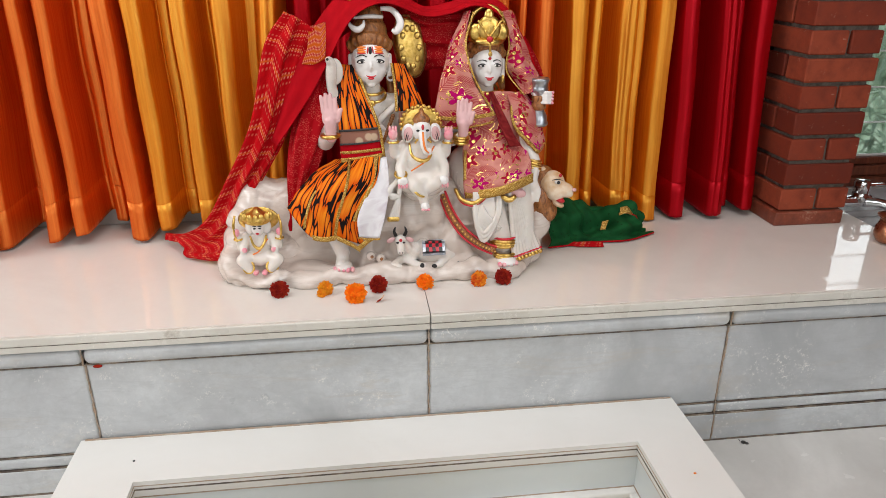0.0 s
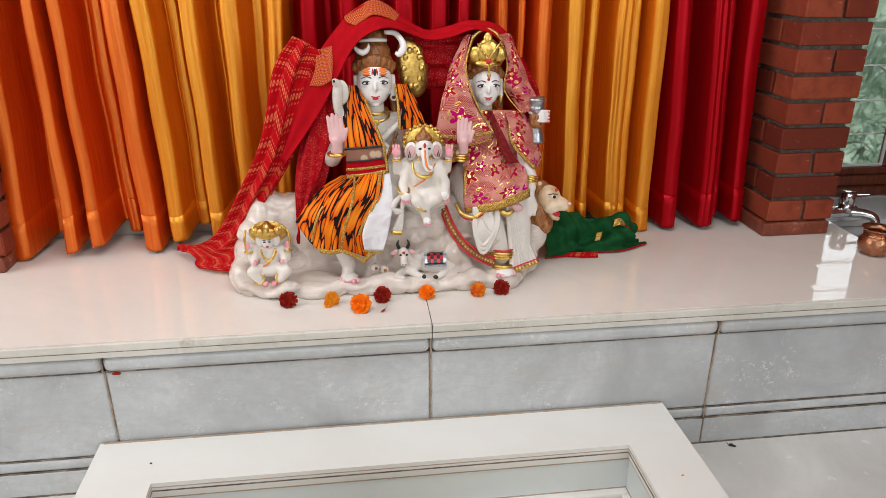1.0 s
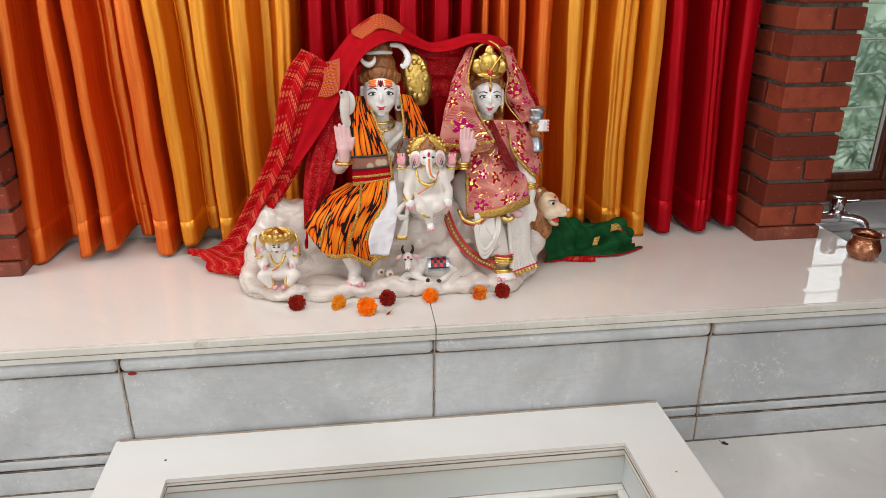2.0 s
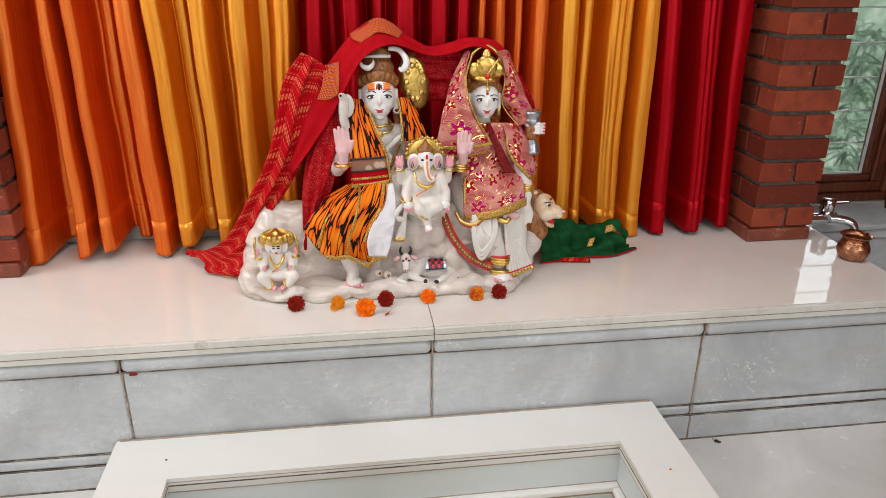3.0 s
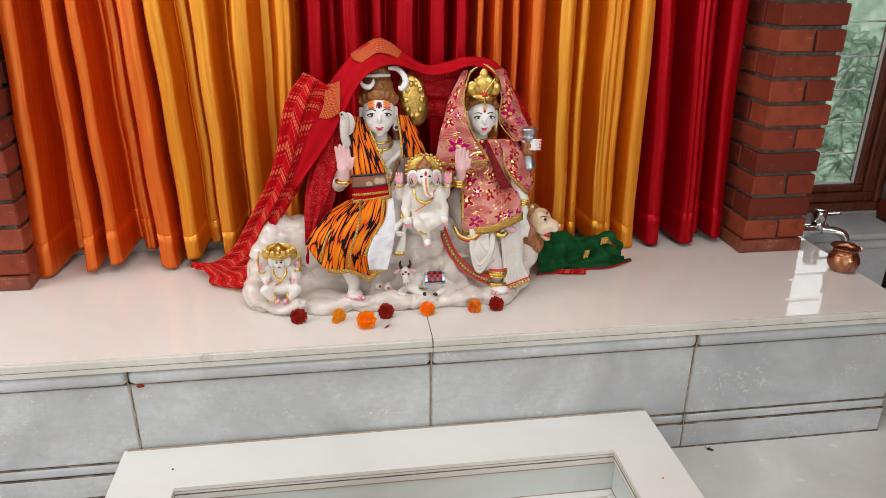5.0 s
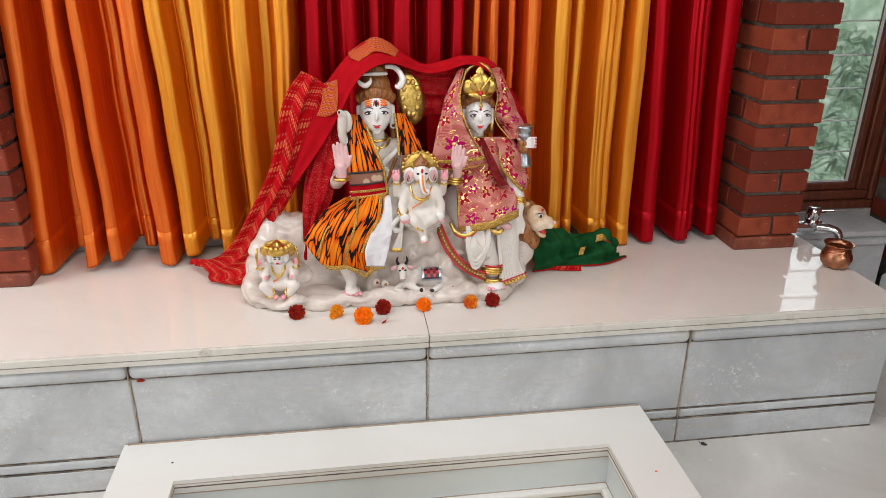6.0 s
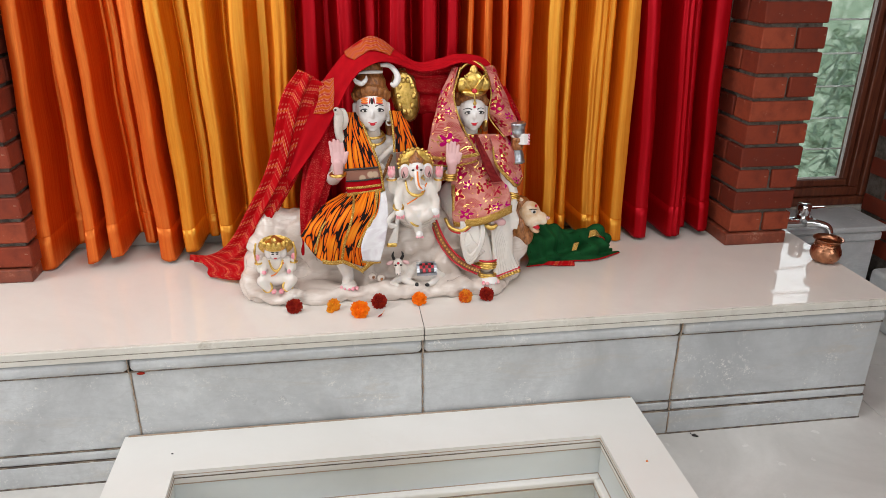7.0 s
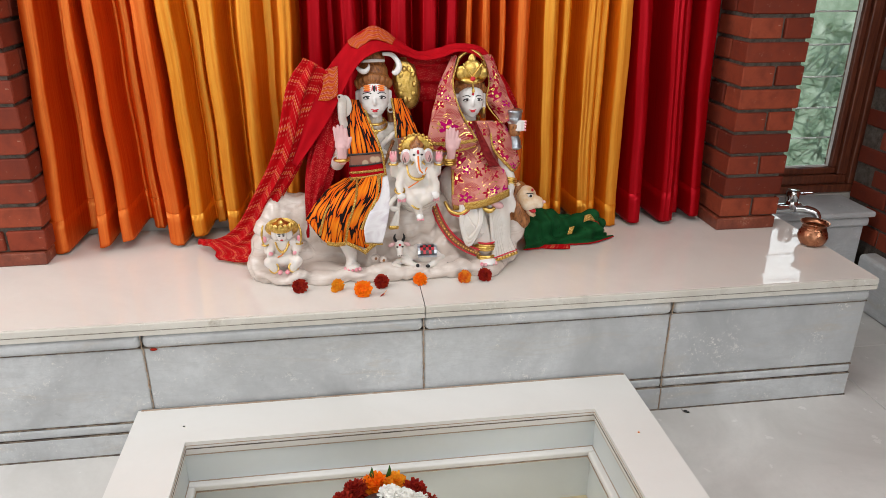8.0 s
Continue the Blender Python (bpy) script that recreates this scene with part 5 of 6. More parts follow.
for k in range(5):
    t = k / 4
    add(tube([(-0.105 - 0.008 * t, 1.545, 0.785, 0.006), (-0.135 - 0.012 * t, 1.535, 0.765 - 0.012 * t, 0.008), (-0.150 + 0.010 * t, 1.530, 0.742 - 0.010 * t, 0.008), (-0.125 + 0.008 * t, 1.530, 0.735, 0.006)], 16, 8), S_MARBLE)
    add(tube([(-0.112 - 0.006 * t, 1.540, 0.765, 0.006), (-0.128 + 0.006 * t, 1.530, 0.715, 0.007), (-0.148 + 0.022 * t, 1.525, 0.672, 0.006)], 14, 8), S_MARBLE)
    add(ball((-0.149 + 0.022 * t, 1.523, 0.670), (0.007, 0.007, 0.008)), S_GOLD)

# small seated figure on the rock
body = [E((-0.512, 1.535, 0.605), (0.032, 0.025, 0.042)), E((-0.512, 1.530, 0.570), (0.045, 0.03, 0.025)), E((-0.512, 1.537, 0.632), (0.036, 0.022, 0.016))]
for s in (-1, 1):
    body += capsule([(-0.512 + s * 0.036, 1.535, 0.632, 0.013), (-0.512 + s * 0.052, 1.525, 0.605, 0.012), (-0.512 + s * 0.056, 1.520, 0.638, 0.009)])
    body += capsule([(-0.512 + s * 0.02, 1.525, 0.575, 0.018), (-0.512 + s * 0.048, 1.505, 0.572, 0.018), (-0.512 + s * 0.030, 1.500, 0.548, 0.013)])
    body += capsule([(-0.512 + s * 0.034, 1.53, 0.625, 0.011), (-0.512 + s * 0.044, 1.508, 0.600, 0.010)])
body += capsule([(-0.512, 1.535, 0.635, 0.011), (-0.512, 1.53, 0.655, 0.011)])
add(melt(body, 0.0036, 3), S_MARBLE)
for s in (-1, 1):
    add(ball((-0.512 + s * 0.057, 1.515, 0.650), (0.008, 0.006, 0.012)), S_PINK)
    bangle((-0.512 + s * 0.056, 1.520, 0.630), 0.010, 0.003)
    add(tube([(-0.512 + s * 0.058, 1.515, 0.625, 0.003), (-0.512 + s * 0.064, 1.512, 0.665, 0.004), (-0.512 + s * 0.058, 1.518, 0.700, 0.003)], 10, 6), S_GOLD)
    bangle((-0.512 + s * 0.032, 1.500, 0.552), 0.016, 0.003, (60, s * 40, 0))
    add(ball((-0.512 + s * 0.012, 1.490, 0.540), (0.008, 0.014, 0.007)), S_PINK)
    add(ball((-0.512 + s * 0.040, 1.504, 0.602), (0.008, 0.006, 0.008)), S_PINK)
add(ball((-0.512, 1.523, 0.662), (0.020, 0.021, 0.024)), S_SKIN)
for s in (-1, 1):
    add(ball((-0.512 + s * 0.022, 1.530, 0.661), (0.014, 0.017, 0.020)), S_SKIN)
    add(ball((-0.512 + s * 0.007, 1.5030, 0.665), (0.0042, 0.002, 0.0022)), S_BLACK)
    add(ball((-0.512 + s * 0.007, 1.5040, 0.671), (0.006, 0.002, 0.0011)), S_BLACK)
add(ball((-0.512, 1.5030, 0.650), (0.0052, 0.003, 0.0026)), S_RED)
add(lathe([(0.030, 0.0), (0.036, 0.004), (0.034, 0.009), (0.041, 0.018), (0.030, 0.024), (0.022, 0.027), (0.012, 0.036), (0.004, 0.044)], 18, (-0.512, 1.528, 0.675)), S_GOLD)
for k in range(7):
    a = math.radians(200 + 140 * k / 6)
    add(ball((-0.512 + 0.040 * math.cos(a), 1.528 + 0.036 * math.sin(a), 0.697), (0.008, 0.004, 0.012)), S_GOLD)
add(ball((-0.512, 1.552, 0.676), (0.056, 0.006, 0.036)), S_GOLD)
add(tube([(-0.534, 1.515, 0.640, 0.003), (-0.526, 1.505, 0.618, 0.0035), (-0.512, 1.503, 0.606, 0.005), (-0.498, 1.505, 0.618, 0.0035), (-0.490, 1.515, 0.640, 0.003)], 16, 8), S_GOLD)
add(tube([(-0.488, 1.515, 0.630, 0.002), (-0.512, 1.507, 0.598, 0.002), (-0.530, 1.506, 0.588, 0.002)], 8, 6), S_ORANGE)

# resting bull
body = [E((-0.020, 1.555, 0.552), (0.062, 0.035, 0.036)), E((-0.085, 1.545, 0.560), (0.028, 0.026, 0.030)), E((0.025, 1.56, 0.55), (0.03, 0.03, 0.036)), E((-0.05, 1.55, 0.578), (0.022, 0.02, 0.018))]
body += capsule([(-0.095, 1.54, 0.570, 0.020), (-0.115, 1.525, 0.595, 0.017)])
body += [E((-0.120, 1.517, 0.605), (0.017, 0.018, 0.019)), E((-0.120, 1.503, 0.590), (0.012, 0.013, 0.016)), E((-0.120, 1.497, 0.579), (0.0115, 0.010, 0.008))]
body += capsule([(-0.10, 1.53, 0.54, 0.013), (-0.07, 1.505, 0.532, 0.011), (-0.055, 1.498, 0.533, 0.009)])
body += capsule([(0.02, 1.545, 0.54, 0.016), (-0.005, 1.510, 0.532, 0.011), (-0.018, 1.503, 0.530, 0.009)])
body += capsule([(-0.12, 1.53, 0.54, 0.013), (-0.145, 1.510, 0.532, 0.011), (-0.125, 1.500, 0.532, 0.009)])
add(melt(body, 0.0036, 3), S_MARBLE)
for s in (-1, 1):
    add(tube([(-0.120 + s * 0.012, 1.52, 0.620, 0.0055), (-0.120 + s * 0.017, 1.518, 0.634, 0.0045), (-0.120 + s * 0.013, 1.517, 0.648, 0.0015)], 8, 8), S_BLACK)
    add(ball((-0.120 + s * 0.027, 1.52, 0.607), (0.013, 0.004, 0.007), (0, s * 25, 0)), S_ROSE)
    add(ball((-0.120 + s * 0.009, 1.501, 0.606), (0.0042, 0.003, 0.003)), S_BLACK)
    add(ball((-0.120 + s * 0.004, 1.488, 0.580), (0.0018, 0.002, 0.0018)), S_BLACK)
add(ball((-0.120, 1.4985, 0.614), (0.0045, 0.003, 0.0045)), S_RED)
add(ball((-0.060, 1.494, 0.534), (0.007, 0.006, 0.009)), S_BLACK)
add(ball((-0.024, 1.499, 0.530), (0.009, 0.006, 0.006)), S_BLACK)
add(ball((0.046, 1.520, 0.520), (0.008, 0.007, 0.012), (0, 20, 0)), S_BLACK)
# its chequered saddle cloth
for i in range(7):
    for k in range(5):
        edge = i in (0, 6) or k in (0, 4)
        a = 0.35 + 0.30 * k
        y, z = 1.557 - 0.040 * math.cos(a - 0.25), 0.548 + 0.046 * math.sin(a + 0.12) - 0.006
        tile = box(-0.0047, -0.0015, -0.0068, 0.0047, 0.0015, 0.0068, 0.0006, 1)
        bmesh.ops.transform(tile, matrix=pose(-0.052 + 0.0095 * i, y - 0.002, z, math.degrees(a) - 78, 0, 0), verts=tile.verts)
        add(tile, S_SILVER if edge else (S_RED if (i + k) % 2 else S_BLACK))

# lion
main, statue = statue, bmesh.new()
mane = [E((0.322, 1.668, 0.690), (0.042, 0.045, 0.060)), E((0.315, 1.66, 0.650), (0.035, 0.04, 0.045)), E((0.325, 1.665, 0.735), (0.032, 0.035, 0.028)), E((0.335, 1.640, 0.645), (0.030, 0.030, 0.035)), E((0.320, 1.635, 0.670), (0.026, 0.026, 0.040))]
for k in range(16):
    a = rng.uniform(0, math.tau)
    mane.append(E((0.318 + 0.032 * math.cos(a), 1.650 + rng.uniform(-0.02, 0.02), 0.685 + 0.055 * math.sin(a)), (0.014, 0.014, 0.02), (0, rng.uniform(-40, 40), 0)))
add(melt(mane, 0.004, 2), S_HAIR)
lion = [E((0.347, 1.640, 0.720), (0.034, 0.034, 0.034)), E((0.374, 1.620, 0.706), (0.026, 0.022, 0.020)), E((0.352, 1.622, 0.700), (0.026, 0.024, 0.022)), E((0.385, 1.616, 0.700), (0.014, 0.016, 0.014)), E((0.362, 1.624, 0.668), (0.018, 0.018, 0.009), (0, 25, 0)), E((0.322, 1.648, 0.752), (0.010, 0.008, 0.012))]
add(melt(lion, 0.0035, 3), S_TAN)
add(ball((0.362, 1.618, 0.682), (0.016, 0.015, 0.008), (0, 25, 0)), S_RED)
add(ball((0.397, 1.606, 0.710), (0.006, 0.006, 0.005)), S_ROSE)
add(ball((0.352, 1.606, 0.732), (0.0085, 0.004, 0.0055), (0, 15, 0)), S_SKIN)
add(ball((0.353, 1.603, 0.732), (0.0045, 0.003, 0.0045)), S_BLACK)
add(tube([(0.338, 1.609, 0.737, 0.0010), (0.350, 1.603, 0.741, 0.0013), (0.364, 1.605, 0.737, 0.0008)], 8, 6), S_BLACK)
add(ball((0.360, 1.612, 0.748), (0.004, 0.003, 0.005)), S_RED)
bmesh.ops.transform(statue, matrix=Matrix.Translation((0.335, 1.655, 0.70)) @ Matrix.Scale(1.15, 4) @ Matrix.Translation((-0.335, -1.655, -0.70)), verts=statue.verts)
statue = join(main, statue)
# small skulls carved on the rock
for x, z in ((-0.205, 0.560), (-0.178, 0.552)):
    add(ball((x, 1.525, z), (0.014, 0.012, 0.013)), S_ROCK)
    add(ball((x + 0.003, 1.514, z + 0.001), (0.005, 0.004, 0.005)), S_HAIR)

ob = part("statue", statue, SLOTS)
tagged(ob, "painted white marble statue group of seated deities on a rock", "statue")


# ---- cloths draped on the statue ----
def strip(name, line, down, mat, parent, n=40, label=""):
    """A narrow band along a line of points, reaching `down` from it."""
    d = np.array(down, float)
    rows = [[tuple(np.array(p) + d * k) for p in line] for k in (0.0, 0.5, 1.0)]
    return part(name, cloth(rows, n, 3, thick=0.0025), mat, parent, label)


def folds(a, f1, b, f2, seed):
    def fold(u, v):
        return a * math.sin(math.tau * (f1 * v + 0.35 * math.sin(3 * u + seed))) + b * math.sin(math.tau * (f2 * v - 0.5 * u) + seed)
    return fold


shawl = thing("red_shawl", "red tie-dyed cotton shawl draped over both statue heads", "shawl")
tail = [[(-0.400, 1.650, 1.215), (-0.462, 1.650, 1.130), (-0.520, 1.662, 0.920), (-0.612, 1.690, 0.745), (-0.695, 1.760, 0.610), (-0.790, 1.850, 0.530), (-0.865, 1.905, 0.505)],
        [(-0.380, 1.630, 1.210), (-0.430, 1.625, 1.100), (-0.490, 1.640, 0.900), (-0.575, 1.670, 0.740), (-0.650, 1.715, 0.610), (-0.740, 1.775, 0.540), (-0.840, 1.850, 0.525)],
        [(-0.345, 1.640, 1.185), (-0.390, 1.640, 1.080), (-0.455, 1.655, 0.890), (-0.545, 1.665, 0.740), (-0.615, 1.690, 0.610), (-0.690, 1.720, 0.535), (-0.800, 1.790, 0.530)],
        [(-0.320, 1.660, 1.165), (-0.350, 1.660, 1.060), (-0.425, 1.670, 0.880), (-0.510, 1.670, 0.740), (-0.585, 1.680, 0.620), (-0.645, 1.665, 0.515), (-0.760, 1.735, 0.492)]]
part("printed_tail", cloth(tail, 90, 34, folds(0.008, 2.6, 0.004, 5, 1), 0.003), M_SHAWL, shawl, "red cloth with dotted orange bands")
over = [[(-0.450, 1.720, 0.860), (-0.380, 1.780, 1.000), (-0.300, 1.820, 1.100), (-0.220, 1.830, 1.160), (-0.150, 1.840, 1.160), (-0.080, 1.840, 1.120), (-0.020, 1.840, 1.080), (0.050, 1.840, 1.090), (0.110, 1.840, 1.100), (0.190, 1.840, 1.080), (0.260, 1.830, 0.980), (0.320, 1.800, 0.860)],
        [(-0.460, 1.690, 0.870), (-0.385, 1.700, 1.070), (-0.315, 1.740, 1.165), (-0.240, 1.755, 1.240), (-0.172, 1.765, 1.278), (-0.100, 1.765, 1.245), (-0.030, 1.770, 1.205), (0.045, 1.765, 1.215), (0.105, 1.760, 1.228), (0.195, 1.765, 1.205), (0.265, 1.770, 1.110), (0.325, 1.760, 0.990)],
        [(-0.468, 1.665, 0.875), (-0.400, 1.652, 1.075), (-0.335, 1.665, 1.170), (-0.254, 1.690, 1.262), (-0.180, 1.700, 1.300), (-0.107, 1.705, 1.262), (-0.030, 1.715, 1.220), (0.040, 1.712, 1.230), (0.100, 1.705, 1.245), (0.190, 1.715, 1.228), (0.252, 1.735, 1.145), (0.322, 1.740, 1.035)],
        [(-0.462, 1.645, 0.870), (-0.375, 1.632, 1.045), (-0.315, 1.635, 1.130), (-0.248, 1.655, 1.222), (-0.187, 1.660, 1.262), (-0.118, 1.672, 1.250), (-0.030, 1.700, 1.212), (0.040, 1.690, 1.218), (0.105, 1.678, 1.238), (0.185, 1.690, 1.215), (0.243, 1.715, 1.138), (0.312, 1.725, 1.035)],
        [(-0.452, 1.635, 0.860), (-0.350, 1.625, 1.000), (-0.298, 1.625, 1.090), (-0.245, 1.633, 1.180), (-0.198, 1.637, 1.222), (-0.132, 1.655, 1.236), (-0.030, 1.690, 1.200), (0.040, 1.678, 1.206), (0.110, 1.665, 1.228), (0.180, 1.675, 1.200), (0.235, 1.700, 1.128), (0.302, 1.708, 1.038)]]
part("plain_hood", cloth(over, 120, 44, folds(0.0022, 2.0, 0.0018, 3.4, 2), 0.003), M_PLAINRED, shawl, "plain red cotton hood of the shawl")
patch = [[(-0.262, 1.700, 1.262), (-0.215, 1.705, 1.293), (-0.178, 1.706, 1.308), (-0.140, 1.708, 1.294), (-0.105, 1.710, 1.266)],
         [(-0.256, 1.672, 1.252), (-0.213, 1.676, 1.280), (-0.180, 1.678, 1.292), (-0.144, 1.682, 1.282), (-0.112, 1.690, 1.262)],
         [(-0.232, 1.655, 1.243), (-0.205, 1.655, 1.260), (-0.182, 1.657, 1.272), (-0.150, 1.663, 1.266), (-0.120, 1.670, 1.253)]]
part("printed_corner", cloth(patch, 30, 14, thick=0.003), M_CORNER, shawl, "dotted orange corner of the shawl")
patch = [[(-0.345, 1.648, 1.180), (-0.318, 1.652, 1.185), (-0.300, 1.655, 1.190)], [(-0.350, 1.628, 1.130), (-0.325, 1.624, 1.130), (-0.300, 1.630, 1.150)], [(-0.368, 1.628, 1.085), (-0.335, 1.620, 1.085), (-0.305, 1.618, 1.100)]]
part("printed_corner", cloth(patch, 20, 20, thick=0.003), M_CORNER, shawl)

veil = thing("flowered_veil", "dark red flowered veil hanging under the shawl", "veil")
part("veil_drop", cloth([[(-0.330, 1.690, 1.090), (-0.405, 1.660, 0.930), (-0.430, 1.640, 0.800), (-0.428, 1.630, 0.670)], [(-0.300, 1.665, 1.090), (-0.350, 1.635, 0.930), (-0.385, 1.625, 0.800), (-0.420, 1.615, 0.665)], [(-0.272, 1.690, 1.090), (-0.298, 1.665, 0.940), (-0.335, 1.655, 0.820), (-0.408, 1.625, 0.660)]], 50, 30, folds(0.006, 2.2, 0.003, 4, 4), 0.003), M_LACE, veil)
part("veil_middle", cloth([[(-0.090, 1.775, 1.230), (-0.020, 1.745, 1.195), (0.050, 1.740, 1.200), (0.100, 1.740, 1.210)], [(-0.080, 1.790, 1.150), (-0.020, 1.755, 1.135), (0.045, 1.735, 1.140), (0.090, 1.745, 1.150)], [(-0.070, 1.800, 1.050), (-0.020, 1.785, 1.040), (0.020, 1.770, 1.050), (0.060, 1.770, 1.060)]], 40, 26, folds(0.007, 3, 0.003, 5, 1), 0.003), M_LACE, veil)
part("veil_side", cloth([[(0.250, 1.740, 1.140), (0.300, 1.735, 1.050), (0.318, 1.735, 0.960), (0.312, 1.735, 0.850)], [(0.265, 1.725, 1.140), (0.316, 1.720, 1.045), (0.330, 1.725, 0.960), (0.325, 1.730, 0.850)]], 40, 8, folds(0.003, 1.5, 0.002, 3, 1), 0.003), M_LACE, veil)

tiger = thing("tiger_print_garment", "orange and black tiger print cloth with gold trim", "garment")
stole = [[(-0.268, 1.690, 1.075), (-0.225, 1.685, 1.070)], [(-0.276, 1.650, 1.030), (-0.215, 1.652, 1.030)], [(-0.280, 1.622, 0.975), (-0.196, 1.628, 0.980)], [(-0.278, 1.606, 0.905), (-0.170, 1.608, 0.910)]]
part("stole_side", cloth(stole, 14, 40, folds(0.002, 1.2, 0.0015, 2, 1)), M_TIGER, tiger)
band = [[(-0.278, 1.605, 0.905), (-0.170, 1.607, 0.910)], [(-0.277, 1.598, 0.868), (-0.166, 1.600, 0.876)]]
part("stole_band", cloth(band, 14, 10), M_BROCADE, tiger, "beige brocade band")
band = [[(-0.277, 1.5975, 0.867), (-0.166, 1.5995, 0.875)], [(-0.274, 1.590, 0.824), (-0.160, 1.592, 0.836)]]
part("stole_band", cloth(band, 14, 10), M_PLAINRED, tiger, "plain red band")
strip("gold_border", [(-0.2775, 1.594, 0.850), (-0.220, 1.592, 0.853), (-0.164, 1.595, 0.858)], (0, -0.001, -0.008), M_TRIM, tiger)
strip("gold_border", [(-0.2755, 1.588, 0.832), (-0.220, 1.587, 0.836), (-0.161, 1.589, 0.844)], (0, -0.001, -0.012), M_TRIM, tiger)
strip("dark_border", [(-0.279, 1.603, 0.909), (-0.220, 1.602, 0.911), (-0.171, 1.604, 0.914)], (0, -0.0005, -0.006), M_BLACK, tiger)
strip("dark_border", [(-0.278, 1.595, 0.872), (-0.220, 1.594, 0.874), (-0.167, 1.597, 0.880)], (0, -0.0005, -0.005), M_BLACK, tiger)
strip("gold_border", [(-0.229, 1.682, 1.072), (-0.214, 1.648, 1.030), (-0.194, 1.624, 0.980), (-0.170, 1.604, 0.910), (-0.164, 1.596, 0.870), (-0.160, 1.588, 0.834)], (0.008, 0, 0), M_TRIM, tiger)
stole = [[(-0.118, 1.690, 1.075), (-0.085, 1.695, 1.070)], [(-0.112, 1.655, 1.020), (-0.060, 1.668, 1.020)], [(-0.110, 1.636, 0.950), (-0.036, 1.648, 0.952)]]
part("stole_side", cloth(stole, 14, 30, folds(0.002, 1.2, 0.0015, 2, 3)), M_TIGER, tiger)
strip("gold_border", [(-0.120, 1.687, 1.075), (-0.114, 1.652, 1.020), (-0.112, 1.633, 0.950)], (-0.007, 0, 0), M_TRIM, tiger)
part("stole_band", cloth([[(-0.110, 1.636, 0.948), (-0.036, 1.648, 0.950)], [(-0.110, 1.630, 0.915), (-0.036, 1.642, 0.920)]], 12, 8), M_BROCADE, tiger, "beige brocade band")
skirt = [[(-0.295, 1.610, 0.826), (-0.250, 1.602, 0.832), (-0.205, 1.600, 0.836), (-0.165, 1.602, 0.838)],
         [(-0.372, 1.570, 0.775), (-0.310, 1.515, 0.788), (-0.240, 1.510, 0.785), (-0.182, 1.532, 0.780)],
         [(-0.412, 1.550, 0.735), (-0.350, 1.500, 0.712), (-0.285, 1.496, 0.704), (-0.232, 1.503, 0.695)],
         [(-0.427, 1.545, 0.705), (-0.362, 1.507, 0.632), (-0.300, 1.503, 0.630), (-0.222, 1.503, 0.600)]]
part("skirt", cloth(skirt, 46, 46, folds(0.0035, 1.5, 0.0025, 2.5, 2)), M_TIGER, tiger)
strip("gold_border", [(-0.430, 1.541, 0.712), (-0.397, 1.520, 0.672), (-0.362, 1.502, 0.636)], (0.012, -0.002, -0.014), M_TRIM, tiger)
strip("gold_border", [(-0.364, 1.501, 0.640), (-0.330, 1.498, 0.634), (-0.300, 1.498, 0.638)], (0.0, -0.001, -0.014), M_TRIM, tiger)
strip("gold_border", [(-0.302, 1.498, 0.640), (-0.262, 1.497, 0.618), (-0.238, 1.497, 0.600)], (0.004, -0.001, -0.016), M_TRIM, tiger)
strip("gold_border", [(-0.242, 1.497, 0.602), (-0.218, 1.498, 0.622), (-0.200, 1.499, 0.634)], (0.006, -0.001, -0.013), M_TRIM, tiger)
strip("gold_border", [(-0.172, 1.590, 0.836), (-0.190, 1.524, 0.775), (-0.236, 1.496, 0.695), (-0.240, 1.495, 0.672)], (-0.011, -0.001, 0.0), M_TRIM, tiger)
strip("gold_border", [(-0.248, 1.592, 0.832), (-0.258, 1.500, 0.785), (-0.285, 1.488, 0.704), (-0.298, 1.495, 0.640)], (-0.008, -0.001, 0.0), M_TRIM, tiger)
strip("gold_border", [(-0.300, 1.530, 0.800), (-0.350, 1.510, 0.755), (-0.375, 1.508, 0.690), (-0.380, 1.510, 0.660)], (-0.008, 0.002, -0.004), M_TRIM, tiger)
lining = [[(-0.170, 1.585, 0.828), (-0.150, 1.580, 0.836)], [(-0.205, 1.520, 0.760), (-0.146, 1.540, 0.770)], [(-0.238, 1.490, 0.690), (-0.160, 1.505, 0.700)], [(-0.236, 1.487, 0.634), (-0.180, 1.490, 0.626)]]
part("lining", cloth(lining, 16, 30, folds(0.003, 1.0, 0.001, 2, 0)), M_LINING, tiger, "pale lavender lining")
strip("lining_edge", [(-0.240, 1.484, 0.636), (-0.210, 1.484, 0.630), (-0.178, 1.487, 0.628)], (0, 0, -0.005), M_TRIM, tiger)
part("tassel", tube([(-0.428, 1.585, 0.700, 0.0025), (-0.425, 1.575, 0.670, 0.003), (-0.428, 1.570, 0.648, 0.006), (-0.428, 1.568, 0.630, 0.004)], 12, 8), M_PLAINRED, tiger, "small red tassel")

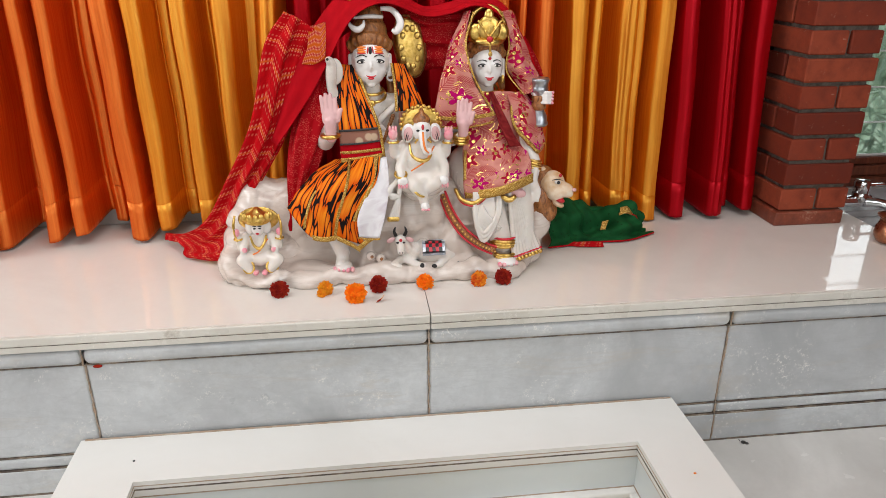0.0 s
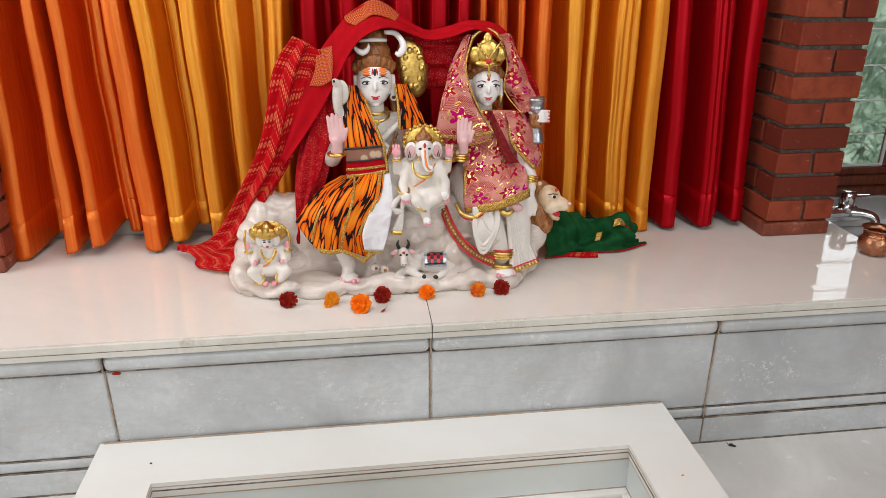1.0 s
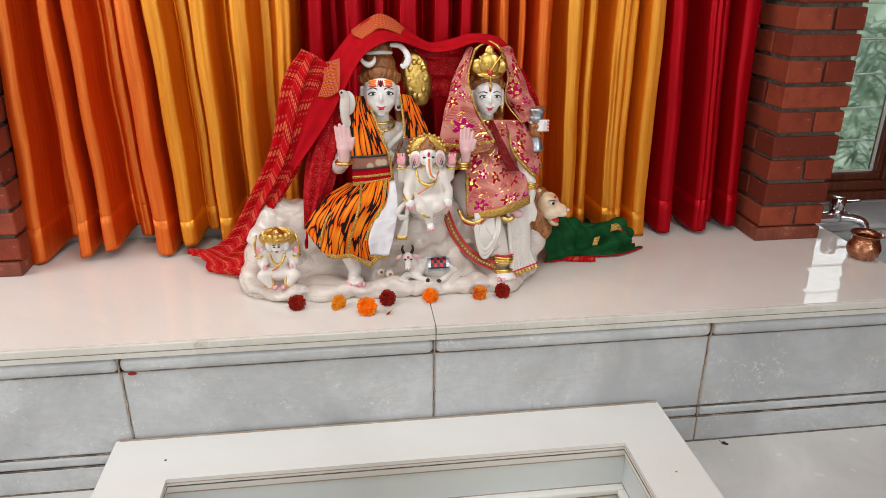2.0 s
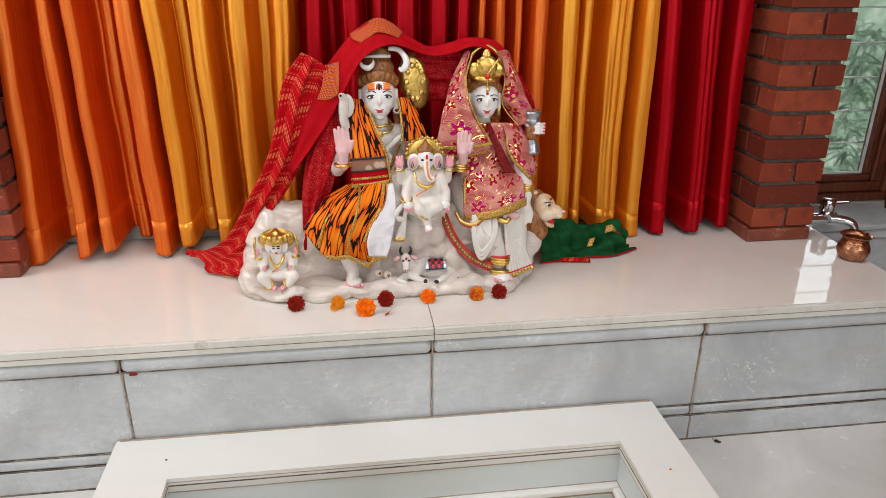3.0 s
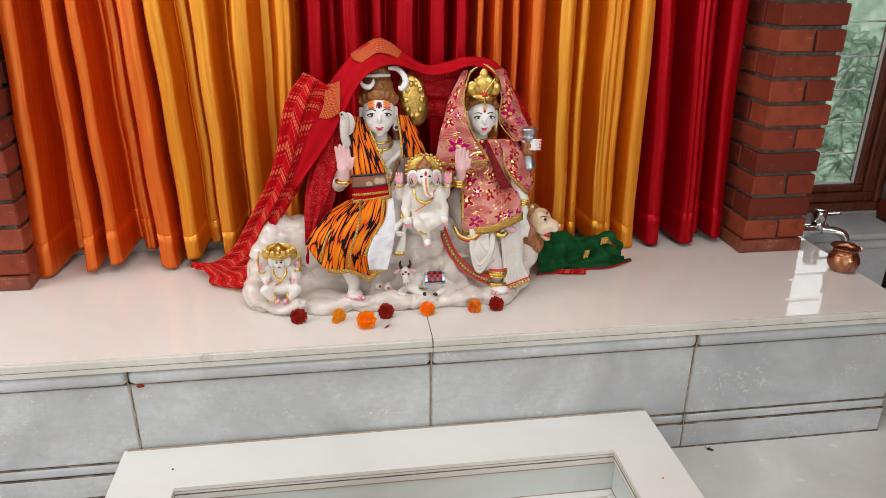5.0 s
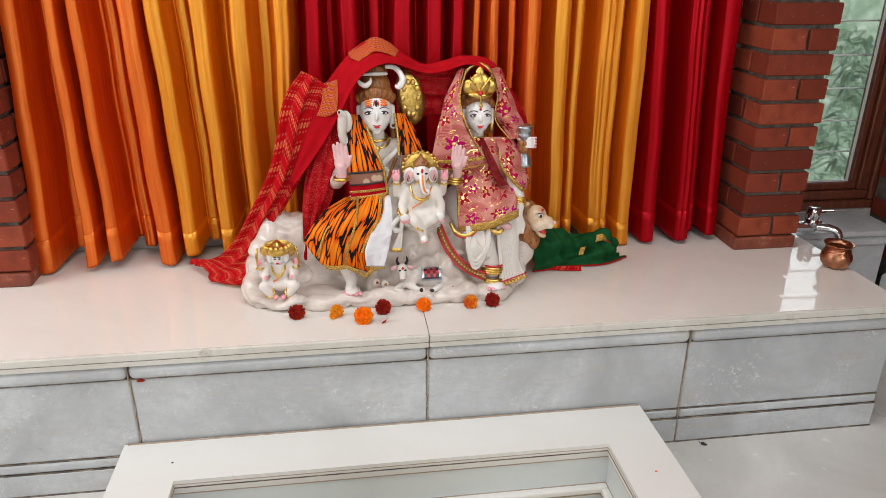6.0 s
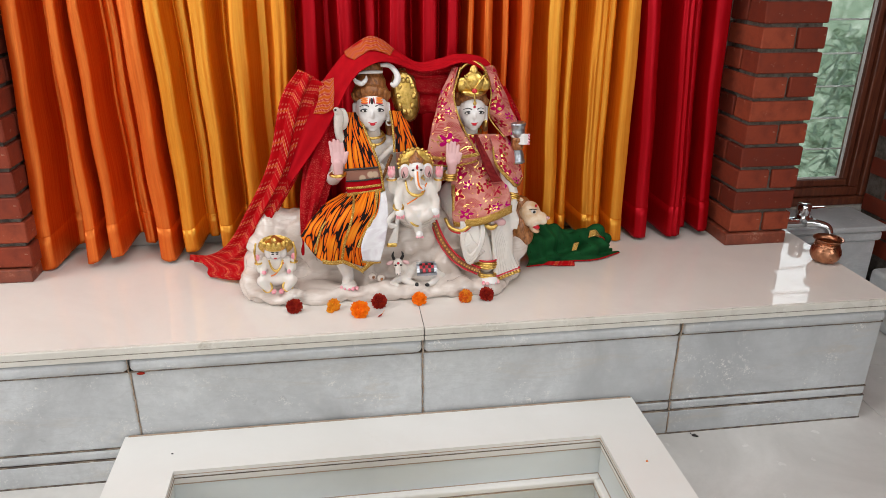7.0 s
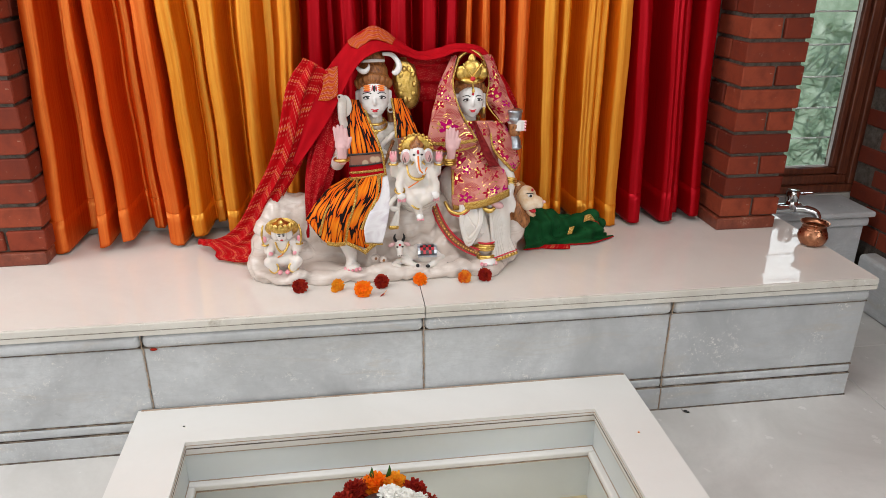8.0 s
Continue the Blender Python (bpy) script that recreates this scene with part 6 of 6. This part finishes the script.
sari = thing("pink_brocade_garment", "pink brocade cloth with magenta flowers and gold border", "garment")
left = [[(0.078, 1.690, 1.212), (0.090, 1.675, 1.216), (0.100, 1.665, 1.214)], [(0.036, 1.670, 1.110), (0.060, 1.650, 1.120), (0.078, 1.650, 1.130)], [(0.018, 1.655, 1.040), (0.055, 1.625, 1.045), (0.100, 1.630, 1.040)], [(-0.012, 1.640, 0.925), (0.070, 1.612, 0.925), (0.158, 1.618, 0.935)]]
part("veil_fold", cloth(left, 40, 50, folds(0.004, 0.6, 0.003, 2.2, 1)), M_SARI, sari)
strip("gold_border", [(-0.014, 1.636, 0.938), (0.028, 1.616, 0.936), (0.072, 1.607, 0.938), (0.118, 1.608, 0.942), (0.160, 1.613, 0.948)], (0, -0.001, -0.011), M_TRIM, sari)
strip("gold_border", [(-0.012, 1.637, 0.912), (0.028, 1.618, 0.908), (0.072, 1.608, 0.908), (0.118, 1.609, 0.914), (0.158, 1.614, 0.922)], (0, 0.001, -0.006), M_TRIM, sari)
part("border_field", cloth([[(-0.012, 1.639, 0.928), (0.072, 1.611, 0.928), (0.158, 1.617, 0.938)], [(-0.012, 1.640, 0.906), (0.072, 1.612, 0.904), (0.156, 1.618, 0.918)]], 30, 6), M_SARI, sari)
strip("gold_border", [(0.100, 1.660, 1.214), (0.078, 1.645, 1.130), (0.101, 1.625, 1.040), (0.159, 1.612, 0.938)], (0.006, 0, 0), M_TRIM, sari)
right = [[(0.188, 1.675, 1.214), (0.205, 1.690, 1.215), (0.218, 1.705, 1.205)], [(0.216, 1.690, 1.130), (0.242, 1.680, 1.130), (0.264, 1.705, 1.115)], [(0.212, 1.690, 1.050), (0.252, 1.665, 1.050), (0.298, 1.695, 1.045)], [(0.262, 1.668, 0.985), (0.275, 1.660, 0.990), (0.292, 1.670, 1.000)]]
part("veil_fold", cloth(right, 26, 40, folds(0.004, 1.2, 0.003, 2.5, 2)), M_SARI, sari)
strip("gold_border", [(0.186, 1.670, 1.214), (0.213, 1.684, 1.130), (0.209, 1.684, 1.050), (0.258, 1.662, 0.984)], (-0.005, 0, 0), M_TRIM, sari)
bodice = [[(0.105, 1.672, 0.985), (0.150, 1.660, 0.995), (0.200, 1.664, 0.995), (0.245, 1.685, 0.985)], [(0.085, 1.645, 0.920), (0.150, 1.640, 0.920), (0.210, 1.640, 0.920), (0.268, 1.660, 0.920)], [(0.072, 1.620, 0.840), (0.140, 1.608, 0.845), (0.200, 1.610, 0.850), (0.262, 1.632, 0.850)], [(0.068, 1.570, 0.775), (0.135, 1.540, 0.785), (0.200, 1.540, 0.795), (0.262, 1.570, 0.800)], [(0.072, 1.560, 0.715), (0.135, 1.530, 0.725), (0.200, 1.530, 0.742), (0.264, 1.555, 0.762)]]
part("maroon_fold", cloth([[(0.148, 1.644, 0.998), (0.160, 1.644, 0.998)], [(0.165, 1.622, 0.940), (0.190, 1.622, 0.938)], [(0.182, 1.602, 0.890), (0.216, 1.602, 0.886)], [(0.205, 1.592, 0.850), (0.240, 1.602, 0.848)]], 18, 36, folds(0.003, 0.8, 0.002, 2.0, 2)), M_MAROON_CLOTH, sari, "plain maroon silk fold")
part("front_drape", cloth(bodice, 44, 56, folds(0.003, 0.8, 0.003, 2.6, 3)), M_SARI, sari)
strip("gold_border", [(0.070, 1.556, 0.738), (0.135, 1.526, 0.748), (0.200, 1.526, 0.764), (0.265, 1.551, 0.782)], (0.001, -0.001, -0.026), M_TRIM, sari)
strip("gold_border", [(0.074, 1.612, 0.840), (0.066, 1.563, 0.775), (0.070, 1.553, 0.720)], (0.008, -0.002, 0.0), M_TRIM, sari)
side = [[(0.205, 1.655, 0.990), (0.235, 1.665, 0.992), (0.258, 1.690, 0.985)], [(0.215, 1.630, 0.940), (0.262, 1.640, 0.940), (0.300, 1.680, 0.935)], [(0.228, 1.618, 0.895), (0.275, 1.620, 0.880), (0.318, 1.665, 0.885)], [(0.262, 1.610, 0.850), (0.292, 1.612, 0.825), (0.318, 1.650, 0.840)]]
part("sleeve_drape", cloth(side, 26, 36, folds(0.003, 1.0, 0.002, 2, 2)), M_SARI, sari)
strip("gold_border", [(0.206, 1.622, 0.955), (0.218, 1.612, 0.900), (0.262, 1.604, 0.850), (0.292, 1.606, 0.824), (0.318, 1.645, 0.838)], (0.005, -0.001, 0.010), M_TRIM, sari)

green = thing("green_cloth", "dark green cloth with red piping crumpled on the platform", "cloth")
heap = [[(0.360, 1.870, 0.540), (0.470, 1.875, 0.535), (0.560, 1.870, 0.530), (0.660, 1.860, 0.520), (0.735, 1.830, 0.495)],
        [(0.365, 1.800, 0.615), (0.460, 1.805, 0.600), (0.545, 1.810, 0.585), (0.640, 1.805, 0.590), (0.715, 1.805, 0.525)],
        [(0.370, 1.745, 0.590), (0.460, 1.755, 0.560), (0.545, 1.765, 0.540), (0.640, 1.765, 0.560), (0.725, 1.790, 0.512)],
        [(0.370, 1.705, 0.530), (0.460, 1.720, 0.515), (0.545, 1.735, 0.510), (0.640, 1.735, 0.515), (0.740, 1.780, 0.502)],
        [(0.365, 1.690, 0.490), (0.460, 1.705, 0.489), (0.545, 1.720, 0.489), (0.645, 1.722, 0.490), (0.752, 1.776, 0.490)]]


def crumple(u, v):
    return 0.016 * math.sin(11 * u + 5 * v) * math.sin(math.pi * v) + 0.012 * math.sin(19 * v + 6 * u) * math.sin(math.pi * v) + 0.009 * math.sin(33 * u - 9 * v) * math.sin(math.pi * v)


part("crumpled_cloth", cloth(heap, 70, 44, crumple, 0.003), M_GREEN, green)
part("red_piping", tube([(x, y - 0.003, z + 0.002, 0.0028) for x, y, z in heap[4]], 40, 6), M_PLAINRED, green)
part("red_piping", tube([(0.600, 1.772, 0.560, 0.0025), (0.640, 1.758, 0.572, 0.0025), (0.680, 1.770, 0.556, 0.0025), (0.690, 1.775, 0.530, 0.0025)], 20, 6), M_PLAINRED, green)
part("gold_motif", cloth([[(0.625, 1.770, 0.588), (0.650, 1.772, 0.590), (0.672, 1.778, 0.578)], [(0.615, 1.752, 0.566), (0.640, 1.754, 0.572), (0.662, 1.762, 0.562)]], 12, 8), M_TRIM, green, "woven gold motif")
part("gold_motif", cloth([[(0.560, 1.752, 0.548), (0.580, 1.750, 0.552)], [(0.548, 1.735, 0.525), (0.566, 1.734, 0.526)]], 8, 8), M_TRIM, green)
part("gold_motif", cloth([[(0.690, 1.776, 0.528), (0.705, 1.782, 0.526)], [(0.694, 1.764, 0.512), (0.708, 1.770, 0.512)]], 6, 6), M_TRIM, green)
hank = thing("red_cloth_end", "red patterned cloth end lying beside the green cloth", "cloth")
part("cloth_end", cloth([[(0.405, 1.725, 0.496), (0.460, 1.706, 0.498), (0.520, 1.700, 0.499), (0.548, 1.698, 0.494)], [(0.400, 1.712, 0.490), (0.460, 1.690, 0.489), (0.520, 1.680, 0.489), (0.545, 1.678, 0.489)]], 24, 8, thick=0.003), M_SHAWL, hank)


# ---- marigolds ----
def marigold_mesh(r, seed, mat, flat=0.75):
    """A ruffled double marigold: rings of small crinkled petals round a ball, with a green cup below."""
    rng = random.Random(seed)
    b = bmesh.new()
    for ring in range(10):
        el = math.radians(-35 + 13 * ring)
        n = max(5, int(27 * math.cos(el)))
        for k in range(n):
            a = k * math.tau / n + ring * 0.4 + rng.uniform(-0.15, 0.15)
            e = el + rng.uniform(-0.12, 0.12)
            d = Vector((math.cos(a) * math.cos(e), math.sin(a) * math.cos(e), math.sin(e)))
            s = Vector((-math.sin(a), math.cos(a), 0))
            t = d.cross(s)
            w, ln = r * rng.uniform(0.11, 0.17), r * rng.uniform(0.80, 1.12)
            p0 = d * r * 0.35
            p1, p2 = d * ln * 0.85 + s * w + t * w * rng.uniform(-0.5, 0.5), d * ln * 0.85 - s * w + t * w * rng.uniform(-0.5, 0.5)
            p3 = d * ln * 1.02 + s * w * 0.5 + t * w * rng.uniform(-0.6, 0.6)
            p4 = d * ln * 1.04 - s * w * 0.5 + t * w * rng.uniform(-0.6, 0.6)
            vs = [b.verts.new((p.x, p.y, p.z * flat)) for p in (p0, p1, p3, p4, p2)]
            b.faces.new(vs)
    join(b, ball((0, 0, -0.02 * r), (0.66 * r, 0.66 * r, 0.55 * r), u=10, v=6), 0)
    return mesh_from("petals", b, mat)


def cup_mesh(r):
    return mesh_from("flower_cup", lathe([(r * 0.10, -r * 0.72), (r * 0.26, -r * 0.66), (r * 0.40, -r * 0.35), (r * 0.42, -r * 0.2)], 10), M_LEAF)


def marigold(x, y, z, r, mat, seed, label, tilt, group="marigolds before the statue"):
    f = new("marigold")
    f.matrix_world = pose(x, y, z, *tilt)
    tagged(f, label, "flower", group)
    a = new("petals", marigold_mesh(r, seed, mat))
    c = new("flower_cup", cup_mesh(r))
    a.parent = c.parent = f
    return f


HEADS = [(-0.460, 1.446, 0.0245, M_MAROON, "dried maroon marigold head on the marble", (60, 10, 0)), (-0.253, 1.392, 0.029, M_MARIGOLD, "fresh orange marigold head on the marble", (55, 0, 10)),
         (-0.189, 1.448, 0.025, M_MAROON, "dark maroon marigold head on the marble", (40, 0, 0)), (-0.057, 1.452, 0.0235, M_MARIGOLD, "round orange marigold head on the marble", (35, 5, 0)),
         (0.097, 1.452, 0.0225, M_MIXED, "orange and maroon marigold head on the marble", (60, -10, 0)), (0.169, 1.457, 0.024, M_MAROON, "wilted maroon marigold head on the marble", (50, 10, 0))]
for k, (x, y, r, mat, text, tilt) in enumerate(HEADS):
    marigold(x, y, TOP + r * 0.80, r, mat, 20 + k, text, tilt)
marigold(-0.335, 1.446, TOP + 0.016, 0.0205, M_YELLOW, 31, "torn yellow marigold head on the marble", (70, 25, 0))
marigold(-0.346, 1.428, TOP + 0.010, 0.0125, M_YELLOW, 32, "loose yellow marigold tuft on the marble", (80, -25, 0))
bit = thing("fallen_petal", "fallen maroon petal with a yellow tip", "petal")
part("petal", cloth([[(-0.198, 1.372, TOP + 0.002), (-0.186, 1.376, TOP + 0.006)], [(-0.194, 1.382, TOP + 0.003), (-0.182, 1.384, TOP + 0.009)]], 4, 4, thick=0.001), M_MAROON, bit)
part("petal_tip", cloth([[(-0.186, 1.377, TOP + 0.006), (-0.179, 1.380, TOP + 0.016)], [(-0.182, 1.385, TOP + 0.009), (-0.176, 1.387, TOP + 0.017)]], 4, 4, thick=0.001), M_YELLOW, bit)
crumb = thing("dried_debris", "small dark dried bit lying on the floor", "debris")
part("debris_bit", (lambda b: (join(b, ball((0.884, 1.268, 0.004), (0.008, 0.006, 0.004))), join(b, ball((0.892, 1.262, 0.003), (0.006, 0.004, 0.003))), join(b, tube([(0.876, 1.272, 0.004, 0.001), (0.872, 1.276, 0.010, 0.001)], 3, 5)), b)[-1])(bmesh.new()), M_BLACK, crumb)
for x, y, r, mat, text in ((-0.830, 1.187, 0.0035, M_BLACK, "tiny dark speck on the basin rim"), (0.565, 0.966, 0.0040, M_VERMILION, "tiny orange speck on the basin rim")):
    speck = thing("rim_speck", text, "debris", at=(x, y, RZ))
    part("speck_bit", ball((0, 0, r * 0.4), (r, r * 0.8, r * 0.5), u=8, v=6), mat, speck)
spot = thing("dried_drip", "dark dried drip under the roll trim", "stain")
part("drip", ball((-0.912, FRONT - 0.001, TOP - 0.0975), (0.012, 0.004, 0.0045)), M_MAROON, spot)

# ---- stone in the basin with its garland ----
stone = thing("basin_stone", "black polished stone set in the basin", "stone")
part("stone_body", lathe([(0.16, -0.19), (0.16, -0.12), (0.115, -0.08), (0.100, 0.0), (0.100, 0.22), (0.092, 0.260), (0.068, 0.292), (0.034, 0.308), (0.004, 0.312)], 36, (-0.245, 0.600, 0)), M_STONE, stone)
garland = thing("marigold_garland", "garland of orange, yellow and maroon marigolds round the stone", "garland")
GM = [M_MARIGOLD, M_YELLOW, M_MAROON, M_MAROON, M_MARIGOLD, M_MARIGOLD, M_MAROON, M_MARIGOLD, M_YELLOW, M_MAROON, M_MAROON, M_MAROON, M_MAROON]
for k in range(13):
    a = math.radians(97 - k * 360 / 13)
    ob = new("garland_flower", marigold_mesh(0.034, 50 + k, GM[k], 0.9))
    ob.matrix_basis = pose(-0.245 + 0.108 * math.cos(a), 0.605 + 0.105 * math.sin(a), 0.268 + 0.012 * math.sin(a), 20 * math.sin(k), 20 * math.cos(k * 2), k * 40)
    ob.parent = garland
for k in range(2):
    a = math.radians(78 + 26 * k)
    x, y, z = -0.245 + 0.10 * math.cos(a), 0.605 + 0.115 * math.sin(a), 0.295
    part("leaf", cloth([[(x - 0.008, y, z), (x, y + 0.004, z + 0.02), (x + 0.004, y + 0.004, z + 0.034)], [(x + 0.008, y, z), (x + 0.008, y, z + 0.02), (x + 0.005, y + 0.003, z + 0.034)]], 6, 4, thick=0.001), M_LEAF, garland)
tuft = thing("white_blossom", "white blossoms resting on the stone top", "flower")
for k in range(3):
    ob = new("petals", marigold_mesh(0.030, 80 + k, M_WHITE_PETAL, 0.6))
    ob.matrix_basis = pose(-0.225 + 0.035 * k, 0.640 - 0.01 * k, 0.304 - 0.006 * k, 15, 0, 50 * k)
    ob.parent = tuft

# ---- copper pot ----
pot = thing("copper_pot", "small round worn copper pot standing on the platform", "pot", at=(1.494, 1.606, TOP))
pot.scale = (1.2, 1.2, 1.2)
part("pot_body", lathe([(0.002, 0.001), (0.024, 0.001), (0.034, 0.006), (0.0425, 0.018), (0.0455, 0.032), (0.0435, 0.045), (0.037, 0.055), (0.0345, 0.060), (0.0335, 0.066), (0.0365, 0.0715), (0.0440, 0.0765), (0.0450, 0.0785), (0.0435, 0.0790), (0.0355, 0.0740), (0.0315, 0.0665), (0.0325, 0.060), (0.0400, 0.045), (0.0425, 0.032), (0.039, 0.018), (0.030, 0.008), (0.002, 0.006)], 40), M_COPPER, pot)
for z, r in ((0.0565, 0.0368), (0.0625, 0.0352)):
    part("raised_ring", tube([(r * math.cos(k * math.tau / 32), r * math.sin(k * math.tau / 32), z, 0.0016) for k in range(33)], 64, 6), M_COPPER, pot)

# ---- tap on the pillar's side ----
tap = thing("chrome_tap", "chrome lever tap fixed to the brick pillar", "tap")
part("flange", lathe([(0.002, 0), (0.026, 0), (0.026, 0.004), (0.018, 0.010), (0.012, 0.012)], 24), M_CHROME, tap).matrix_basis = pose(1.462, 1.925, 0.520, 0, 90, 0)
part("tap_body", tube([(1.468, 1.925, 0.520, 0.0155), (1.50, 1.925, 0.520, 0.0160), (1.51, 1.925, 0.520, 0.0190), (1.57, 1.925, 0.521, 0.0195), (1.600, 1.925, 0.522, 0.021), (1.625, 1.925, 0.522, 0.020)], 20, 16), M_CHROME, tap)
part("spout", tube([(1.600, 1.920, 0.520, 0.018), (1.640, 1.905, 0.518, 0.0165), (1.672, 1.890, 0.508, 0.0160), (1.684, 1.884, 0.485, 0.0155)], 20, 14), M_CHROME, tap)
part("cartridge", lathe([(0.002, 0), (0.024, 0), (0.024, 0.028), (0.022, 0.030), (0.022, 0.032), (0.026, 0.034), (0.026, 0.068), (0.023, 0.073), (0.002, 0.075)], 28, (1.588, 1.925, 0.520)), M_CHROME, tap)
part("lever", box(1.605, 1.919, 0.572, 1.672, 1.931, 0.580, 0.003, 2), M_CHROME, tap)
for ob in tap.children:
    ob.matrix_basis = Matrix.Translation((1.458, 1.925, 0.518)) @ Matrix.Scale(1.10, 4) @ Matrix.Translation((-1.458, -1.925, -0.518)) @ ob.matrix_basis
